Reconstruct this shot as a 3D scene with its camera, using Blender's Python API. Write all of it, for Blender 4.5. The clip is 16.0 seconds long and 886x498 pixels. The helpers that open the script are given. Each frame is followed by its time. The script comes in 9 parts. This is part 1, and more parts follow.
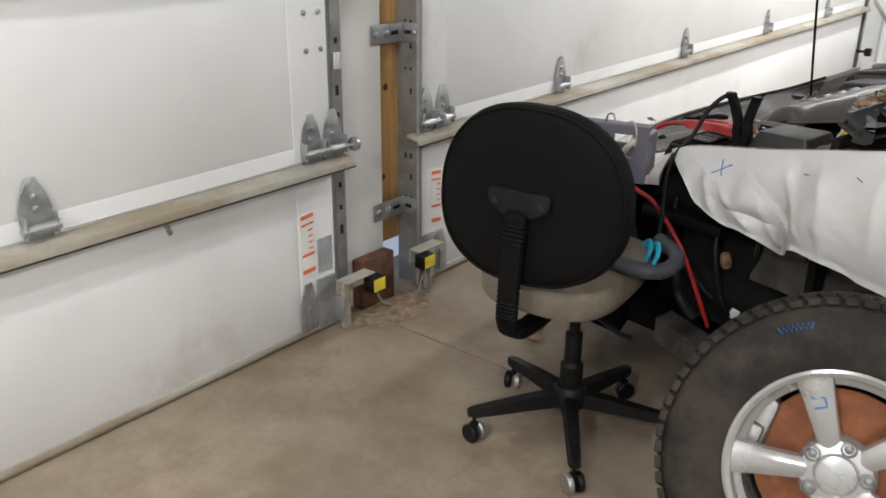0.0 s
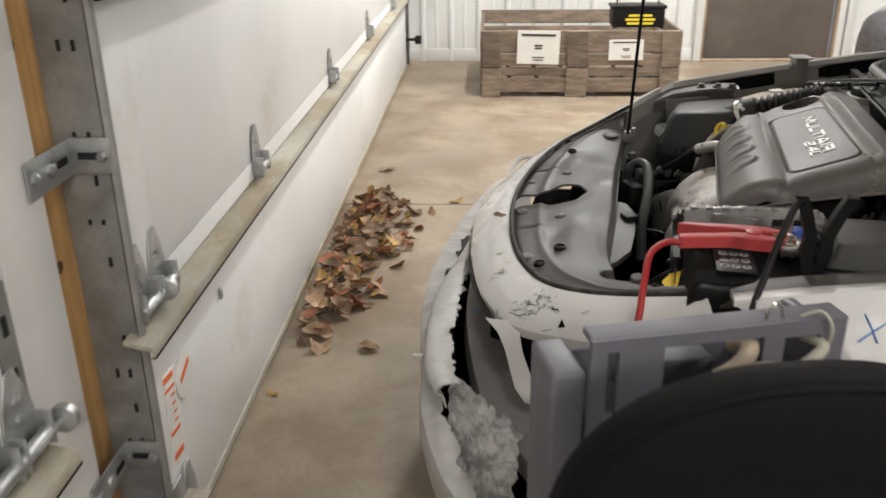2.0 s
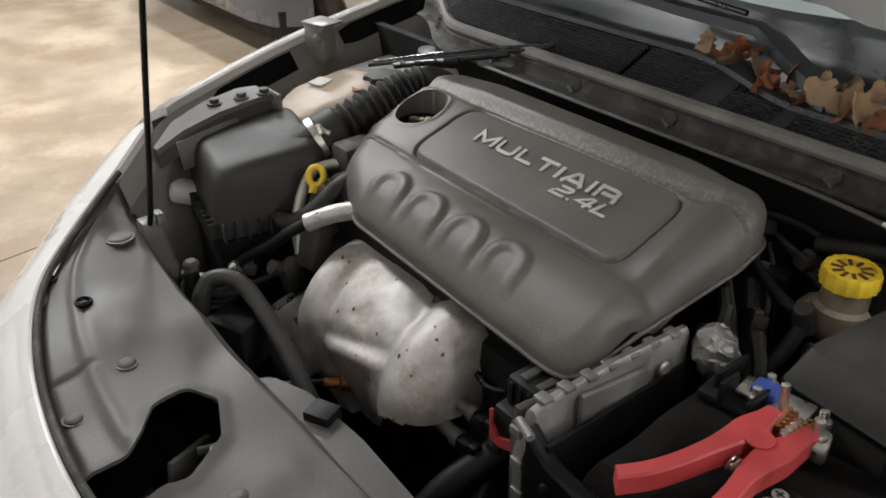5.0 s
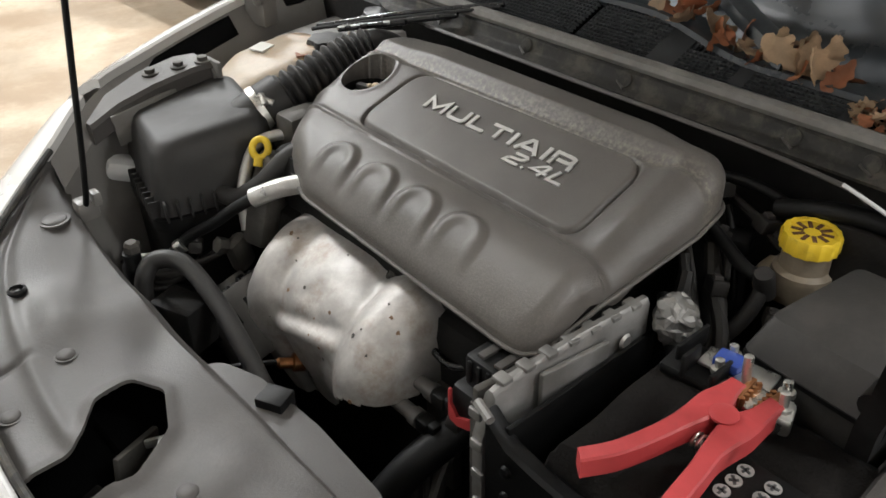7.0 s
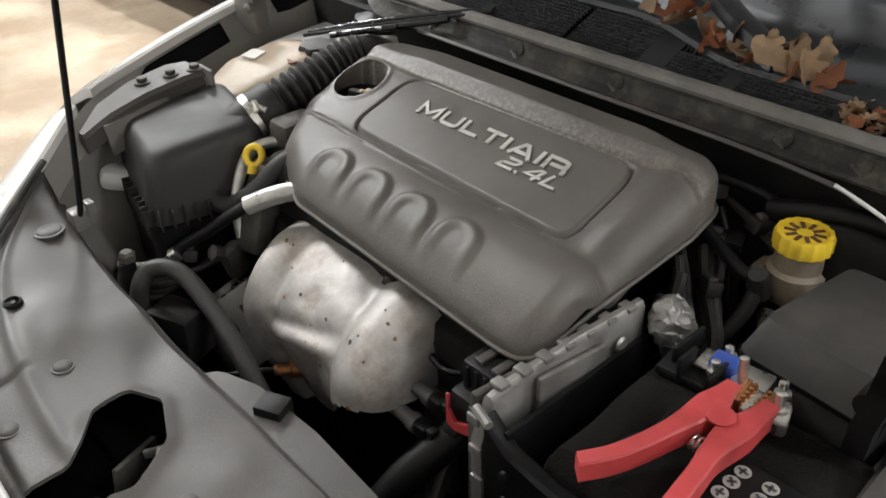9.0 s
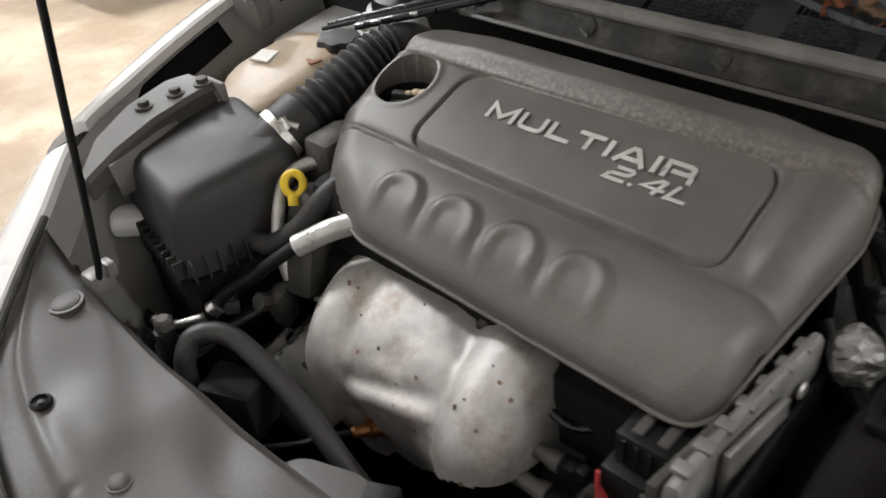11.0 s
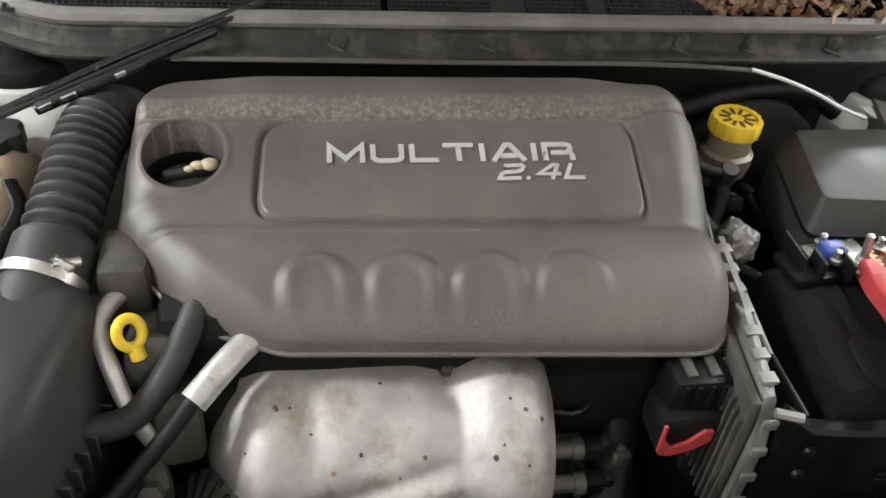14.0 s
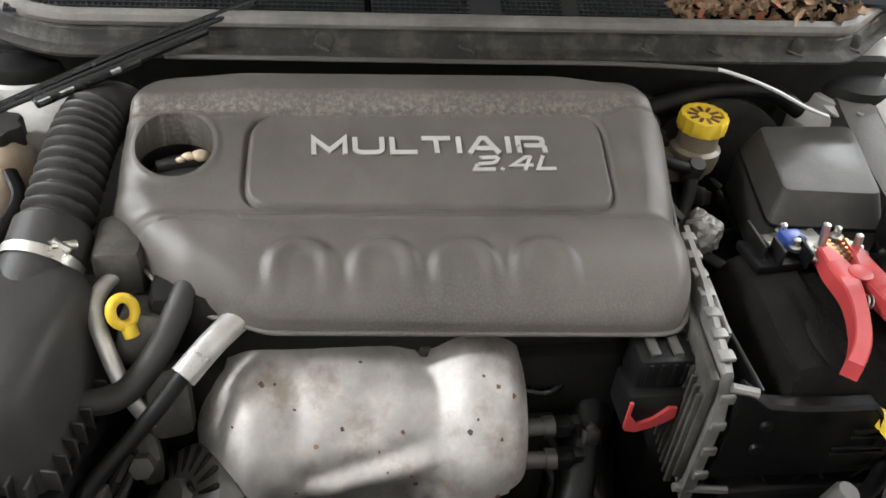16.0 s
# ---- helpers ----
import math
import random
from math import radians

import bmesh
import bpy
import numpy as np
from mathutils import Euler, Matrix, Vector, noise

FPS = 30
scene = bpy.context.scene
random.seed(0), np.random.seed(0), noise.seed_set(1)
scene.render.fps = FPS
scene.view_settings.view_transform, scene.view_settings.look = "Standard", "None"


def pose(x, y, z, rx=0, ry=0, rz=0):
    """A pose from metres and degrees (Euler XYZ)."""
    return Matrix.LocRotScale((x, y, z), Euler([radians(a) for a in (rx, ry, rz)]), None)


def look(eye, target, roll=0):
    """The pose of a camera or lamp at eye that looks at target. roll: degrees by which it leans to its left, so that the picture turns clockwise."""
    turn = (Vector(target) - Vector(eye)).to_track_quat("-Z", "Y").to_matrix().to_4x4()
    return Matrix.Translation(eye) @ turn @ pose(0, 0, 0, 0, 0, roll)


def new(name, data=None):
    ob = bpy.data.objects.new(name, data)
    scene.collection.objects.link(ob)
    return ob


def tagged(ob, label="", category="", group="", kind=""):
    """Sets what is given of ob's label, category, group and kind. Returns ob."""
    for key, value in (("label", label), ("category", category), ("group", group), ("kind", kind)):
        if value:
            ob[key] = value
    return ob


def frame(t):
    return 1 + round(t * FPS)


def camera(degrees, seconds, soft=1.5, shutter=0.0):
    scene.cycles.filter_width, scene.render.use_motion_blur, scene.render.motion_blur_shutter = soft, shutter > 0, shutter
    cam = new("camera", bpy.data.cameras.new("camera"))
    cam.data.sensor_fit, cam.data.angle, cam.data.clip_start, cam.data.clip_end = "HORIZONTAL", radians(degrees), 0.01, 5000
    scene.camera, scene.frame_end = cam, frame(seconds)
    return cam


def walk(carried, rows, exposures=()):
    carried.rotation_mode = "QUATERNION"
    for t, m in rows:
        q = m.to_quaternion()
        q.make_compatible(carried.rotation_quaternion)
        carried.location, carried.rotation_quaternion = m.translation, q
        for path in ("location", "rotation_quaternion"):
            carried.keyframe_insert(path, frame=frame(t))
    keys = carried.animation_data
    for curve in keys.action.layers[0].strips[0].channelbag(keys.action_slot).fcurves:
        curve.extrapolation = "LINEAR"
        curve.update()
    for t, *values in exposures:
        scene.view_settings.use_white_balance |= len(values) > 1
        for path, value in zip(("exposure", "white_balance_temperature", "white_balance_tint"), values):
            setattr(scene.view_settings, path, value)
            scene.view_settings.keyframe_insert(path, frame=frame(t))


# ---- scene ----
cam = camera(54.6, 16.0, soft=1.6, shutter=0.3)
PATH = [
    (0, (0.397, 0.364, 1.303), (-0.999, 1.586, 0.555), 0.7),
    (0.5, (0.034, 0.416, 1.341), (-1.201, 1.791, 0.576), -0.0),
    (1, (-0.359, 0.53, 1.317), (-1.331, 2.113, 0.577), -0.2),
    (1.5, (-0.682, 0.672, 1.318), (-1.356, 2.398, 0.566), -0.3),
    (2, (-0.961, 0.951, 1.313), (-1.373, 2.749, 0.538), -0.7),
    (2.5, (-1.184, 1.175, 1.302), (-1.343, 3.021, 0.549), -0.9),
    (3, (-1.355, 1.397, 1.329), (-1.147, 3.214, 0.52), -2.9),
    (3.5, (-1.376, 1.612, 1.314), (-0.857, 3.337, 0.445), -2.1),
    (4, (-1.347, 1.835, 1.316), (-0.652, 3.471, 0.4), -2.1),
    (4.5, (-1.348, 2.004, 1.304), (-0.395, 3.489, 0.362), -1.8),
    (5, (-1.317, 2.085, 1.302), (-0.254, 3.451, 0.301), -0.6),
    (7.5, (-1.283, 2.114, 1.299), (-0.179, 3.376, 0.209), -1.0),
    (8, (-1.288, 2.112, 1.306), (-0.179, 3.371, 0.218), -1.2),
    (10.5, (-1.258, 2.169, 1.305), (-0.149, 3.404, 0.189), -3.2),
    (11, (-1.247, 2.357, 1.304), (-0.137, 3.509, 0.103), -6.4),
    (11.5, (-1.271, 2.569, 1.303), (0.071, 3.314, 0.022), -2.2),
    (12, (-1.194, 2.749, 1.281), (0.196, 3.15, -0.1), 0.2),
    (12.5, (-1.161, 2.843, 1.263), (0.25, 2.922, -0.153), 4.0),
    (13, (-1.18, 2.931, 1.29), (0.196, 2.729, -0.147), 5.8),
    (13.5, (-1.26, 2.952, 1.309), (0.176, 2.685, -0.057), 5.2),
    (14, (-1.321, 2.953, 1.326), (0.192, 2.657, 0.051), 5.6),
    (14.5, (-1.367, 2.942, 1.339), (0.174, 2.659, 0.096), 5.4),
    (15, (-1.371, 2.943, 1.343), (0.168, 2.644, 0.101), 5.8),
    (15.5, (-1.373, 2.943, 1.343), (0.156, 2.638, 0.09), 5.9),
    (16, (-1.377, 2.942, 1.337), (0.153, 2.636, 0.085), 5.8),
]
EXPOSURES = [(0.0, 0.22, 6100, 10), (1.0, 0.2, 6250, 10), (2.0, 0.22, 6450, 10), (2.5, 0.2, 6500, 11), (3.5, 0.1, 6750, 12), (4.0, 0.2, 6500, 10), (5.0, 0.46, 6200, 9), (7.5, 0.83, 6200, 8), (8.0, 0.83, 6200, 8), (11.0, 0.83, 6150, 10),
             (12.5, 0.9, 6150, 10), (13.0, 0.85, 6150, 10), (14.0, 1.33, 6050, 8), (16.0, 1.38, 6050, 8)]
walk(cam, [(t, look(eye, target, roll)) for t, eye, target, roll in PATH], EXPOSURES)

# ---- light: shop lights under the ceiling, weak daylight outside ----
ROOM = Matrix.Rotation(radians(9.8), 4, "Z")      # the building stands turned to the car
CEIL = 3.4
world = bpy.data.worlds.new("world")
scene.world = world
world.use_nodes = True
world.node_tree.nodes["Background"].inputs[0].default_value = (0.75, 0.85, 1.0, 1)
world.node_tree.nodes["Background"].inputs[1].default_value = 0.4


def shop_light(x, y, watts, along="y"):
    d = bpy.data.lights.new("shop_light_lamp", "AREA")
    d.shape, d.size, d.size_y = "RECTANGLE", 0.14, 1.2
    d.energy, d.color = watts, (1.0, 0.975, 0.945)
    ob = new("shop_light_lamp", d)
    ob.matrix_world = ROOM @ pose(x, y, CEIL - 0.13, 0, 0, 0 if along == "y" else 90)


LAMPS = [(-0.2, 0.4, 26), (0.4, -2.6, 110), (-0.1, 6.3, 105), (2.2, 6.6, 95), (3.2, -1.6, 120), (3.2, 4.6, 100), (5.2, 2.8, 62)]
for lx, ly, watts in LAMPS:
    shop_light(lx, ly, watts)

# ---- building helpers ----
PLACED = {}


def thing(name, at, label, category, group="", kind=""):
    """An empty at the thing's base; its parts are built in world places."""
    e = new(name)
    e.empty_display_size = 0.05
    e.matrix_world = Matrix.Translation(at)
    PLACED[e.name] = Matrix.Translation(at)
    return tagged(e, label, category, group, kind)


def mesh_of(name, bm, material, xf=None, angle=38):
    if xf is not None:
        bm.transform(xf)
    bmesh.ops.recalc_face_normals(bm, faces=bm.faces)
    me = bpy.data.meshes.new(name)
    bm.to_mesh(me)
    bm.free()
    me.polygons.foreach_set("use_smooth", [True] * len(me.polygons))
    me.set_sharp_from_angle(angle=radians(angle))
    for m in material if isinstance(material, (list, tuple)) else [material]:
        me.materials.append(m)
    return me


def part(name, bm, material, parent=None, label="", xf=None, angle=38):
    ob = new(name, mesh_of(name, bm, material, xf, angle))
    if parent is not None:
        ob.parent = parent
        ob.matrix_parent_inverse = PLACED.get(parent.name, Matrix()).inverted()
    PLACED[ob.name] = Matrix()
    return tagged(ob, label)


def piece(name, me, m, parent):
    """One more object on a shared mesh, at the world pose m."""
    ob = new(name, me)
    ob.parent = parent
    ob.matrix_parent_inverse = PLACED.get(parent.name, Matrix()).inverted()
    ob.matrix_basis = m
    PLACED[ob.name] = m
    return ob


def B():
    return bmesh.new()


def merge(bm, other, m=None):
    if m is not None:
        other.transform(m)
    me = bpy.data.meshes.new("tmp")
    other.to_mesh(me)
    other.free()
    bm.from_mesh(me)
    bpy.data.meshes.remove(me)
    return bm


def box(bm, c, s, bev=0.0, rot=(0, 0, 0), seg=2, m=None):
    t = bmesh.new()
    bmesh.ops.create_cube(t, size=1)
    bmesh.ops.scale(t, vec=s, verts=t.verts)
    if bev > 0:
        bmesh.ops.bevel(t, geom=list(t.edges), offset=min(bev, min(s) * 0.49), segments=seg, affect="EDGES", profile=0.5)
    q = pose(*c, *rot)
    return merge(bm, t, (m @ q) if m is not None else q)


def loft(bm, rings, closed=True, caps=True):
    vs = [[bm.verts.new(p) for p in r] for r in rings]
    n = len(vs[0])
    for a, b in zip(vs, vs[1:]):
        for i in range(n if closed else n - 1):
            j = (i + 1) % n
            bm.faces.new((a[i], a[j], b[j], b[i]))
    if caps and closed:
        bm.faces.new(vs[0][::-1])
        bm.faces.new(vs[-1])
    return bm


def spline(pts, n=8):
    p = [Vector(q) for q in pts]
    p = [2 * p[0] - p[1]] + p + [2 * p[-1] - p[-2]]
    out = []
    for i in range(1, len(p) - 2):
        for k in range(n):
            t = k / n
            out.append(0.5 * (2 * p[i] + (p[i + 1] - p[i - 1]) * t + (2 * p[i - 1] - 5 * p[i] + 4 * p[i + 1] - p[i + 2]) * t * t
                              + (3 * p[i] - p[i - 1] - 3 * p[i + 1] + p[i + 2]) * t ** 3))
    return out + [p[-2]]


def spline_xz(pts):
    return [(q.x, q.z) for q in spline([(x, 0, z) for x, z in pts], 6)]


def tube(bm, pts, r, n=12, smooth=6, caps=True, flat=1.0):
    """A round bar along a smooth line; r may be a function of the fraction along it."""
    line = spline(pts, smooth) if smooth else [Vector(q) for q in pts]
    rings, last = [], None
    for i, c in enumerate(line):
        d = (line[min(i + 1, len(line) - 1)] - line[max(i - 1, 0)]).normalized()
        if last is None:
            side = d.orthogonal().normalized()
        else:
            side = (last - d * last.dot(d)).normalized()
        last = side
        up = d.cross(side)
        rad = r(i / (len(line) - 1)) if callable(r) else r
        rings.append([c + rad * (math.cos(a) * side + flat * math.sin(a) * up) for a in (2 * math.pi * k / n for k in range(n))])
    return loft(bm, rings, True, caps)


def lathe(bm, profile, n=24, m=None, caps=True):
    t = bmesh.new()
    loft(t, [[(r * math.cos(2 * math.pi * k / n), r * math.sin(2 * math.pi * k / n), z) for k in range(n)] for r, z in profile], True, caps)
    return merge(bm, t, m)


def axis_to(c, d):
    """A pose at c whose z axis points along d."""
    return Matrix.Translation(c) @ Vector(d).to_track_quat("Z", "Y").to_matrix().to_4x4()


def sheet(bm, f, nu, nv, thick=0.0, keep=None):
    """A grid of points f(u, v); with a thickness the sheet gets a back and rims."""
    g = [[Vector(f(i / nu, j / nv)) for j in range(nv + 1)] for i in range(nu + 1)]
    vs = [[bm.verts.new(p) for p in row] for row in g]
    faces = []
    for i in range(nu):
        for j in range(nv):
            q = (vs[i][j], vs[i + 1][j], vs[i + 1][j + 1], vs[i][j + 1])
            if keep is None or keep(sum((v.co for v in q), Vector()) / 4):
                faces.append(bm.faces.new(q))
    loose = [v for v in bm.verts if not v.link_faces]
    bmesh.ops.delete(bm, geom=loose, context="VERTS")
    if thick:
        bm.normal_update()
        bmesh.ops.solidify(bm, geom=list(bm.faces), thickness=thick)
    return bm


def prism(bm, outline, z0, z1, m=None, bev=0.0):
    """An outline in x, y pulled up from z0 to z1."""
    t = bmesh.new()
    a = [t.verts.new((x, y, z0)) for x, y in outline]
    b = [t.verts.new((x, y, z1)) for x, y in outline]
    n = len(a)
    t.faces.new(a[::-1])
    t.faces.new(b)
    for i in range(n):
        t.faces.new((a[i], a[(i + 1) % n], b[(i + 1) % n], b[i]))
    if bev:
        bmesh.ops.bevel(t, geom=list(t.edges), offset=bev, segments=2, affect="EDGES", profile=0.5)
    return merge(bm, t, m)


def rounded(points, r, n=5):
    """A polygon with rounded corners; r one radius or one for each corner."""
    out, k = [], len(points)
    for i, p in enumerate(points):
        p = Vector(p)
        a, b = Vector(points[i - 1]) - p, Vector(points[(i + 1) % k]) - p
        rr = r[i] if isinstance(r, (list, tuple)) else r
        ang = a.angle(b)
        d = min(rr / math.tan(ang / 2), a.length * 0.49, b.length * 0.49)
        p0, p1 = p + a.normalized() * d, p + b.normalized() * d
        for s in range(n + 1):
            t = s / n
            out.append((p0 * (1 - t) ** 2 + p * 2 * t * (1 - t) + p1 * t * t)[:])
    return out


def smoothstep(a, b, x):
    t = min(1, max(0, (x - a) / (b - a)))
    return t * t * (3 - 2 * t)


def along(line, t):
    """A point at the fraction t of a polyline's length."""
    pts = [Vector(p) for p in line]
    lens = [(b - a).length for a, b in zip(pts, pts[1:])]
    d = t * sum(lens)
    for (a, b), ln in zip(zip(pts, pts[1:]), lens):
        if d <= ln:
            return a.lerp(b, d / ln if ln else 0)
        d -= ln
    return pts[-1]


def letters(bm, text, m, size, depth=0.002, stretch=1.0, shear=0.0, weight=0.0, spacing=1.0):
    cu = bpy.data.curves.new("letters", "FONT")
    cu.body, cu.size, cu.extrude, cu.shear, cu.offset, cu.space_character = text, size, depth, shear, weight, spacing
    ob = bpy.data.objects.new("letters", cu)
    me = bpy.data.meshes.new_from_object(ob)
    me.transform(m @ Matrix.Diagonal((stretch, 1, 1, 1)))
    bm.from_mesh(me)
    bpy.data.objects.remove(ob)
    bpy.data.curves.remove(cu)
    bpy.data.meshes.remove(me)
    return bm


# ---- materials ----
def mat(name, col, rough=0.6, metal=0.0, var=0.18, scale=6.0, bump=0.08, grain=90.0, dirt=0.0, dirt_col=(0.16, 0.12, 0.08), dirt_scale=3.0,
        coat=0.0, stretch=(1, 1, 1), trans=0.0, ior=1.45, piece_var=0.0, spec=0.5, rough_var=0.12, alpha=1.0, sss=0.0):
    m = bpy.data.materials.new(name)
    m.use_nodes = True
    nt = m.node_tree
    N, L = nt.nodes, nt.links
    bsdf = N["Principled BSDF"]
    tc = N.new("ShaderNodeTexCoord")
    mp = N.new("ShaderNodeMapping")
    mp.inputs["Scale"].default_value = stretch
    L.new(tc.outputs["Object"], mp.inputs[0])

    def noise_tex(sc, detail=6.0, rough_=0.6):
        n = N.new("ShaderNodeTexNoise")
        n.inputs["Scale"].default_value, n.inputs["Detail"].default_value, n.inputs["Roughness"].default_value = sc, detail, rough_
        L.new(mp.outputs[0], n.inputs["Vector"])
        return n

    def mixer(fac, a, b):
        x = N.new("ShaderNodeMix")
        x.data_type = "RGBA"
        for s, v in ((x.inputs[0], fac), (x.inputs[6], a), (x.inputs[7], b)):
            if hasattr(v, "links"):
                L.new(v, s)
            else:
                s.default_value = v
        return x.outputs[2]

    def ramp(src, lo, hi, a=0.0, b=1.0):
        r = N.new("ShaderNodeMapRange")
        r.interpolation_type = "SMOOTHSTEP"
        for k, v in zip((1, 2, 3, 4), (lo, hi, a, b)):
            r.inputs[k].default_value = v
        L.new(src, r.inputs[0])
        return r.outputs[0]

    big, fine = noise_tex(scale), noise_tex(grain, 4.0, 0.7)
    dark = tuple(c * (1 - var) for c in col) + (1,)
    light = tuple(min(1, c * (1 + var)) for c in col) + (1,)
    c = mixer(ramp(big.outputs[0], 0.3, 0.7), dark, light)
    c = mixer(ramp(fine.outputs[0], 0.35, 0.75, 0, 0.35), c, tuple(x * (1 - 1.4 * var) for x in col) + (1,))
    if piece_var:
        oi = N.new("ShaderNodeObjectInfo")
        hs = N.new("ShaderNodeHueSaturation")
        L.new(ramp(oi.outputs["Random"], 0, 1, 1 - piece_var, 1 + piece_var), hs.inputs["Value"])
        L.new(c, hs.inputs["Color"])
        c = hs.outputs[0]
    if dirt:
        dn = noise_tex(dirt_scale, 8.0, 0.68)
        c = mixer(ramp(dn.outputs[0], 0.62 - 0.28 * dirt, 0.78 - 0.2 * dirt, 0, min(1, 0.35 + 0.6 * dirt)), c, (*dirt_col, 1))
    L.new(c, bsdf.inputs["Base Color"])
    L.new(ramp(big.outputs[0], 0.25, 0.75, max(0.02, rough - rough_var), min(1, rough + rough_var)), bsdf.inputs["Roughness"])
    bsdf.inputs["Metallic"].default_value = metal
    bsdf.inputs["Specular IOR Level"].default_value = spec
    bsdf.inputs["Coat Weight"].default_value = coat
    bsdf.inputs["Coat Roughness"].default_value = 0.08
    bsdf.inputs["Transmission Weight"].default_value = trans
    bsdf.inputs["IOR"].default_value = ior
    if sss:
        bsdf.inputs["Subsurface Weight"].default_value = sss
        bsdf.inputs["Subsurface Radius"].default_value = (0.02, 0.015, 0.01)
    if bump:
        bp = N.new("ShaderNodeBump")
        bp.inputs["Strength"].default_value = bump
        bp.inputs["Distance"].default_value = 0.004
        L.new(fine.outputs[0], bp.inputs["Height"])
        L.new(bp.outputs[0], bsdf.inputs["Normal"])
    return m


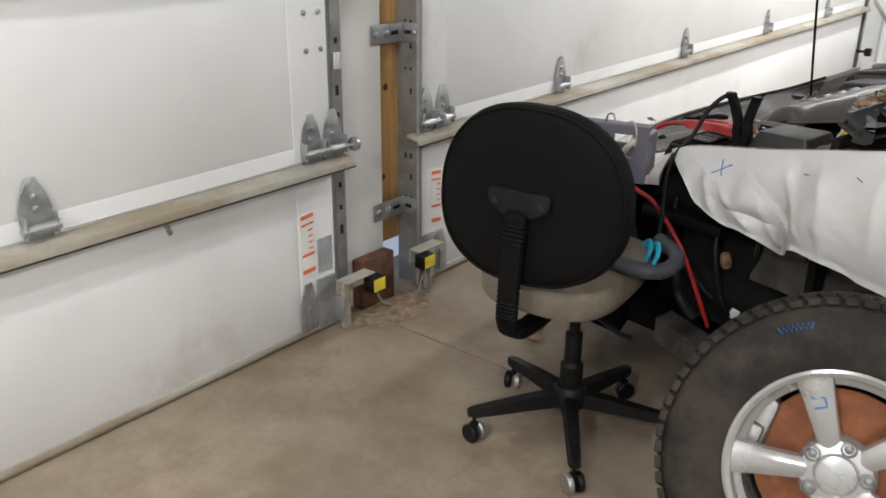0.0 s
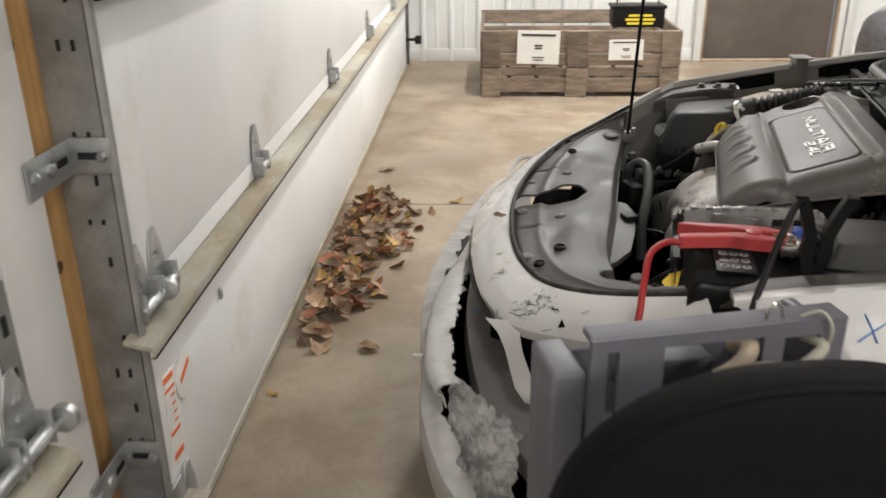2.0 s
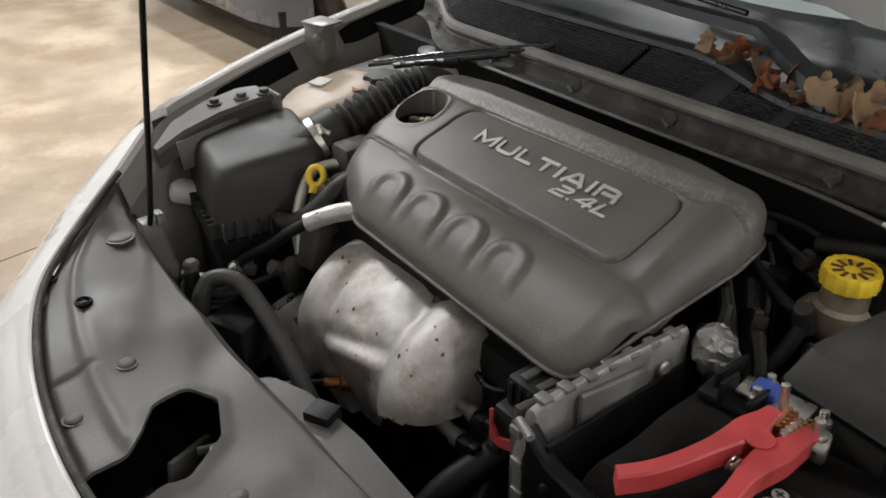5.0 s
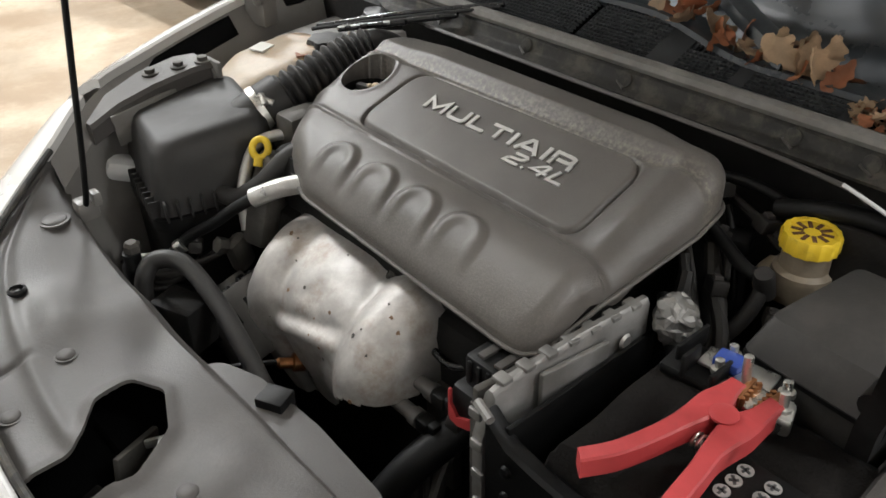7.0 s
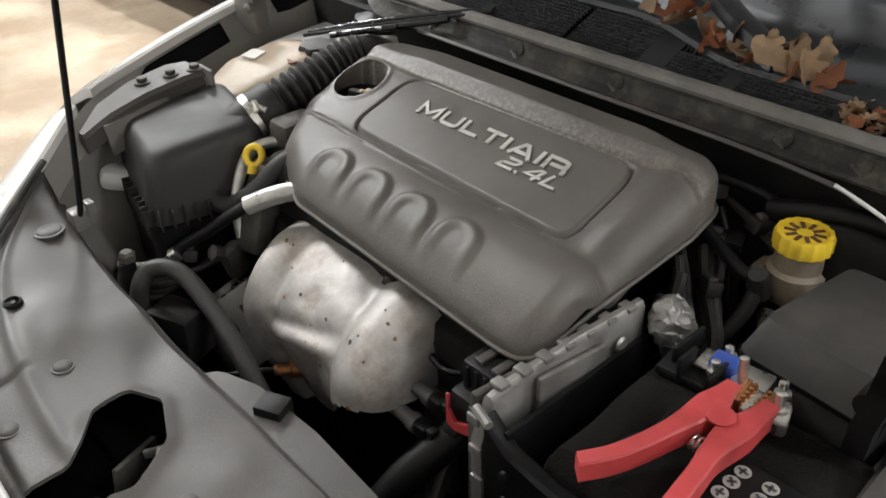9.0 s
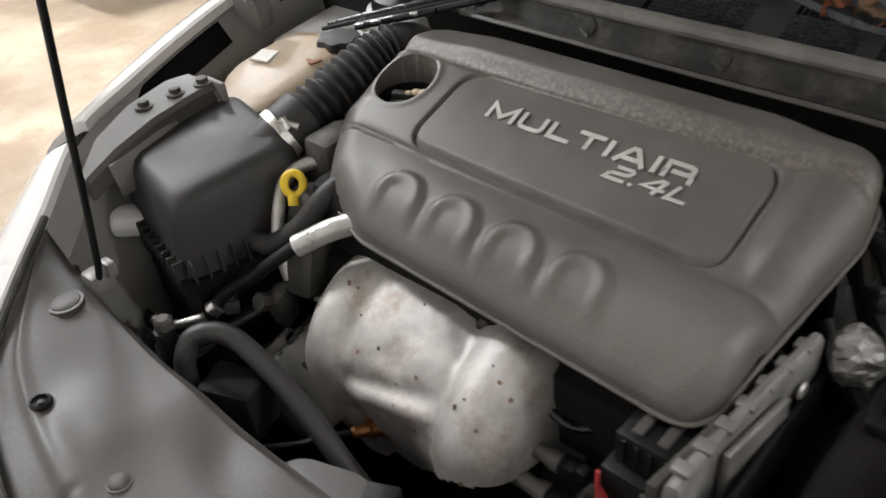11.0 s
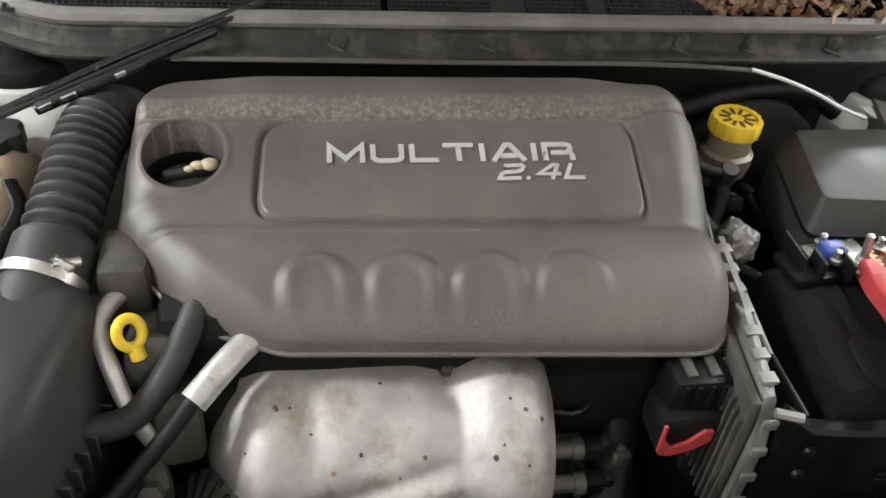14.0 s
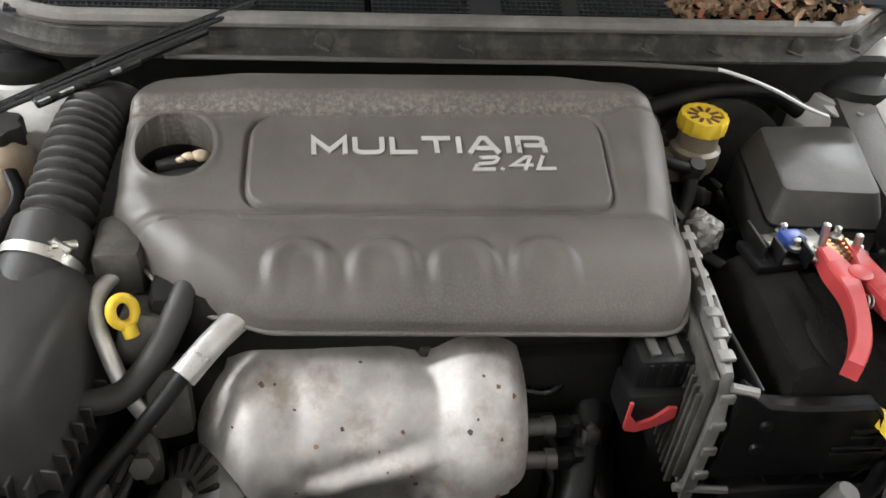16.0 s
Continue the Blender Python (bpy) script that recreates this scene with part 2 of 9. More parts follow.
M = dict(
    concrete=mat("concrete", (0.30, 0.243, 0.178), 0.5, var=0.24, scale=1.8, bump=0.12, grain=45, dirt=0.75, dirt_col=(0.19, 0.138, 0.09), dirt_scale=2.4),
    joint=mat("joint_dirt", (0.16, 0.12, 0.08), 0.9),
    door_white=mat("door_white", (0.77, 0.77, 0.76), 0.42, var=0.05, scale=1.6, bump=0.05, grain=160, dirt=0.25, dirt_col=(0.50, 0.46, 0.39), dirt_scale=1.4),
    strut_dirty=mat("strut_dirty", (0.42, 0.40, 0.34), 0.65, 0.1, var=0.2, scale=5, bump=0.1, dirt=0.85, dirt_col=(0.27, 0.22, 0.14), dirt_scale=4, stretch=(1, 0.4, 1)),
    galv=mat("galvanized", (0.42, 0.43, 0.43), 0.42, 0.75, var=0.2, scale=25, bump=0.05, grain=120, dirt=0.2, dirt_col=(0.25, 0.2, 0.15), dirt_scale=8),
    track=mat("track_steel", (0.30, 0.30, 0.29), 0.5, 0.6, var=0.2, scale=14, bump=0.06, dirt=0.35, dirt_col=(0.2, 0.17, 0.13), dirt_scale=6),
    trim=mat("white_trim", (0.74, 0.73, 0.71), 0.45, var=0.05, scale=3, dirt=0.15, dirt_col=(0.5, 0.46, 0.4)),
    pine=mat("pine_stud", (0.50, 0.29, 0.11), 0.65, var=0.3, scale=5, bump=0.2, grain=60, stretch=(6, 6, 0.5)),
    rubber=mat("rubber", (0.010, 0.010, 0.010), 0.75, var=0.3, scale=20, bump=0.2, grain=150, dirt=0.25, dirt_col=(0.05, 0.042, 0.034), dirt_scale=8),
    corr=mat("corrugated_white", (0.66, 0.66, 0.64), 0.4, var=0.06, scale=2, bump=0.03, dirt=0.2, dirt_col=(0.46, 0.43, 0.38), dirt_scale=1.5),
    ceiling=mat("ceiling_white", (0.62, 0.62, 0.60), 0.6, var=0.05, scale=1),
    brown=mat("brown_door", (0.115, 0.095, 0.082), 0.5, var=0.15, scale=4, bump=0.1, dirt=0.2, dirt_col=(0.2, 0.17, 0.14)),
    tan=mat("tan_frame", (0.33, 0.25, 0.17), 0.6, var=0.2, scale=8),
    crate=mat("crate_wood", (0.20, 0.155, 0.115), 0.8, var=0.35, scale=9, bump=0.35, grain=80, stretch=(0.6, 4, 4), piece_var=0.22, dirt=0.3, dirt_col=(0.12, 0.09, 0.065), dirt_scale=5),
    paper=mat("paper", (0.75, 0.74, 0.70), 0.7, var=0.04, scale=6),
    ink=mat("ink_bars", (0.06, 0.06, 0.06), 0.7),
    red_ink=mat("orange_ink", (0.72, 0.16, 0.06), 0.6, var=0.1),
    grey_ink=mat("grey_label", (0.33, 0.34, 0.34), 0.5, var=0.2, scale=12),
    yellow_tag=mat("yellow_label", (0.78, 0.62, 0.04), 0.5, var=0.1, scale=20, dirt=0.2),
    rust=mat("rusty_steel", (0.12, 0.055, 0.03), 0.8, 0.2, var=0.4, scale=20, bump=0.3),
    black=mat("black_plastic", (0.005, 0.005, 0.005), 0.5, var=0.25, scale=14, bump=0.1, grain=200, dirt=0.3, dirt_col=(0.016, 0.014, 0.012), dirt_scale=7, spec=0.3),
    black_gloss=mat("black_gloss", (0.012, 0.012, 0.013), 0.22, var=0.2, scale=14, dirt=0.15, dirt_col=(0.05, 0.045, 0.04)),
    # lowered to near-black to carry the shade of the deep bay
    dark=mat("shaded_engine", (0.007, 0.0065, 0.006), 0.75, var=0.5, scale=12, bump=0.3, dirt=0.4, dirt_col=(0.018, 0.015, 0.012), dirt_scale=9, spec=0.2),
    cover=mat("cover_plastic", (0.096, 0.087, 0.079), 0.38, var=0.20, scale=5, bump=0.20, grain=420, dirt=0.35, dirt_col=(0.135, 0.124, 0.113), dirt_scale=7, rough_var=0.08),
    panel=mat("panel_plastic", (0.062, 0.057, 0.0535), 0.5, var=0.13, scale=6, bump=0.18, grain=300, dirt=0.4, dirt_col=(0.088, 0.080, 0.074), dirt_scale=5),
    airbox=mat("airbox_plastic", (0.024, 0.0225, 0.0215), 0.52, var=0.18, scale=7, bump=0.1, grain=300, dirt=0.3, dirt_col=(0.05, 0.046, 0.042), dirt_scale=6),
    letter=mat("silver_letters", (0.55, 0.54, 0.52), 0.35, 0.5, var=0.08, scale=30),
    alu=mat("heat_shield", (0.47, 0.45, 0.43), 0.60, 0.66, var=0.2, scale=22, bump=0.13, grain=120, dirt=0.45, dirt_col=(0.25, 0.19, 0.14), dirt_scale=16, rough_var=0.10),
    cast=mat("cast_alu", (0.40, 0.39, 0.37), 0.45, 0.75, var=0.2, scale=14, bump=0.2, grain=70, dirt=0.35, dirt_col=(0.15, 0.12, 0.09), dirt_scale=12),
    foil=mat("foil_sleeve", (0.50, 0.49, 0.47), 0.38, 0.6, var=0.15, scale=40, bump=0.4, grain=60),
    paint=mat("white_paint", (0.56, 0.55, 0.535), 0.25, var=0.04, scale=3, bump=0.02, coat=0.6, dirt=0.2, dirt_col=(0.5, 0.45, 0.38), dirt_scale=4),
    paint_dull=mat("dull_white_paint", (0.55, 0.54, 0.525), 0.5, var=0.06, scale=5, bump=0.03, coat=0.1, dirt=0.3, dirt_col=(0.44, 0.40, 0.34), dirt_scale=6),
    paint_torn=mat("torn_paint", (0.46, 0.45, 0.435), 0.5, var=0.14, scale=8, bump=0.15, dirt=0.4, dirt_col=(0.3, 0.27, 0.24), dirt_scale=9),
    # whiter than the body paint, so that it throws light into the bay
    hood_bounce_white=mat("hood_bounce_white", (0.76, 0.76, 0.75), 0.35, var=0.03, scale=3, bump=0.02, coat=0.3),
    tower=mat("tower_paint", (0.52, 0.51, 0.49), 0.4, var=0.1, scale=6, dirt=0.3, dirt_col=(0.22, 0.19, 0.16), dirt_scale=6),
    casting=mat("dark_casting", (0.085, 0.08, 0.072), 0.6, 0.4, var=0.35, scale=18, bump=0.3, grain=80, dirt=0.5, dirt_col=(0.035, 0.029, 0.023), dirt_scale=14),
    # near-black that stands for the shade in gaps and openings
    deep_shade=mat("deep_shade_black", (0.003, 0.003, 0.003), 0.95, spec=0.05),
    bay=mat("bay_paint", (0.17, 0.163, 0.152), 0.42, var=0.12, scale=6, bump=0.04, dirt=0.4, dirt_col=(0.10, 0.085, 0.07), dirt_scale=6),
    bay_dim=mat("bare_rail", (0.11, 0.105, 0.10), 0.5, 0.3, var=0.2, scale=9, bump=0.1, dirt=0.4, dirt_col=(0.06, 0.05, 0.04), dirt_scale=8),
    stain=mat("paint_stain", (0.46, 0.43, 0.37), 0.5, var=0.15, scale=30),
    seal=mat("cowl_seal", (0.022, 0.021, 0.019), 0.7, var=0.45, scale=22, bump=0.35, grain=120, dirt=0.6, dirt_col=(0.085, 0.076, 0.062), dirt_scale=26),
    seal_top=mat("seal_rubber", (0.17, 0.163, 0.152), 0.5, var=0.25, scale=12, bump=0.15, grain=120, dirt=0.5, dirt_col=(0.11, 0.10, 0.088), dirt_scale=14),
    cowl_blue=mat("cowl_trough", (0.022, 0.027, 0.032), 0.35, var=0.15, scale=10, bump=0.05, dirt=0.3, dirt_col=(0.05, 0.055, 0.058), dirt_scale=8),
    hose_grey=mat("hose_rubber", (0.06, 0.062, 0.072), 0.5, var=0.1, scale=10),
    soil=mat("brown_dirt", (0.255, 0.185, 0.12), 0.95, var=0.4, scale=30, bump=0.6, grain=90),
    scuffed=mat("scuffed_fascia", (0.50, 0.49, 0.475), 0.5, var=0.2, scale=10, bump=0.3, grain=60, dirt=0.7, dirt_col=(0.10, 0.095, 0.09), dirt_scale=22),
    rust_light=mat("rust_scab", (0.20, 0.125, 0.075), 0.8, 0.1, var=0.4, scale=30, bump=0.3),
    loom=mat("loom_tape", (0.022, 0.020, 0.018), 0.6, var=0.3, scale=20, bump=0.2, dirt=0.4, dirt_col=(0.05, 0.043, 0.035), dirt_scale=14),
    fusebox=mat("fuse_box_plastic", (0.036, 0.034, 0.032), 0.45, var=0.18, scale=7, bump=0.1, grain=300, dirt=0.4, dirt_col=(0.07, 0.064, 0.058), dirt_scale=6),
    pale_cord=mat("pale_cord", (0.40, 0.38, 0.31), 0.6, var=0.15, scale=30),
    shell=mat("acorn_shell", (0.45, 0.36, 0.25), 0.7, var=0.35, scale=60, bump=0.2),
    symbol=mat("symbol_print", (0.30, 0.29, 0.275), 0.7, var=0.2, scale=40),
    module=mat("module_alu", (0.235, 0.228, 0.218), 0.5, 0.6, var=0.2, scale=14, bump=0.2, grain=70, dirt=0.4, dirt_col=(0.14, 0.115, 0.09), dirt_scale=12),
    cowl=mat("cowl_plastic", (0.020, 0.022, 0.024), 0.5, var=0.2, scale=12, bump=0.1, dirt=0.3, dirt_col=(0.06, 0.06, 0.055), dirt_scale=8),
    tank=mat("tank_plastic", (0.40, 0.33, 0.25), 0.4, var=0.18, scale=7, bump=0.05, dirt=0.35, dirt_col=(0.42, 0.26, 0.13), dirt_scale=5, sss=0.4),
    tank_dim=mat("reservoir_plastic", (0.23, 0.19, 0.14), 0.4, var=0.2, scale=12, dirt=0.4, dirt_col=(0.10, 0.08, 0.06), dirt_scale=9),
    yellow=mat("yellow_plastic", (0.72, 0.50, 0.03), 0.42, var=0.08, scale=20, dirt=0.25, dirt_col=(0.35, 0.24, 0.04), dirt_scale=25),
    red=mat("red_plastic", (0.40, 0.045, 0.047), 0.5, var=0.14, scale=16, bump=0.08, dirt=0.2, dirt_col=(0.3, 0.04, 0.03), dirt_scale=14),
    red_cable=mat("red_cable", (0.32, 0.018, 0.018), 0.45, var=0.1),
    blue=mat("blue_fuse", (0.03, 0.06, 0.26), 0.35, var=0.1),
    steel=mat("bright_steel", (0.62, 0.61, 0.58), 0.3, 0.95, var=0.15, scale=30, dirt=0.2, dirt_col=(0.25, 0.2, 0.15), dirt_scale=25),
    copper=mat("copper_jaw", (0.42, 0.20, 0.09), 0.4, 0.9, var=0.2, scale=30),
    tyre=mat("tyre_rubber", (0.017, 0.015, 0.013), 0.85, var=0.3, scale=14, bump=0.25, grain=120, dirt=0.75, dirt_col=(0.050, 0.038, 0.027), dirt_scale=8),
    rim=mat("silver_rim", (0.46, 0.46, 0.45), 0.3, 0.55, var=0.08, scale=8, bump=0.03, coat=0.4, dirt=0.2, dirt_col=(0.35, 0.32, 0.28), dirt_scale=7),
    disc=mat("rusty_disc", (0.30, 0.11, 0.045), 0.6, 0.5, var=0.35, scale=16, bump=0.15),
    blue_mark=mat("blue_marker", (0.04, 0.16, 0.42), 0.6, var=0.1),
    vinyl=mat("black_vinyl", (0.0042, 0.004, 0.0038), 0.68, var=0.25, scale=18, bump=0.18, grain=260, spec=0.14),
    fabric=mat("grey_fabric", (0.22, 0.185, 0.14), 0.95, var=0.18, scale=22, bump=0.4, grain=320, dirt=0.3, dirt_col=(0.2, 0.16, 0.11)),
    charger=mat("charger_grey", (0.13, 0.126, 0.148), 0.5, var=0.08, scale=6, bump=0.05),
    teal=mat("blue_plastic", (0.02, 0.28, 0.42), 0.4, var=0.1),
    leaf=mat("dry_leaf", (0.27, 0.18, 0.112), 0.75, var=0.35, scale=25, bump=0.25, piece_var=0.35),
    leaf_pale=mat("pale_leaf", (0.34, 0.235, 0.145), 0.75, var=0.25, scale=25, bump=0.25, piece_var=0.25),
    leaf_gold=mat("gold_leaf", (0.46, 0.28, 0.09), 0.7, var=0.25, scale=25, bump=0.2, piece_var=0.25),
    leaf_red=mat("red_leaf", (0.27, 0.10, 0.045), 0.6, var=0.25, scale=25, bump=0.2, piece_var=0.25),
    car_grey=mat("grey_paint", (0.085, 0.092, 0.105), 0.25, var=0.06, coat=0.7, dirt=0.2, dirt_col=(0.14, 0.13, 0.12)),
    chrome=mat("chrome", (0.72, 0.74, 0.76), 0.12, 1.0, var=0.05),
    lens=mat("lamp_glass", (0.75, 0.80, 0.84), 0.12, 0.3, var=0.1, coat=0.8),
    # pale base and dirt tint stand in for room light reflected by the glass
    glass=mat("windshield_reflection_glass", (0.50, 0.57, 0.57), 0.09, var=0.03, bump=0, trans=0.3, ior=1.5, rough_var=0.02, dirt=0.3, dirt_col=(0.52, 0.56, 0.55), dirt_scale=5),
    interior=mat("dark_interior", (0.03, 0.03, 0.032), 0.8, var=0.2),
    tray=mat("tray_plastic", (0.006, 0.006, 0.006), 0.42, var=0.2, scale=12, dirt=0.3, dirt_col=(0.018, 0.016, 0.013), dirt_scale=8, spec=0.2),
    blanket=mat("battery_felt", (0.011, 0.010, 0.0093), 0.95, var=0.35, scale=16, bump=0.6, grain=220, dirt=0.35, dirt_col=(0.017, 0.0145, 0.012), dirt_scale=14, spec=0.1),
    white_plastic=mat("white_plastic", (0.62, 0.62, 0.62), 0.4, var=0.06),
    lamp_case=mat("lamp_case", (0.75, 0.75, 0.73), 0.4, var=0.05),
)


def glow(name, col, strength):
    m = bpy.data.materials.new(name)
    m.use_nodes = True
    b = m.node_tree.nodes["Principled BSDF"]
    b.inputs["Emission Color"].default_value, b.inputs["Emission Strength"].default_value = (*col, 1), strength
    return m


M["tube_glow"] = glow("tube_glow", (1.0, 0.93, 0.82), 6.0)


def dust_band(m, axis, centre, width, col, scale, amount):
    """A speckled band of settled dust along one line of a part."""
    nt = m.node_tree
    N, L = nt.nodes, nt.links
    bsdf = N["Principled BSDF"]
    old = bsdf.inputs["Base Color"].links[0].from_socket
    tc, sx, nz, mx = N.new("ShaderNodeTexCoord"), N.new("ShaderNodeSeparateXYZ"), N.new("ShaderNodeTexNoise"), N.new("ShaderNodeMix")
    L.new(tc.outputs["Object"], sx.inputs[0])
    L.new(tc.outputs["Object"], nz.inputs["Vector"])
    nz.inputs["Scale"].default_value, nz.inputs["Detail"].default_value, nz.inputs["Roughness"].default_value = scale, 8.0, 0.75

    def math_node(op, a, b):
        n = N.new("ShaderNodeMath")
        n.operation, n.use_clamp = op, op in ("SUBTRACT", "MULTIPLY")
        for i, v in enumerate((a, b)):
            if hasattr(v, "links"):
                L.new(v, n.inputs[i])
            else:
                n.inputs[i].default_value = v
        return n.outputs[0]

    off = N.new("ShaderNodeMath")
    off.operation = "SUBTRACT"
    L.new(sx.outputs[axis], off.inputs[0])
    off.inputs[1].default_value = centre
    dist = math_node("ABSOLUTE", off.outputs[0], 0.0)
    fall = math_node("SUBTRACT", 1.0, math_node("DIVIDE", dist, width))
    spk = N.new("ShaderNodeMapRange")
    spk.inputs[1].default_value, spk.inputs[2].default_value = 0.45, 0.62
    L.new(nz.outputs[0], spk.inputs[0])
    mx.data_type = "RGBA"
    L.new(math_node("MULTIPLY", math_node("MULTIPLY", fall, spk.outputs[0]), amount), mx.inputs[0])
    L.new(old, mx.inputs[6])
    mx.inputs[7].default_value = (*col, 1)
    L.new(mx.outputs[2], bsdf.inputs["Base Color"])


dust_band(M["cover"], 0, -0.532, 0.020, (0.20, 0.18, 0.152), 160, 1.3)
dust_band(M["cover"], 0, -0.775, 0.055, (0.16, 0.146, 0.13), 420, 0.7)


def ribbon(bm, pts, wide, depth, m):
    """A flat stroke of a raised letter along points, with mitred bends."""
    n = len(pts)
    left, right = [], []
    for i in range(n):
        p = Vector(pts[i])
        d0 = (p - Vector(pts[i - 1])).normalized() if i else None
        d1 = (Vector(pts[i + 1]) - p).normalized() if i < n - 1 else None
        d = ((d0 or d1) + (d1 or d0)).normalized()
        nrm = Vector((-d.y, d.x))
        ref = d0 or d1
        k = wide / 2 / max(0.45, abs(nrm.dot(Vector((-ref.y, ref.x)))))
        left.append(p + nrm * k)
        right.append(p - nrm * k)
    for i in range(n - 1):
        t = bmesh.new()
        lo = [t.verts.new((q.x, q.y, 0)) for q in (left[i], left[i + 1], right[i + 1], right[i])]
        hi = [t.verts.new((q.x, q.y, depth)) for q in (left[i], left[i + 1], right[i + 1], right[i])]
        t.faces.new(lo[::-1])
        t.faces.new(hi)
        for k in range(4):
            t.faces.new((lo[k], lo[(k + 1) % 4], hi[(k + 1) % 4], hi[k]))
        merge(bm, t, m)


GLYPHS = {
    "M": (1.12, [[(0.08, 0), (0.08, 0.94), (0.56, 0.22), (1.04, 0.94), (1.04, 0)]]),
    "U": (1.0, [[(0.08, 1), (0.08, 0.26), (0.16, 0.12), (0.28, 0.08), (0.72, 0.08), (0.84, 0.12), (0.92, 0.26), (0.92, 1)]]),
    "L": (0.86, [[(0.08, 1), (0.08, 0.08), (0.86, 0.08)]]),
    "T": (0.92, [[(0.0, 0.92), (0.92, 0.92)], [(0.46, 0.92), (0.46, 0)]]),
    "I": (0.20, [[(0.10, 0), (0.10, 1)]]),
    "A": (1.08, [[(0.06, 0), (0.46, 0.92), (0.62, 0.92), (1.02, 0)], [(0.28, 0.30), (0.82, 0.30)]]),
    "R": (0.98, [[(0.08, 0), (0.08, 0.92), (0.72, 0.92), (0.86, 0.84), (0.88, 0.68), (0.86, 0.52), (0.72, 0.44), (0.26, 0.44)], [(0.84, 0.46), (0.92, 0.30), (0.92, 0)]]),
    "2": (0.98, [[(0.10, 0.90), (0.80, 0.92), (0.90, 0.82), (0.88, 0.62), (0.76, 0.52), (0.24, 0.46), (0.12, 0.36), (0.10, 0.08), (0.98, 0.08)]]),
    ".": (0.26, [[(0.13, 0), (0.13, 0.17)]]),
    "4": (1.0, [[(0.70, 0), (0.70, 1.0)], [(0.70, 0.92), (0.50, 0.92), (0.06, 0.34), (0.98, 0.34)]]),
}


def word(bm, text, m, height, width, stroke, depth, slant=0.0, gap=0.16):
    total = sum(GLYPHS[c][0] for c in text) + gap * (len(text) - 1)
    k, x = width / total, 0.0
    for c in text:
        w, lines = GLYPHS[c]
        for line in lines:
            ribbon(bm, [((x + px) * k + slant * py * height, py * height) for px, py in line], stroke, depth, m)
        x += w + gap

# ---- the garage: floor, walls, ceiling ----
X0, X1, Y0, Y1 = -1.43, 6.4, -4.2, 8.23
floor = thing("floor", (0, 0, 0), "worn beige concrete floor with sawn joints and dirt", "floor", kind="structure")
JOINTS_Y = (-2.3, 2.18, 4.74)
JOINTS_X = (2.6,)
ys = [Y0 - 0.2] + list(JOINTS_Y) + [Y1 + 0.2]
xs = [X0 - 0.25] + list(JOINTS_X) + [X1 + 0.2]
for i in range(len(xs) - 1):
    for j in range(len(ys) - 1):
        b = B()
        box(b, ((xs[i] + xs[i + 1]) / 2, (ys[j] + ys[j + 1]) / 2, -0.06), (xs[i + 1] - xs[i] - 0.005, ys[j + 1] - ys[j] - 0.005, 0.12), 0.0015, seg=1)
        part("slab", b, M["concrete"], floor, xf=ROOM)
b = B()
box(b, ((X0 + X1) / 2, (Y0 + Y1) / 2, -0.07), (X1 - X0 + 0.3, Y1 - Y0 + 0.3, 0.13))
part("joint_bed", b, M["joint"], floor, xf=ROOM)


def wall(name, c, s, label, material):
    b = B()
    box(b, c, s)
    return tagged(part(name, b, material, xf=ROOM), label, "wall", kind="structure")


wall("wall_east", (X1 + 0.08, (Y0 + Y1) / 2, CEIL / 2), (0.16, Y1 - Y0 + 0.4, CEIL), "plain white wall", M["corr"])
wall("wall_south", ((X0 + X1) / 2, Y0 - 0.08, CEIL / 2), (X1 - X0 + 0.3, 0.16, CEIL), "plain white wall", M["corr"])
# the door wall: pieces above, between and beside the two openings
DH = 2.9
for nm, ya, yb, za, zb in (("wall_west_pier", 2.03, 2.342, 0, DH), ("wall_west_lintel", Y0, Y1, DH, CEIL), ("wall_west_end", 7.95, Y1, 0, DH), ("wall_west_start", Y0, -3.2, 0, DH)):
    wall(nm, (X0 - 0.16, (ya + yb) / 2, (za + zb) / 2), (0.16, yb - ya, zb - za), "white painted wall beside the overhead doors", M["trim"])
b = B()
box(b, ((X0 + X1) / 2, (Y0 + Y1) / 2, CEIL + 0.05), (X1 - X0 + 0.5, Y1 - Y0 + 0.5, 0.1))
tagged(part("ceiling", b, M["ceiling"], xf=ROOM), "plain white metal ceiling", "ceiling", kind="structure")

# back wall of ribbed white metal, with a brown door
DX0, DX1, DZ = 0.93, 1.96, 2.05
wall_n = thing("wall_north", (ROOM @ Vector((0, Y1, 0))), "white ribbed metal wall with vertical ribs", "wall", kind="structure")


def ribbed(x0, x1, z0, z1):
    prof, x = [(x0, 0.0)], math.ceil(x0 / 0.228) * 0.228 + 0.03
    while x + 0.07 < x1:
        prof += [(x, 0.0), (x + 0.014, -0.02), (x + 0.036, -0.02), (x + 0.05, 0.0), (x + 0.125, 0.0), (x + 0.13, -0.004), (x + 0.142, -0.004), (x + 0.147, 0.0)]
        x += 0.228
    prof = [p for p in prof if p[0] < x1] + [(x1, 0.0)]
    loop = prof + [(x1, 0.1), (x0, 0.1)]
    b = B()
    loft(b, [[(px, Y1 + py, z) for px, py in loop] for z in (z0, z1)])
    return b


part("metal_sheet", ribbed(X0 - 0.1, DX0, 0, CEIL), M["corr"], wall_n, xf=ROOM, angle=20)
part("metal_sheet", ribbed(DX1 + 0.1, X1, 0, CEIL), M["corr"], wall_n, xf=ROOM, angle=20)
part("metal_sheet", ribbed(DX0, DX1 + 0.1, DZ + 0.06, CEIL), M["corr"], wall_n, xf=ROOM, angle=20)
b = B()
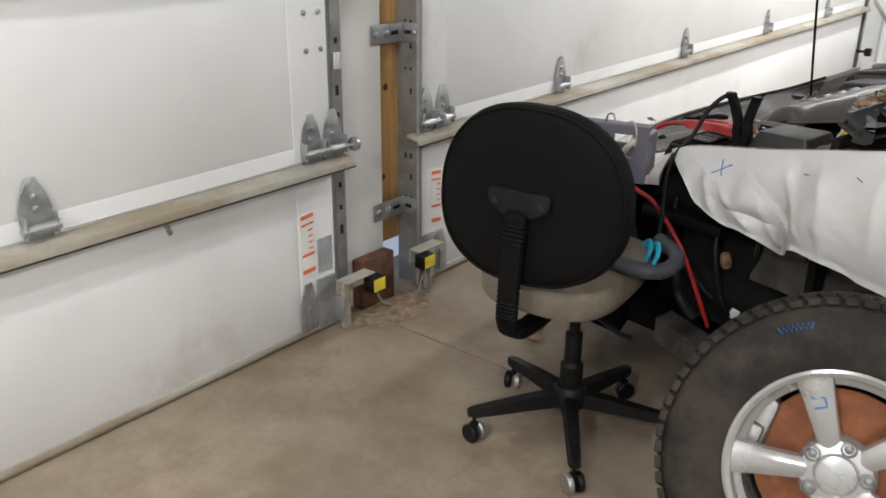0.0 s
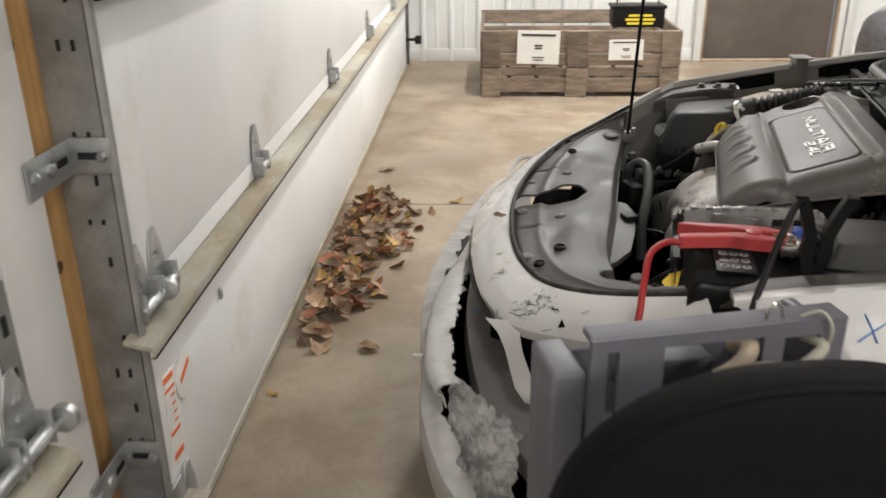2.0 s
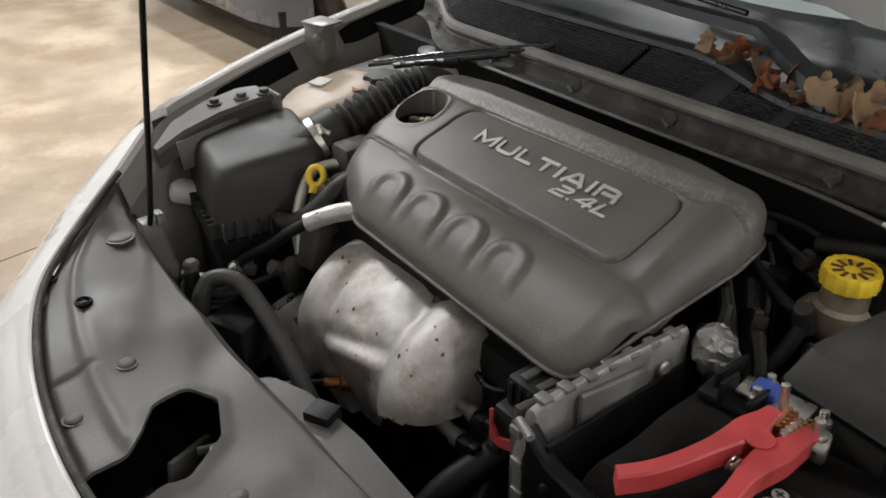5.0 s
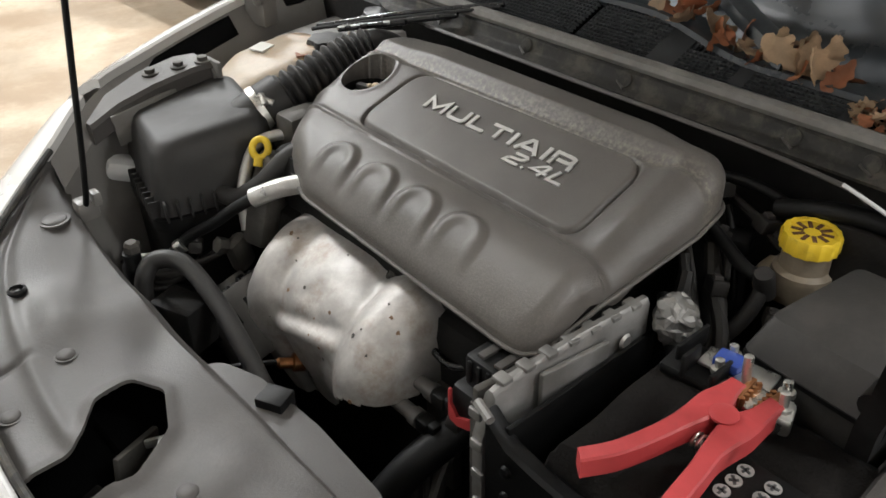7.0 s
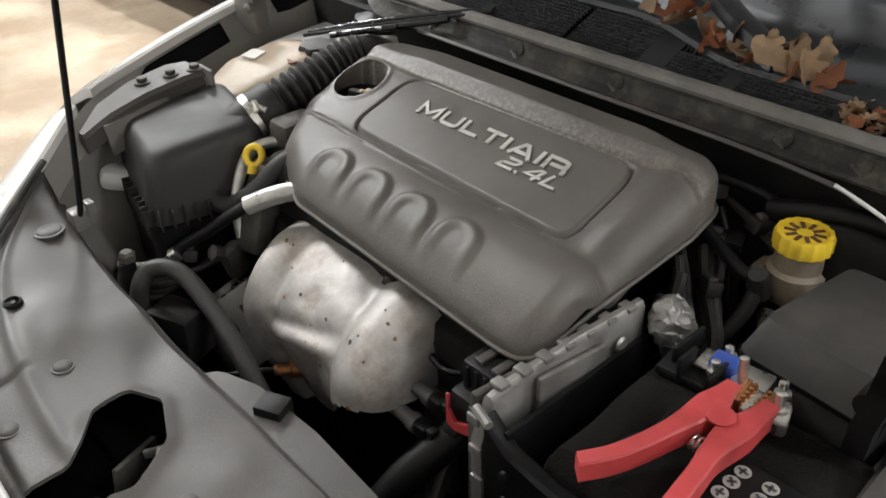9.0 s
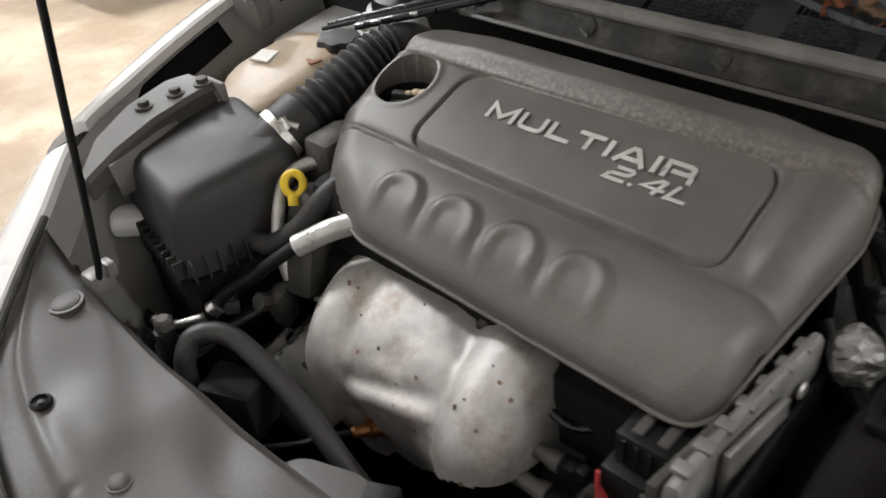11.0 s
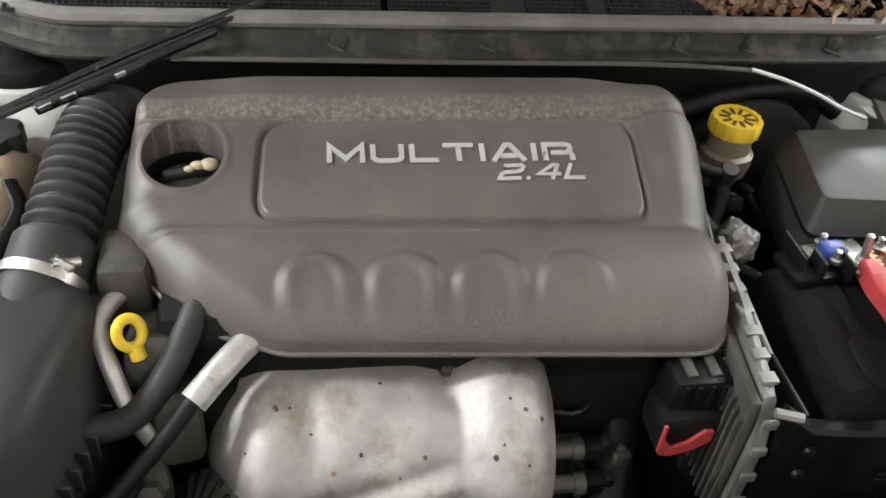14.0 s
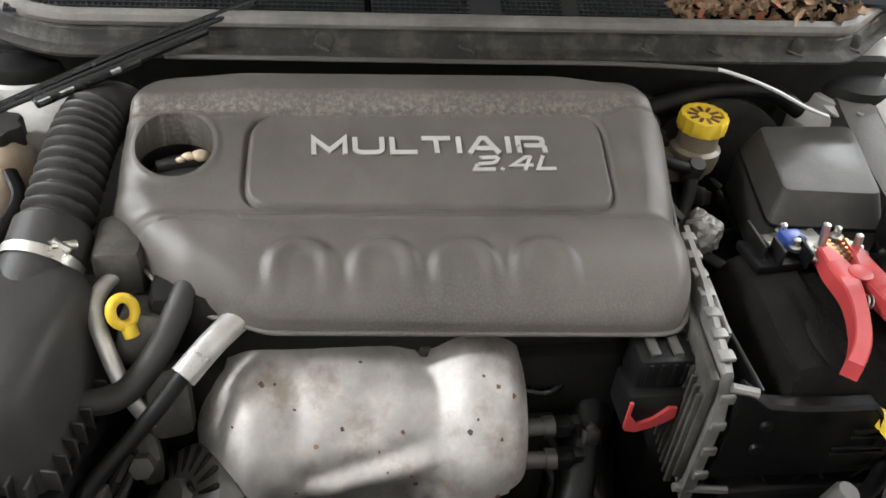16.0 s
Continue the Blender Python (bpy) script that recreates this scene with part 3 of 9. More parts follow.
for xa, xb in ((X0, DX0 - 0.06), (DX1 + 0.17, X1)):
    box(b, ((xa + xb) / 2, Y1 - 0.008, 0.05), (xb - xa, 0.012, 0.1), 0.002)
part("base_flashing", b, M["corr"], wall_n, xf=ROOM)
b = B()
for xc, w in ((DX0 - 0.03, 0.06), (DX1 + 0.045, 0.05), (DX1 + 0.11, 0.05)):
    box(b, (xc, Y1 - 0.012, DZ / 2), (w, 0.05, DZ), 0.004)
box(b, ((DX0 + DX1) / 2, Y1 - 0.012, DZ + 0.03), (DX1 - DX0 + 0.2, 0.05, 0.06), 0.004)
part("corner_trim", b, M["corr"], wall_n, xf=ROOM)
dr = thing("door_1", ROOM @ Vector(((DX0 + DX1) / 2, Y1, 0)), "dark brown steel door with scuffs and a tan frame", "door", kind="structure")
b = B()
box(b, ((DX0 + DX1) / 2, Y1 + 0.02, DZ / 2 + 0.012), (DX1 - DX0 - 0.03, 0.045, DZ - 0.03), 0.004)
slab = part("slab", b, M["brown"], dr, xf=ROOM)
b = B()
lathe(b, [(0.028, 0), (0.028, 0.006), (0.012, 0.01), (0.012, 0.04), (0.026, 0.05), (0.03, 0.065), (0.02, 0.078)], 16, axis_to((DX0 + 0.1, Y1 - 0.002, 0.98), (0, -1, 0)))
part("door_knob", b, M["steel"], slab, xf=ROOM)
b = B()
for sx in (DX0 + 0.008, DX1 + 0.01):
    box(b, (sx, Y1 - 0.004, DZ / 2), (0.02, 0.06, DZ), 0.003)
part("door_frame", b, M["tan"], dr, xf=ROOM)
b = B()
box(b, ((DX0 + DX1) / 2, Y1 - 0.01, 0.008), (DX1 - DX0, 0.1, 0.016), 0.003)
part("threshold", b, M["tan"], dr, xf=ROOM)

# shop lights on the ceiling
for lx, ly, watts in LAMPS:
    sl = thing("shop_light", ROOM @ Vector((lx, ly, CEIL - 0.1)), "white twin-tube shop light under the ceiling", "lamp", "shop lights")
    b = B()
    prism(b, [(-0.09, 0), (0.09, 0), (0.045, 0.08), (-0.045, 0.08)], -0.64, 0.64, Matrix.Translation((lx, ly, CEIL - 0.085)) @ pose(0, 0, 0, 90, 0, 0))
    part("case", b, M["lamp_case"], sl, xf=ROOM)
    for s in (-0.04, 0.04):
        b = B()
        tube(b, [(lx + s, ly - 0.6, CEIL - 0.105), (lx + s, ly + 0.6, CEIL - 0.105)], 0.013, 10, 0)
        part("tube", b, M["tube_glow"], sl, xf=ROOM)

# ---- the overhead doors ----
SECTION_Z = (0.0, 0.578, 1.20, 1.82, 2.44, 3.02)      # the joints of the door sections
SHAPE_HINGE = [(-0.034, -0.15), (0.034, -0.15), (0.040, -0.105), (0.040, -0.075), (0.030, -0.04), (0.011, 0.0), (-0.011, 0.0), (-0.030, -0.04), (-0.040, -0.075), (-0.040, -0.105)]


def hinge_bm(y, ztop, roller=False):
    b = B()
    to = Matrix.Translation((X0 + 0.004, y, ztop)) @ Matrix(((0, 0, 1, 0), (1, 0, 0, 0), (0, 1, 0, 0), (0, 0, 0, 1)))
    prism(b, [(px, pz) for px, pz in SHAPE_HINGE], 0, 0.004, to, 0.001)
    box(b, (X0 + 0.006, y, ztop - 0.165), (0.004, 0.062, 0.05), 0.002)
    tube(b, [(X0 + 0.022, y - 0.045, ztop - 0.118), (X0 + 0.022, y + 0.045, ztop - 0.118)], 0.012, 10, 0)
    for sgn in (-1, 1):
        box(b, (X0 + 0.018, y + sgn * 0.036, ztop - 0.11), (0.032, 0.004, 0.055), 0.002, (0, 0, 0))
    for dz in (-0.045, -0.075, -0.165):
        lathe(b, [(0.008, 0), (0.008, 0.004), (0.004, 0.006)], 8, axis_to((X0 + 0.008, y, ztop + dz), (1, 0, 0)))
    if roller:
        tube(b, [(X0 + 0.03, y - 0.02, ztop - 0.118), (X0 + 0.03, y + 0.075, ztop - 0.118)], 0.006, 8, 0)
        lathe(b, [(0.012, 0), (0.022, 0.003), (0.022, 0.017), (0.012, 0.02)], 16, axis_to((X0 + 0.03, y + 0.06, ztop - 0.118), (0, 1, 0)))
    return b


def overhead_door(ya, yb, hinge_ys, near_end, label):
    d = thing("overhead_door", ROOM @ Vector((X0, (ya + yb) / 2, 0)), label, "garage door", "overhead doors")
    for k in range(5):
        b = B()
        z0, z1 = max(0.02, SECTION_Z[k]), min(DH + 0.02, SECTION_Z[k + 1]) - 0.002
        # a flat skin with a slightly proud lower rail and rounded meeting edges
        prof = [(X0 - 0.05, z0), (X0 - 0.004, z0), (X0, z0 + 0.006), (X0, z1 - 0.012), (X0 - 0.006, z1), (X0 - 0.05, z1)]
        loft(b, [[(px, y, pz) for px, pz in prof] for y in (ya, yb)])
        sec = part("section", b, M["door_white"], d, xf=ROOM)
        if k:
            b = B()   # the sloped strip above each joint
            prof = [(X0 + 0.001, z0 + 0.001), (X0 + 0.003, z0 + 0.003), (X0 + 0.0025, z0 + 0.042), (X0 + 0.001, z0 + 0.05)]
            loft(b, [[(px, y, pz) for px, pz in prof] for y in (ya + 0.004, yb - 0.004)])
            part("rail", b, M["door_white"], sec, xf=ROOM)
        end = yb - 0.075 if near_end == "b" else ya + 0.075
        b = B()       # end stile
        box(b, (X0 + 0.001, end, (z0 + z1) / 2), (0.006, 0.145, z1 - z0 - 0.012), 0.002)
        part("end_stile", b, M["door_white"], sec, xf=ROOM)
    for k in (1, 2, 3, 4):
        b = B()       # horizontal stiffener with a dirty top
        z = SECTION_Z[k]
        yA, yB = (ya + 0.004, yb + 0.055) if near_end == "b" else (ya - 0.055, yb - 0.004)
        prof = [(X0, z - 0.004), (X0 + 0.052, z - 0.014), (X0 + 0.055, z - 0.02), (X0 + 0.055, z - 0.034), (X0 + 0.050, z - 0.034), (X0 + 0.050, z - 0.024), (X0, z - 0.012)]
        loft(b, [[(px, y, pz) for px, pz in prof] for y in (yA, yB)])
        st = part("stiffener", b, M["strut_dirty"], d, "grey steel stiffener caked with dust", xf=ROOM)
        # black strip that draws the shading along the stiffener's lower edge
        b = B()
        box(b, (X0 + 0.0525, (yA + yB) / 2, z - 0.0365), (0.009, yB - yA, 0.005), 0.002)
        part("lower_edge", b, M["rubber"], st, xf=ROOM)
        for y in hinge_ys:
            if k <= 2 or abs(y - hinge_ys[0]) < 1.3:
                part("hinge", hinge_bm(y, z + 0.145), M["galv"], d, xf=ROOM)
        for dy in (0.0, 0.09):
            y = (yb - 0.085 + dy) if near_end == "b" else (ya + 0.125 - dy)
            part("hinge", hinge_bm(y, z + 0.145, dy > 0), M["galv"], d, xf=ROOM)
    b = B()
    tube(b, [(X0 - 0.01, ya, 0.017), (X0 - 0.01, yb, 0.017)], 0.02, 10, 0, flat=0.85)
    part("bottom_seal", b, M["strut_dirty"], d, "dirty rubber bottom seal", xf=ROOM)
    return d


doorA = overhead_door(-3.2, 2.06, [1.135, 0.0, -1.15, -2.3], "b", "white sectional overhead garage door, dusty and closed")
doorB = overhead_door(2.47, 7.95, [3.37, 4.58, 5.75, 6.95], "a", "long white sectional overhead garage door, dusty and closed")


def on_door(y, z, w, h, lift=0.004, tilt=0.0):
    b = B()
    box(b, (X0 + lift, y, z), (0.002, w, h), 0, (tilt, 0, 0))
    return b


def sticker(door, y, z, tilt=0.0):
    st = part("warning_sticker", on_door(y, z, 0.055, 0.21, 0.0055, tilt), M["paper"], door, "white warning sticker with orange bars", xf=ROOM)
    b = B()
    for dz, h, w in ((0.095, 0.012, 0.05), (0.07, 0.006, 0.05), (-0.03, 0.008, 0.05), (-0.085, 0.014, 0.05)):
        box(b, (X0 + 0.0072, y, z + dz), (0.0015, w, h), 0, (tilt, 0, 0))
    for k in range(4):
        box(b, (X0 + 0.0072, y + 0.012, z + 0.05 - 0.02 * k), (0.0015, 0.018, 0.004), 0, (tilt, 0, 0))
    part("print", b, M["red_ink"], st, xf=ROOM)


sticker(doorA, 1.945, 0.315, 4)
sticker(doorB, 2.565, 0.315, -6)
part("grey_sticker", on_door(2.015, 0.265, 0.06, 0.115, 0.0055), M["grey_ink"], doorA, xf=ROOM)
b = B()
lathe(b, [(0.05, 0), (0.05, 0.0015)], 20, axis_to((X0 + 0.0045, 2.655, 0.365), (1, 0, 0)))
seal_sticker = part("round_sticker", b, M["paper"], doorB, "round paper seal with a red stamp", xf=ROOM)
b = B()
box(b, (X0 + 0.0068, 2.655, 0.375), (0.0012, 0.06, 0.012), 0, (25, 0, 0))
part("print", b, M["red_ink"], seal_sticker, xf=ROOM)


def corner_bracket(door, y, side):
    b = B()
    to = Matrix.Translation((X0 + 0.006, y, 0.19)) @ Matrix(((0, 0, 1, 0), (1, 0, 0, 0), (0, 1, 0, 0), (0, 0, 0, 1)))
    prism(b, [(-0.038, -0.16), (0.038, -0.16), (0.036, -0.07), (0.014, 0.0), (-0.014, 0.0), (-0.036, -0.07)], 0, 0.006, to, 0.0015)
    box(b, (X0 + 0.012, y, 0.07), (0.014, 0.02, 0.08), 0.003)
    part("bottom_bracket", b, M["galv"], door, xf=ROOM)
    b = B()
    box(b, (X0 + 0.009, y + side * 0.075, 0.105), (0.012, 0.075, 0.17), 0.003)
    box(b, (X0 + 0.03, y + side * 0.11, 0.07), (0.05, 0.006, 0.09), 0.002)
    part("bottom_plate", b, M["galv"], door, xf=ROOM)


corner_bracket(doorA, 1.935, 1)
corner_bracket(doorB, 2.585, -1)
for y, z in ((1.97, 1.012), (2.027, 1.012), (1.975, 0.905), (2.032, 0.905)):
    b = B()
    lathe(b, [(0.008, 0), (0.008, 0.004), (0.005, 0.006)], 10, axis_to((X0 + 0.004, y, z), (1, 0, 0)))
    part("bolt", b, M["galv"], doorA, xf=ROOM)
for y, z in ((2.946, 0.415), (1.47, 0.50)):
    b = B()
    box(b, (X0 + 0.004, y, z), (0.006, 0.014, 0.03), 0.002, (20, 0, 0))
    part("scuff_clip", b, M["galv"], doorB if y > 2.4 else doorA, xf=ROOM)

# the middle post between the doors: jamb, stud, tracks, brackets
post = thing("door_post", ROOM @ Vector((X0, 2.25, 0)), "post between the doors: white jamb, bare pine stud", "post", kind="structure")
b = B()
box(b, (X0 - 0.0645, 2.238, DH / 2), (0.031, 0.209, DH), 0.003)
part("jamb", b, M["trim"], post, "white metal jamb", xf=ROOM)
b = B()
box(b, (X0 - 0.095, 2.414, DH / 2 + 0.09), (0.04, 0.142, DH - 0.18), 0.002)
part("stud", b, M["pine"], post, "bare knotty pine stud", xf=ROOM)
b = B()
for z in (0.42, 0.73, 1.1, 1.55):
    lathe(b, [(0.006, 0), (0.012, 0.0012)], 10, axis_to((X0 - 0.0745, 2.385 + 0.02 * math.sin(z * 9), z), (1, 0, 0)))
part("knots", b, M["rust"], post, xf=ROOM)


def door_track(name, prof, z1=2.6):
    """A folded steel channel that holds the rollers."""
    y = prof[0][1]
    t = thing(name, ROOM @ Vector((X0, y, 0)), "galvanized steel door track with rows of holes", "door track", "door tracks")
    b = B()
    loft(b, [[(px, py, z) for px, py in prof] for z in (0.015, z1)])
    part("channel", b, M["track"], t, xf=ROOM, angle=25)
    return t


def folded(line, th):
    """Outline of a sheet of thickness th bent along a line of (x, y)."""
    back = []
    for i, p in enumerate(line):
        d = Vector(line[min(i + 1, len(line) - 1)]) - Vector(line[max(i - 1, 0)])
        d.normalize()
        back.append((p[0] - d.y * th, p[1] + d.x * th))
    return list(line) + back[::-1]


trackA = door_track("door_track", folded([(X0 - 0.010, 2.085), (X0 - 0.010, 2.128), (X0 - 0.016, 2.133), (X0 - 0.046, 2.133)], 0.003))
trackB = door_track("door_track", folded([(X0 - 0.074, 2.450), (X0 + 0.012, 2.450), (X0 + 0.019, 2.443), (X0 + 0.026, 2.447), (X0 + 0.026, 2.462), (X0 + 0.020, 2.467)], 0.003))
for k in range(16):
    z = 0.32 + 0.075 * k
    if k % 5 != 4:
        b = B()
        box(b, (X0 - 0.0085, 2.106, z), (0.003, 0.010, 0.016 if k % 3 else 0.03), 0)
        part("hole", b, M["rubber"], trackA, xf=ROOM)
        for dx in ((-0.012,) if k % 2 else (-0.012, -0.036)):
            b = B()
            box(b, (X0 + dx, 2.4490, z + 0.02), (0.006, 0.003, 0.018 if k % 3 else 0.009), 0)
            part("hole", b, M["rubber"], trackB, xf=ROOM)
b = B()
box(b, (X0 - 0.006, 2.107, 0.86), (0.006, 0.028, 0.05), 0.002)
part("white_clip", b, M["white_plastic"], trackA, xf=ROOM)
for z in (0.91, 0.31, 1.9):
    b = B()
    box(b, (X0 - 0.045, 2.369, z), (0.005, 0.150, 0.062), 0.002)
    box(b, (X0 - 0.012, 2.4452, z), (0.070, 0.005, 0.062), 0.002)
    for y in (2.315, 2.365):
        lathe(b, [(0.012, 0), (0.012, 0.005), (0.006, 0.009)], 6, axis_to((X0 - 0.0425, y, z), (1, 0, 0)))
    lathe(b, [(0.010, 0), (0.010, 0.005), (0.006, 0.009)], 6, axis_to((X0 + 0.008, 2.4427, z), (0, -1, 0)))
    br = part("track_bracket", b, M["galv"], trackB, xf=ROOM)
    b = B()
    box(b, (X0 - 0.016, 2.4422, z), (0.034, 0.002, 0.012), 0)
    part("slot", b, M["rubber"], br, xf=ROOM)
    b = B()
    box(b, (X0 - 0.0422, 2.405, z), (0.002, 0.034, 0.012), 0)
    part("slot", b, M["rubber"], br, xf=ROOM)


def photo_eye(y, s):
    t = thing("safety_sensor", ROOM @ Vector((X0 + 0.08, y, 0.0)), "door safety sensor with yellow label on a dusty steel bracket", "sensor", "safety sensors")
    b = B()
    box(b, (X0 + 0.06, y - s * 0.05, 0.175), (0.05, 0.13, 0.004), 0.001)
    box(b, (X0 + 0.036, y - s * 0.05, 0.15), (0.004, 0.13, 0.05), 0.001)
    box(b, (X0 + 0.04, y - s * 0.08, 0.085), (0.02, 0.03, 0.17), 0.003)
    part("bracket", b, M["strut_dirty"], t, xf=ROOM)
    b = B()
    box(b, (X0 + 0.095, y, 0.145), (0.045, 0.06, 0.05), 0.005)
    body = part("body", b, M["black"], t, xf=ROOM)
    b = B()
    box(b, (X0 + 0.1185, y, 0.147), (0.002, 0.052, 0.042), 0)
    lab = part("label", b, M["yellow_tag"], body, "yellow warning label", xf=ROOM)
    b = B()
    tube(b, [(X0 + 0.09, y + 0.01, 0.12), (X0 + 0.1, y + 0.03 * s, 0.07), (X0 + 0.12, y + 0.06 * s, 0.05), (X0 + 0.1, y + 0.02, 0.025), (X0 + 0.05, y - 0.01, 0.02)], 0.004, 8)
    part("wire", b, M["fabric"], t, xf=ROOM)


photo_eye(2.145, 1)
photo_eye(2.40, -1)
b = B()
box(b, (X0 - 0.02, 2.26, 0.09), (0.05, 0.16, 0.18), 0.006)
tagged(part("rusty_block", b, M["rust"], xf=ROOM), "rusty steel foot of the door post", "bracket")
# far end of the long door: its other track
door_track("door_track", folded([(X0 + 0.026, 7.953), (X0 + 0.026, 7.985), (X0 + 0.018, 7.995), (X0 - 0.06, 7.995)], 0.003))
b = B()
box(b, (X0 + 0.1, 7.93, 0.22), (0.05, 0.05, 0.06), 0.006)
box(b, (X0 + 0.05, 7.94, 0.22), (0.09, 0.02, 0.02), 0.003)
tagged(part("safety_sensor", b, M["black"], xf=ROOM), "small black door sensor on a bracket", "sensor", "safety sensors")

# ---- the crate, the jump pack and the leaves ----
CX0, CX1, CY0, CY1, CH = -0.835, 0.495, 6.89, 7.90, 0.44
crate = thing("wooden_crate", ROOM @ Vector(((CX0 + CX1) / 2, (CY0 + CY1) / 2, 0)), "weathered grey wooden slatted crate with paper notices", "crate")


def board(c, s, rot=(0, 0, 0)):
    b = B()
    box(b, c, s, 0.004, rot, 1)
    part("board", b, M["crate"], crate, xf=ROOM)


# two tiers of slats with dark gaps between them, on three posts each
for z, h, tip in ((0.078, 0.094, 0.0), (0.168, 0.055, 0.2), (0.2475, 0.074, -0.2), (0.368, 0.142, 0.1)):
    board(((CX0 + CX1) / 2, CY0 + 0.03, z), (CX1 - CX0, 0.022, h), (0, tip, 0))
for xc, w in ((CX0 + 0.075, 0.125), ((CX0 + CX1) / 2 - 0.02, 0.14), (CX1 - 0.07, 0.125)):
    board((xc, CY0 + 0.008, 0.098), (w, 0.022, 0.194))
    board((xc, CY0 + 0.006, 0.320), (w, 0.022, 0.234))
for z in (0.06, 0.17, 0.28, 0.39):
    board((CX0 + 0.012, (CY0 + CY1) / 2, z), (0.022, CY1 - CY0 - 0.06, 0.095))
    board((CX1 - 0.012, (CY0 + CY1) / 2, z), (0.022, CY1 - CY0 - 0.06, 0.095))
for z in (0.06, 0.17, 0.28, 0.40):
    board(((CX0 + CX1) / 2, CY1 - 0.012, z), (CX1 - CX0, 0.022, 0.10))
for k in range(7):
    board((CX0 + 0.1 + k * 0.19, (CY0 + CY1) / 2, 0.11), (0.16, CY1 - CY0 - 0.06, 0.02))


def notice(x0, x1, z0, z1, tilt):
    b = B()
    box(b, ((x0 + x1) / 2, CY0 - 0.0075, (z0 + z1) / 2), (x1 - x0, 0.002, z1 - z0), 0, (0, tilt, 0))
    sh = part("notice", b, M["paper"], crate, "white printed paper notice", xf=ROOM)
    w, h = x1 - x0, z1 - z0
    for dz, ww, hh in ((0.36, 0.8, 0.07), (0.05, 0.2, 0.05), (-0.03, 0.16, 0.05), (-0.3, 0.3, 0.03), (-0.38, 0.24, 0.03)):
        b = B()
        box(b, ((x0 + x1) / 2, CY0 - 0.0095, (z0 + z1) / 2 + dz * h), (ww * w, 0.0012, hh * h), 0, (0, tilt, 0))
        part("print", b, M["ink"], sh, xf=ROOM)


notice(-0.59, -0.31, 0.225, 0.445, 1.5)
notice(0.015, 0.24, 0.25, 0.385, -0.5)

pack = thing("jump_pack", ROOM @ Vector((0.2, 6.97, 0.45)), "black plastic battery box with yellow lettering bars and a handle", "battery box")
b = B()
box(b, (0.2, 7.0, 0.52), (0.34, 0.17, 0.13), 0.015)
box(b, (0.2, 7.0, 0.585), (0.36, 0.19, 0.022), 0.008)
body = part("case", b, M["black"], pack, xf=ROOM)
for dz, w in ((0.018, 0.15), (-0.008, 0.19), (-0.032, 0.17)):
    b = B()
    box(b, (0.21, 6.9135, 0.515 + dz), (w, 0.002, 0.015))
    part("print", b, M["yellow_tag"], body, "yellow printed bar", xf=ROOM)
b = B()
tube(b, [(0.06, 7.0, 0.59), (0.08, 7.0, 0.64), (0.2, 7.0, 0.655), (0.32, 7.0, 0.64), (0.34, 7.0, 0.59)], 0.006, 8)
part("handle", b, M["black"], pack, xf=ROOM)
for x in (0.05, 0.35):
    b = B()
    box(b, (x, 6.93, 0.46), (0.03, 0.03, 0.02), 0.004)
    part("foot", b, M["black"], pack, xf=ROOM)


def leaf_mesh(name, size, kind, seed, material):
    """A dry curled leaf: lobed like an oak's or oval, bent along and across."""
    rnd = random.Random(seed)
    half, n = [], 14
    for i in range(n + 1):
        t = i / n
        w = 0.30 * math.sin(math.pi * min(1, t * 0.97 + 0.015)) ** 0.75
        if kind == "oak":
            w *= 0.62 + 0.52 * abs(math.sin(t * 3.5 * math.pi + 0.3)) + rnd.uniform(-0.05, 0.05)
        else:
            w *= 1.05 + rnd.uniform(-0.04, 0.04)
        half.append((t, max(0.012, w)))
    bend, curl, twist = rnd.uniform(0.2, 0.8), rnd.uniform(-0.5, 1.6), rnd.uniform(-0.8, 0.8)
    b = B()
    rows = []
    for t, w in half:
        row = []
        for s in (-1, -0.5, 0, 0.5, 1):
            x, y = t - 0.5, s * w
            z = bend * (x * x) + curl * y * y * 1.6 + twist * x * y + 0.03 * math.sin(9 * x + 4 * s) + (0.0 if s else -0.012)
            row.append(b.verts.new((size * x, size * y, size * z)))
        rows.append(row)
    for a, c in zip(rows, rows[1:]):
        for i in range(4):
            b.faces.new((a[i], a[i + 1], c[i + 1], c[i]))
    me = bpy.data.meshes.new(name)
    for v in b.verts:
        v.co.z += 0.0
    lo = min(v.co.z for v in b.verts)
    for v in b.verts:
        v.co.z -= lo - 0.001
    b.to_mesh(me)
    b.free()
    me.polygons.foreach_set("use_smooth", [True] * len(me.polygons))
    me.materials.append(material)
    return me


LEAVES = [leaf_mesh("dry_leaf", 0.085 + 0.012 * (k % 4), "oak" if k % 3 else "oval", 40 + k, (M["leaf"], M["leaf_pale"], M["leaf"], M["leaf_red"], M["leaf_gold"], M["leaf"])[k % 6]) for k in range(12)]
pile = thing("leaf_pile", (-1.95, 3.9, 0), "heap of dry brown oak leaves along the door", "leaves", kind="stuff")
rnd = random.Random(5)
SPOTS = [(-2.07, 4.36, 0.09, 0.16, 70), (-2.00, 4.05, 0.10, 0.2, 85), (-2.02, 3.66, 0.08, 0.22, 75), (-1.82, 3.54, 0.05, 0.07, 12), (-1.93, 3.36, 0.07, 0.13, 40), (-1.85, 3.95, 0.05, 0.1, 16)]
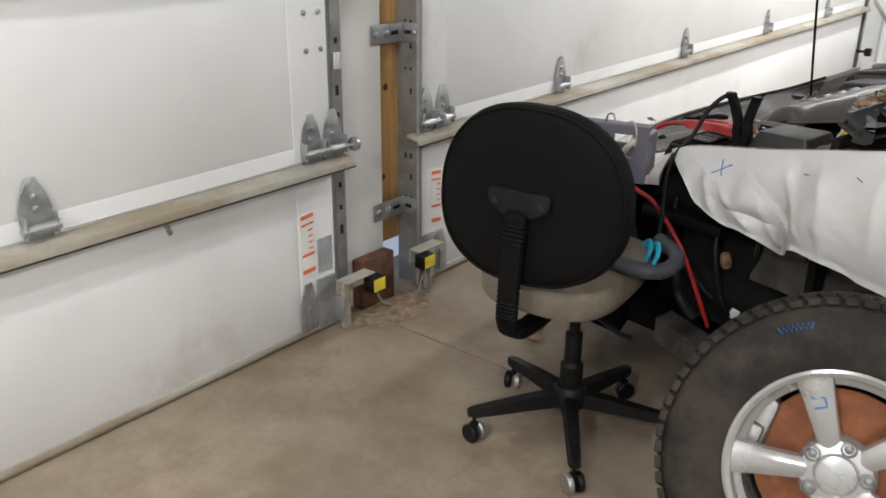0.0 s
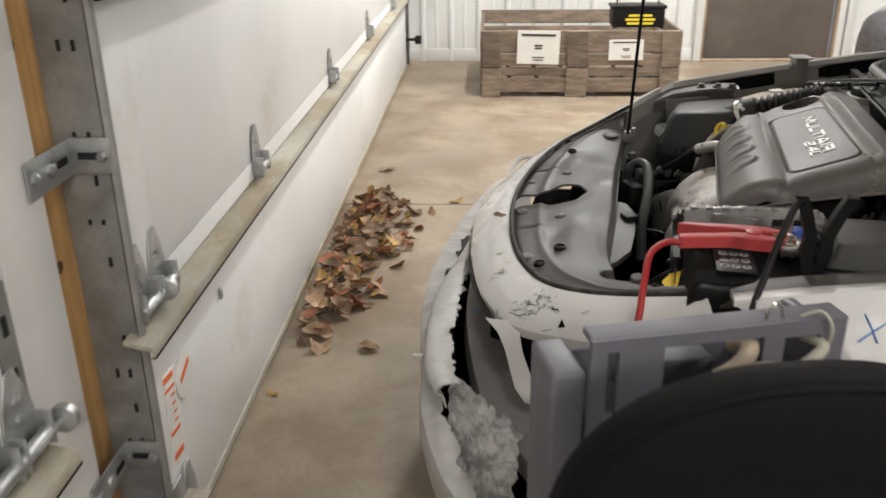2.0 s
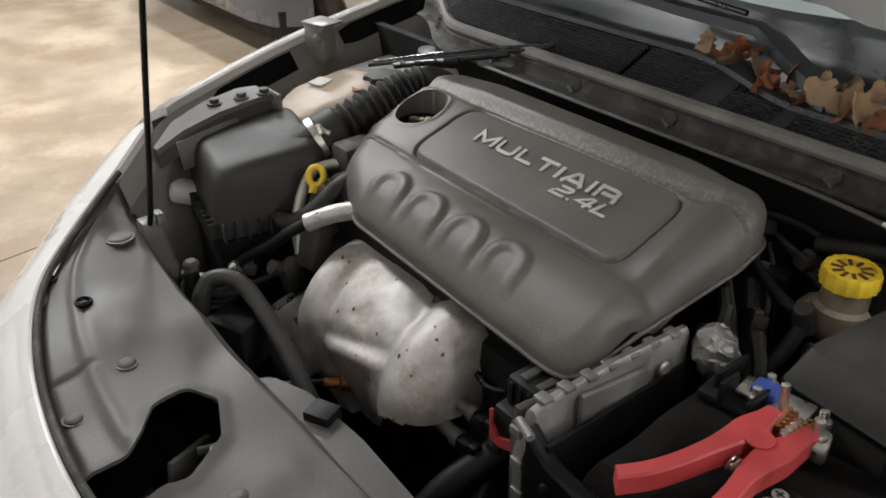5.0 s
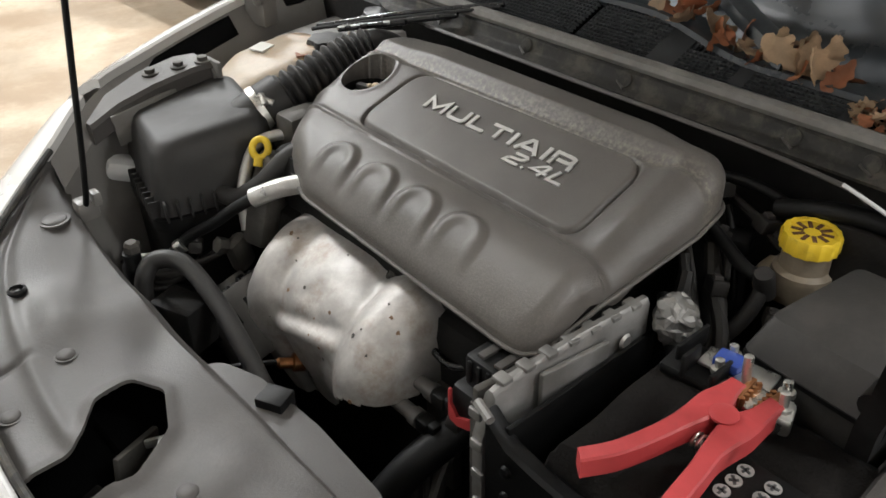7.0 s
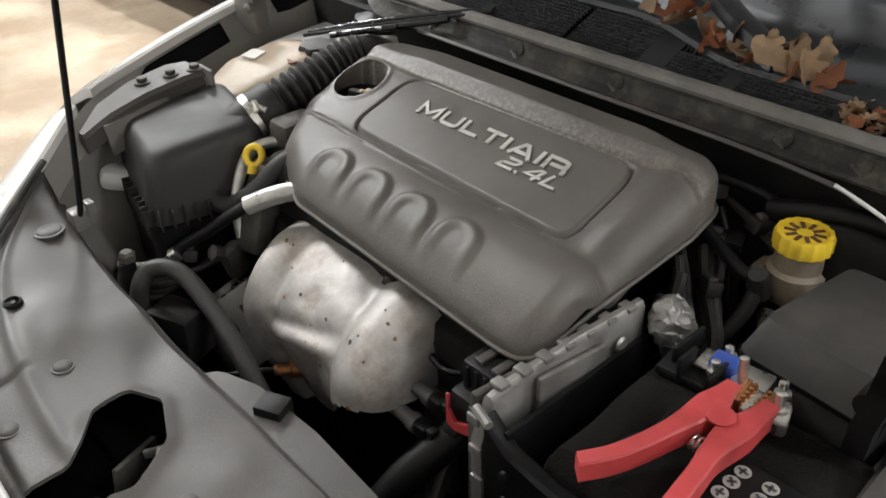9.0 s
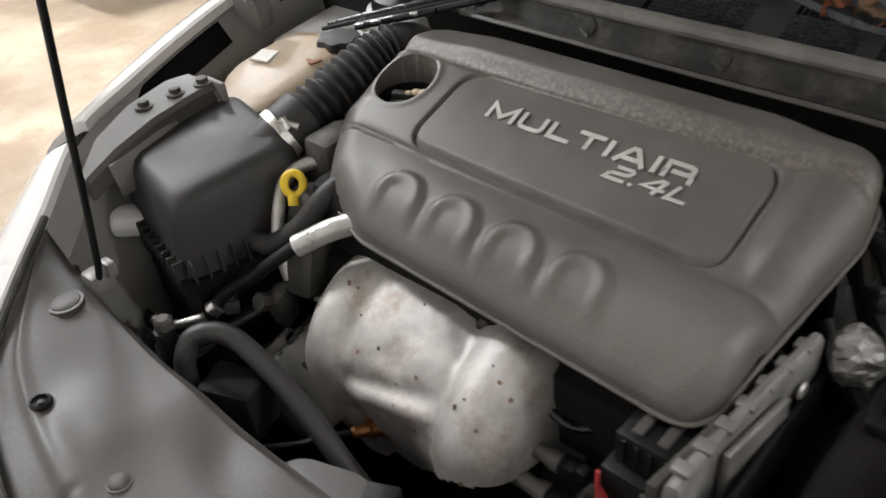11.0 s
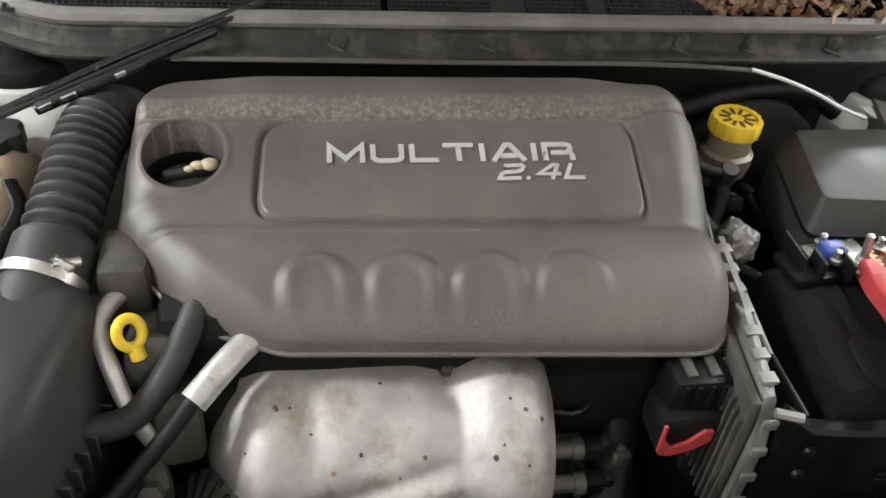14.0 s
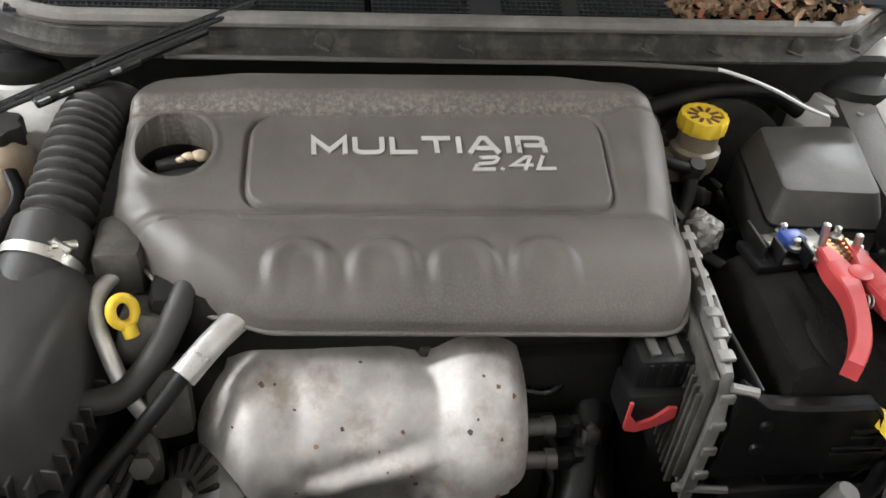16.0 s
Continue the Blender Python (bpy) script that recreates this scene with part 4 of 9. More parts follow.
for cx, cy, rx, ry, count in SPOTS:
    for k in range(count):
        x, y = rnd.gauss(cx, rx * 0.75), rnd.gauss(cy, ry * 0.75)
        d = ((x - cx) / rx) ** 2 + ((y - cy) / ry) ** 2
        wall_x = -1.428 / math.cos(radians(9.8)) - (y) * math.tan(radians(9.8)) + 0.05
        x = max(x, wall_x + 0.02)
        z = max(0, 0.055 * math.exp(-d)) * rnd.random()
        piece("leaf", rnd.choice(LEAVES), pose(x, y, z, rnd.gauss(0, 22), rnd.gauss(0, 22), rnd.uniform(0, 360)) @ Matrix.Scale(rnd.uniform(0.5, 1.0), 4), pile)
for x, y, k, s in ((-2.16, 4.94, 1, 0.9), (-1.71, 3.17, 0, 0.85), (-1.9, 2.87, 4, 0.5), (-1.35, 5.35, 7, 0.5), (-1.2, 2.35, 2, 0.6), (-1.25, 2.2, 5, 0.7), (-1.30, 2.28, 8, 0.6), (-1.72, 4.55, 10, 0.6), (-1.55, 4.1, 3, 0.35)):
    ob = new("fallen_leaf", LEAVES[k])
    ob.matrix_world = pose(x, y, 0.0, 0, 0, 40 * k) @ Matrix.Scale(s, 4)
    tagged(ob, "single dry leaf lying on the concrete floor", "leaf", "fallen leaves")

# brown dirt swept against the foot of the door post
b = B()


def dirt(u, v):
    a, r = 2 * math.pi * u, v
    x, y = X0 + 0.06 + 0.11 * r * math.cos(a) * (1 + 0.35 * noise.noise((math.cos(a) * 2, math.sin(a) * 2, 1.0))), 2.25 + 0.17 * r * math.sin(a) * (1 + 0.35 * noise.noise((math.cos(a) * 2, math.sin(a) * 2, 5.0)))
    return (x, y, 0.0008 + 0.018 * (1 - r) ** 1.5 + 0.004 * noise.noise((x * 40, y * 40, 3.0)) * (1 - r))


sheet(b, dirt, 48, 14)
tagged(part("dirt_heap", b, M["soil"], xf=ROOM), "thin heap of brown dirt at the door post", "dirt", kind="stuff")

# ---- the white car with its hood up ----
car = thing("car", (0.6, 2.83, 0), "white car with its hood up and crash damage to the front", "car")

INNER = [(-0.10, 3.50, 0.905), (-0.28, 3.50, 0.895), (-0.45, 3.49, 0.87), (-0.62, 3.465, 0.845), (-0.78, 3.42, 0.822), (-0.877, 3.385, 0.805), (-0.98, 3.32, 0.755), (-1.07, 3.265, 0.712),
         (-1.145, 3.19, 0.684), (-1.19, 3.08, 0.668), (-1.215, 2.95, 0.656), (-1.222, 2.82, 0.648), (-1.212, 2.70, 0.642), (-1.19, 2.58, 0.637), (-1.155, 2.48, 0.633),
         (-1.10, 2.395, 0.635), (-1.02, 2.34, 0.648), (-0.93, 2.29, 0.675), (-0.83, 2.23, 0.715)]
OUTER = [(-0.10, 3.60, 0.86), (-0.28, 3.60, 0.85), (-0.45, 3.585, 0.835), (-0.64, 3.55, 0.81), (-0.81, 3.50, 0.782), (-0.92, 3.455, 0.755), (-1.04, 3.39, 0.705), (-1.13, 3.325, 0.66),
         (-1.215, 3.24, 0.63), (-1.268, 3.12, 0.614), (-1.302, 2.98, 0.605), (-1.312, 2.84, 0.602), (-1.297, 2.70, 0.60), (-1.268, 2.56, 0.60), (-1.225, 2.43, 0.60),
         (-1.155, 2.315, 0.60), (-1.06, 2.262, 0.61), (-0.95, 2.205, 0.635), (-0.81, 2.142, 0.673)]
IN_S, OUT_S = spline(INNER, 6), spline(OUTER, 6)
NB = len(IN_S)


def band_ring(i):
    a, c = Vector(IN_S[i]), Vector(OUT_S[i])
    d = c - a
    side = Vector((d.x, d.y, 0)).normalized()
    up = Vector((0, 0, 1))
    top = [a + up * -0.012 - side * 0.001, a + up * 0.001, a.lerp(c, 0.06) + up * 0.006, a.lerp(c, 0.35) + up * 0.010, a.lerp(c, 0.7) + up * 0.007, a.lerp(c, 0.93) + up * 0.0, c + up * -0.010, c + up * -0.028 - side * 0.004]
    under = [c + up * -0.026 - side * 0.012, a.lerp(c, 0.7) + up * -0.004, a.lerp(c, 0.1) + up * -0.008]
    return top + under


def band(i0, i1, name, label=""):
    b = B()
    loft(b, [[tuple(p) for p in band_ring(i)] for i in range(i0, i1)])
    return part(name, b, M["paint"], car, label)


I_GAP = 5 * 6           # where fender and front panel meet
band(0, I_GAP, "right_fender_top", "white painted fender edge")
band(I_GAP + 1, NB, "front_panel_top", "white painted front panel edge with cracked paint")
# weather strip inside the band
b = B()
tube(b, [Vector(p) + Vector((0, 0, 0.004)) + (Vector((-0.62, 2.83, p[2])) - Vector(p)).normalized() * 0.006 for p in INNER[6:]], 0.005, 8, 4)
part("weather_strip", b, M["seal"], car)

# outer skin of the right fender, down from its top edge
b = B()


def fender_skin(u, v):
    p = Vector(OUT_S[int(round(u * (I_GAP + 8)))])
    bulge = 0.05 * math.sin(min(1, v * 1.3) * math.pi / 2)
    out = Vector((-0.25 * u, 1, 0)).normalized()
    return p + out * bulge + Vector((0, 0, -0.02 - 0.42 * v))


sheet(b, fender_skin, I_GAP + 8, 10, 0.004)
part("right_fender_skin", b, M["paint"], car)

# black plastic panel over the radiator support
BACK = [(-0.955, 3.335, 0.70), (-0.978, 3.24, 0.695), (-0.985, 3.07, 0.672), (-0.985, 2.91, 0.665), (-0.982, 2.79, 0.66), (-0.984, 2.68, 0.655), (-0.985, 2.56, 0.65), (-0.974, 2.47, 0.65), (-0.955, 2.415, 0.655), (-0.925, 2.372, 0.665), (-0.85, 2.325, 0.69), (-0.765, 2.30, 0.715)]
FRONT = [p for p in INNER[6:]] + [(-0.745, 2.20, 0.735)]
HOLE = rounded([(-1.235, 2.845), (-1.205, 2.835), (-1.16, 2.832), (-1.115, 2.882), (-1.072, 2.884), (-1.052, 2.845), (-1.075, 2.79), (-1.125, 2.758), (-1.185, 2.763), (-1.235, 2.765)], 0.014, 4)


def inside(poly, x, y):
    c, n = False, len(poly)
    for i in range(n):
        (x0, y0), (x1, y1) = poly[i][:2], poly[i - 1][:2]
        if (y0 > y) != (y1 > y) and x < (x1 - x0) * (y - y0) / (y1 - y0) + x0:
            c = not c
    return c


def near_on(a, c, x, y):
    a, c = Vector(a[:2]), Vector(c[:2])
    d = c - a
    t = 0 if d.length_squared < 1e-12 else max(0, min(1, (Vector((x, y)) - a).dot(d) / d.length_squared))
    return a + d * t


FR_S, BK_S = spline(FRONT, 8), spline(BACK, 8)


def panel_point(u, v):
    a, c = along(FR_S, u), along(BK_S, u)
    p = a.lerp(c, v)
    x, y = p.x, p.y
    edge = min(v, 1 - v)
    z = p.z - 0.016 + 0.012 * smoothstep(0.0, 0.09, v)
    z += 0.010 * math.sin(math.pi * v) - 0.02 * smoothstep(0.93, 1.0, v)
    # broad swellings and shallow grooves pressed in the plastic
    z += 0.008 * math.exp(-((y - 3.02) / 0.05) ** 2) * smoothstep(0.3, 0.9, v)
    z += 0.007 * math.exp(-((y - 2.62) / 0.06) ** 2) * smoothstep(0.2, 0.8, v)
    for gy, gx in ((2.655, -1.165), (3.0, -1.17), (2.79, -1.2)):
        z -= 0.005 * math.exp(-((y - gy) / 0.005) ** 2) * math.exp(-((x - gx) / 0.03) ** 4)
    z += 0.004 * math.exp(-((v - 0.28) / 0.04) ** 2)
    z += 0.006 * noise.noise((x * 8, y * 8, 7.0)) * smoothstep(0.05, 0.25, v) * (1 - smoothstep(0.8, 0.97, v))
    for cx_, cy_, ax_, ay_, h_ in ((-1.09, 3.05, 0.035, 0.06, 0.012), (-1.03, 2.92, 0.03, 0.05, -0.008), (-1.06, 2.70, 0.05, 0.05, 0.009), (-1.10, 2.62, 0.03, 0.06, -0.007)):
        z += h_ * math.exp(-((x - cx_ - 0.3 * (y - cy_)) / ax_) ** 2 - ((y - cy_) / ay_) ** 2)
    r = math.hypot(x + 0.969, y - 2.425)      # round dimple near the battery side
    z -= 0.014 * (1 - smoothstep(0.024, 0.034, r))
    # ridge round the latch opening; the grid meets its outline
    best = min((Vector((x, y)) - c for c in (near_on(q0, q1, x, y) for q0, q1 in zip(HOLE, HOLE[1:] + HOLE[:1]))), key=lambda d: d.length)
    hx = best.length
    z += 0.005 * math.exp(-(hx / 0.010) ** 2)
    if hx < 0.0042:
        x, y = x - best.x, y - best.y
    return (x, y, z)


b = B()
sheet(b, panel_point, 330, 64, 0.0, keep=lambda c: not inside(HOLE, c.x, c.y))
bmesh.ops.dissolve_degenerate(b, dist=0.0004, edges=b.edges)
edge = bmesh.ops.extrude_edge_only(b, edges=[e for e in b.edges if e.is_boundary])["geom"]
bmesh.ops.translate(b, vec=(0, 0, -0.005), verts=[v for v in edge if isinstance(v, bmesh.types.BMVert)])
part("radiator_cover", b, M["panel"], car, "dusty grey-black plastic radiator cover with a latch opening")


def on_panel(x, y):
    best = min(((along(FR_S, u / 80).lerp(along(BK_S, u / 80), v / 20), u / 80, v / 20) for u in range(81) for v in range(21)), key=lambda q: (q[0].x - x) ** 2 + (q[0].y - y) ** 2)
    return panel_point(best[1], best[2])[2]


for x, y, r, hollow in ((-1.086, 2.544, 0.013, True), (-1.099, 2.704, 0.011, False), (-1.185, 2.741, 0.012, False), (-1.11, 2.973, 0.011, False), (-1.111, 3.12, 0.012, True), (-1.149, 3.169, 0.012, False),
                        (-1.02, 3.225, 0.017, False), (-1.19, 2.93, 0.011, False), (-1.119, 2.481, 0.012, True), (-1.15, 2.52, 0.016, False), (-1.128, 3.195, 0.008, True), (-0.83, 2.275, 0.012, True), (-0.90, 2.33, 0.010, True)):
    z = on_panel(x, y)
    b = B()
    if hollow:
        lathe(b, [(r, -0.004), (r, 0.004), (r * 0.72, 0.006), (r * 0.62, 0.001), (r * 0.3, 0.0), (r * 0.25, 0.003)], 18, Matrix.Translation((x, y, z)))
        part("push_pin", b, M["black"], car)
    else:
        lathe(b, [(r * 1.25, -0.004), (r * 1.25, 0.0006), (r * 1.02, 0.0008), (r, -0.0012), (r * 0.97, 0.0016), (r * 0.8, 0.0032), (r * 0.3, 0.0038)], 20, Matrix.Translation((x, y, z)))
        part("push_pin", b, M["panel"], car)

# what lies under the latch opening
# floor of the well: the shade down there is its black colour
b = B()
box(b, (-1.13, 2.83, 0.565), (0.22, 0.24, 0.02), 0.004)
part("latch_well", b, M["deep_shade"], car)
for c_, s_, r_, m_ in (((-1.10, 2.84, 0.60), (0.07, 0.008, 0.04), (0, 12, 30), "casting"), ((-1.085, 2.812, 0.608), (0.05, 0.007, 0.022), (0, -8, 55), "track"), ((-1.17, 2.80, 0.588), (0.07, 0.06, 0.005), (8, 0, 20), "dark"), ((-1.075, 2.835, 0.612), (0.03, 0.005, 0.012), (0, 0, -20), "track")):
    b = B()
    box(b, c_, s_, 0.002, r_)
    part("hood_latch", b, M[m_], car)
# support and radiator blocks, coloured black for the shade behind the panel
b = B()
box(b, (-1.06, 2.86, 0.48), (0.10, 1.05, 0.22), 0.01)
part("radiator_support", b, M["deep_shade"], car)
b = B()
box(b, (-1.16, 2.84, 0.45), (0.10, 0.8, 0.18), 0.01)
part("radiator", b, M["deep_shade"], car)
# shroud tab behind the panel
b = B()
tabp = rounded([(-0.995, 2.90), (-0.965, 2.888), (-0.945, 2.83), (-0.940, 2.72), (-0.948, 2.60), (-0.99, 2.50)], 0.04, 6)
prism(b, tabp, 0.618, 0.630, None, 0.003)
part("fan_shroud", b, M["panel"], car)
b = B()
box(b, (-0.955, 2.783, 0.632), (0.03, 0.035, 0.02), 0.002, (0, 0, 25))
part("shroud_clip", b, M["black"], car)

# ---- engine cover ----
COV = rounded([(-0.472, 3.128), (-0.474, 2.538), (-0.56, 2.527), (-0.695, 2.543), (-0.789, 2.556), (-0.768, 2.985), (-0.735, 3.072), (-0.642, 3.143)], [0.06, 0.062, 0.05, 0.05, 0.045, 0.07, 0.05, 0.03], 8)
OILC, OILR = (-0.581, 3.080), 0.040


def rows_of(poly, v):
    """Lowest and highest y where the outline crosses x = v."""
    ys_ = []
    for i in range(len(poly)):
        (xa, ya), (xb, yb) = poly[i - 1][:2], poly[i][:2]
        if (xa - v) * (xb - v) <= 0 and xa != xb:
            ys_.append(ya + (yb - ya) * (v - xa) / (xb - xa))
    return min(ys_), max(ys_)


def dist_poly(poly, x, y):
    best = 1e9
    for i in range(len(poly)):
        (xa, ya), (xb, yb) = poly[i - 1][:2], poly[i][:2]
        dx, dy = xb - xa, yb - ya
        L2 = dx * dx + dy * dy
        t = 0 if L2 == 0 else max(0, min(1, ((x - xa) * dx + (y - ya) * dy) / L2))
        best = min(best, (xa + t * dx - x) ** 2 + (ya + t * dy - y) ** 2)
    return math.sqrt(best)


PLATE = rounded([(-0.543, 3.003), (-0.539, 2.609), (-0.667, 2.612), (-0.657, 3.010)], [0.036, 0.036, 0.026, 0.028], 8)
PLATE_SLOPE = 0.37
ARCHES = [2.951 - 0.0805 * k for k in range(4)]


def ridge_x(y):
    return -0.682 + 0.030 * (y - 2.8)


def rim_z(x, y):
    """Height of the cover's lower rim."""
    return 0.735 + 0.05 * smoothstep(-0.79, -0.67, x) + 0.02 * smoothstep(-0.67, -0.50, x)


def cover_z(x, y):
    # profile from the back edge to the front edge
    rx = ridge_x(y)
    if x > rx:
        z = 0.8345 + (min(x, -0.545) + 0.588) * PLATE_SLOPE
        z += 0.0095 * math.exp(-((x - rx) / 0.0105) ** 2)
        left = 1 - 0.35 * smoothstep(3.0, 3.09, y)
        z += -0.002 * smoothstep(-0.546, -0.536, x) + 0.018 * smoothstep(-0.536, -0.513, x) * left + max(0, x + 0.513) * 0.05
        # raised border on the battery side of the plate
        z += 0.010 * smoothstep(2.604, 2.572, y) * smoothstep(rx + 0.004, rx + 0.06, x) * (1 - smoothstep(-0.536, -0.513, x))
    else:
        s = rx - x
        z = 0.809 - 18.5 * s ** 2.5
    # the name plate lies in a groove
    if -0.70 < x < -0.50 and 2.58 < y < 3.04:
        d = dist_poly(PLATE, x, y)
        ins = inside(PLATE, x, y)
        z -= 0.0058 * math.exp(-(d / 0.0026) ** 2)
        z += 0.0012 * smoothstep(0.002, 0.005, d) if ins else 0.0
    # four raised arches in the front face
    if x < rx - 0.012:
        for c in ARCHES:
            if abs(y - c) > 0.06:
                continue
            top = rx - 0.034
            if x > top - 0.026:
                d = math.hypot(y - c, (x - (top - 0.026)) * 1.12) - 0.029
            else:
                d = abs(y - c) - 0.029
            fade = 1 - smoothstep(0.056, 0.094, rx - x)
            z += 0.0066 * (1 - smoothstep(-0.003, 0.0115, d)) * fade
            z -= 0.0036 * (1 - smoothstep(-0.017, -0.004, d)) * fade
    # oil filler well
    r = math.hypot(x - OILC[0], y - OILC[1])
    if r < OILR + 0.02:
        z += 0.0015 * math.exp(-((r - OILR - 0.004) / 0.004) ** 2)
        if r < OILR:
            z = 0.765 if r < OILR * 0.96 else 0.80
    d = dist_poly(COV, x, y)
    rr = 0.026 - 0.018 * smoothstep(-0.70, -0.77, x) * smoothstep(3.06, 2.97, y) * smoothstep(2.555, 2.60, y)
    rr -= 0.012 * smoothstep(-0.56, -0.52, x)
    rr += 0.014 * smoothstep(3.00, 3.08, y) * smoothstep(-0.57, -0.63, x)
    rr += 0.018 * smoothstep(2.66, 2.58, y) * smoothstep(-0.74, -0.66, x)
    if d < rr:
        z -= rr - math.sqrt(max(0, rr * rr - (rr - d) ** 2))
    return z


cover = part("engine_cover", B(), M["cover"], car, "dusty dark grey plastic engine cover with four arches")
b = B()
NU, NV = 210, 360
grid = []
xa_, xb_ = min(q[0] for q in COV) + 0.0004, max(q[0] for q in COV) - 0.0004
for i in range(NU + 1):
    q = i / NU
    x = xa_ + (xb_ - xa_) * (0.5 - 0.5 * math.cos(math.pi * q)) * 0.35 + (xb_ - xa_) * q * 0.65
    lo, hi = rows_of(COV, x)
    row = []
    for j in range(NV + 1):
        p = j / NV
        y = lo + (hi - lo) * (p * 0.75 + 0.25 * (0.5 - 0.5 * math.cos(math.pi * p)))
        xx = x
        dx, dy = xx - OILC[0], y - OILC[1]
        r = math.hypot(dx, dy)
        if abs(r - OILR) < 0.0013 and r > 0:
            k = OILR * 1.001 / r
            xx, y = OILC[0] + dx * k, OILC[1] + dy * k
        row.append(b.verts.new((xx, y, cover_z(xx, y))))
    grid.append(row)
for i in range(NU):
    for j in range(NV):
        b.faces.new((grid[i][j], grid[i + 1][j], grid[i + 1][j + 1], grid[i][j + 1]))
rim = grid[0][:] + [grid[i][NV] for i in range(1, NU + 1)] + grid[NU][-2::-1] + [grid[i][0] for i in range(NU - 1, 0, -1)]
low = [b.verts.new((v.co.x, v.co.y, min(v.co.z - 0.004, rim_z(v.co.x, v.co.y)))) for v in rim]
for k in range(len(rim)):
    b.faces.new((rim[k], rim[(k + 1) % len(rim)], low[(k + 1) % len(rim)], low[k]))
me = mesh_of("engine_cover", b, M["cover"], None, 50)
cover.data = me
# flange at the foot of the skirt
b = B()
loop = [Vector((x + (-0.64 - x) * -0.006, y + (2.85 - y) * -0.006, min(cover_z(x, y) - 0.004, rim_z(x, y)))) for x, y in [(q[0], q[1]) for q in COV]]
tube(b, loop + [loop[0]], 0.0028, 8, 0, False)
part("cover_rim", b, M["cover"], cover)
# silver letters
slope = math.atan(PLATE_SLOPE)
for text, x0, y0, high, wide, stroke, slant in (("MULTIAIR", -0.5975, 2.9385, 0.0222, 0.2585, 0.0054, 0.0), ("2.4L", -0.6195, 2.7675, 0.0190, 0.0935, 0.0042, 0.45)):
    b = B()
    z0 = cover_z(x0, y0) + 0.0004
    m = Matrix(((0, math.cos(slope), -math.sin(slope), x0), (-1, 0, 0, y0), (0, math.sin(slope), math.cos(slope), z0), (0, 0, 0, 1)))
    word(b, text, m, high, wide, stroke, 0.0022, slant)
    part("lettering", b, M["letter"], cover, "raised silver letters", angle=20)
b = B()   # black liner added in the filler well for the shade of its wall
lathe(b, [(OILR * 0.97, 0.812), (OILR * 0.95, 0.80), (OILR * 0.93, 0.768), (0.02, 0.766)], 32, Matrix.Translation((OILC[0], OILC[1], 0)), False)
part("filler_well", b, M["black"], cover)
# oil filler cap in the well, with rubble on it
b = B()
lathe(b, [(0.027, 0.775), (0.028, 0.802), (0.024, 0.808), (0.01, 0.809)], 20, Matrix.Translation((OILC[0], OILC[1], 0)))
box(b, (OILC[0], OILC[1], 0.812), (0.012, 0.045, 0.010), 0.003, (0, 0, 15))
part("oil_cap", b, M["airbox"], car)
for k, (dx, dy, s) in enumerate(((0.004, -0.012, 0.006), (0.006, -0.024, 0.008), (-0.002, -0.004, 0.004))):
    b = B()
    bmesh.ops.create_icosphere(b, subdivisions=2, radius=s, matrix=Matrix.Translation((OILC[0] + dx, OILC[1] + dy, 0.818)) @ Matrix.Diagonal((1, 1.3, 0.8, 1)))
    ob = part("acorn_shell", b, M["shell"])
    tagged(ob, "broken pale acorn shell in the filler well", "acorn")

# ---- left front wheel ----
WC, WR = Vector((-0.131, 1.827, 0.318)), 0.325
wheel = part("front_wheel", B(), M["rim"], car, "silver alloy wheel with a worn dirty tyre, knocked askew")
WM = Matrix.Translation(WC) @ pose(0, 0, 0, 0, 0, 21) @ pose(0, 0, 0, 69, 0, 0) @ pose(0, 0, 0, 0, 0, 12)      # local z points outside; the wheel is knocked askew
RIM = 0.195


def wheel_xf(b):
    b.transform(WM)
    return b


b = B()
W2 = 0.108
prof = [(RIM - 0.004, W2 - 0.004), (RIM + 0.008, W2 + 0.004), (0.262, W2 + 0.010), (0.288, W2 + 0.004), (0.305, W2 - 0.010), (0.316, W2 - 0.030), (0.3235, W2 - 0.05), (0.325, 0.03), (0.3255, 0)]
prof = prof + [(r, -z) for r, z in prof[-2::-1]]
lathe(b, prof, 96, None, False)
tyre = part("tyre", wheel_xf(b), M["tyre"], wheel, "worn dusty black tyre", angle=50)
# tread blocks: rows of lugs and sipes round the tread
def lug(r0, z, w, ln, h, skew):
    t = B()
    box(t, (0, 0, 0), (h, ln, w), 0.0015, (skew, 0, 0), 1)
    t.transform(Matrix.Translation((r0, 0, z)))
    return t


for row, (z, w, ln, skew, n, r0) in enumerate(((0.086, 0.034, 0.022, 12, 64, 0.3165), (0.047, 0.026, 0.024, 24, 64, 0.3255), (0.0, 0.028, 0.050, 0, 36, 0.3265), (-0.047, 0.026, 0.024, -24, 64, 0.3255), (-0.086, 0.034, 0.022, -12, 64, 0.3165))):
    b = B()
    base = lug(r0, z, w, ln, 0.013, skew)
    me = bpy.data.meshes.new("lug")
    base.to_mesh(me)
    base.free()
    for k in range(n):
        t = bmesh.new()
        t.from_mesh(me)
        tilt = Matrix.Rotation(0.0, 4, "X")
        merge(b, t, Matrix.Rotation(2 * math.pi * (k + 0.31 * row) / n, 4, "Z") @ tilt)
    bpy.data.meshes.remove(me)
    ob = part("tread_row", wheel_xf(b), M["tyre"], tyre)
    tagged(ob, kind="stuff")
b = B()
zig = []
for k in range(15):
    a = 96 + 0.9 * k
    r_ = 0.270 if k % 2 else 0.282
    zig.append((r_ * math.cos(radians(a)), r_ * math.sin(radians(a)), W2 + 0.0095))
tube(b, zig, 0.0016, 6, 0)
part("chalk_mark", wheel_xf(b), M["blue_mark"], tyre, "blue marker scribble")
b = B()
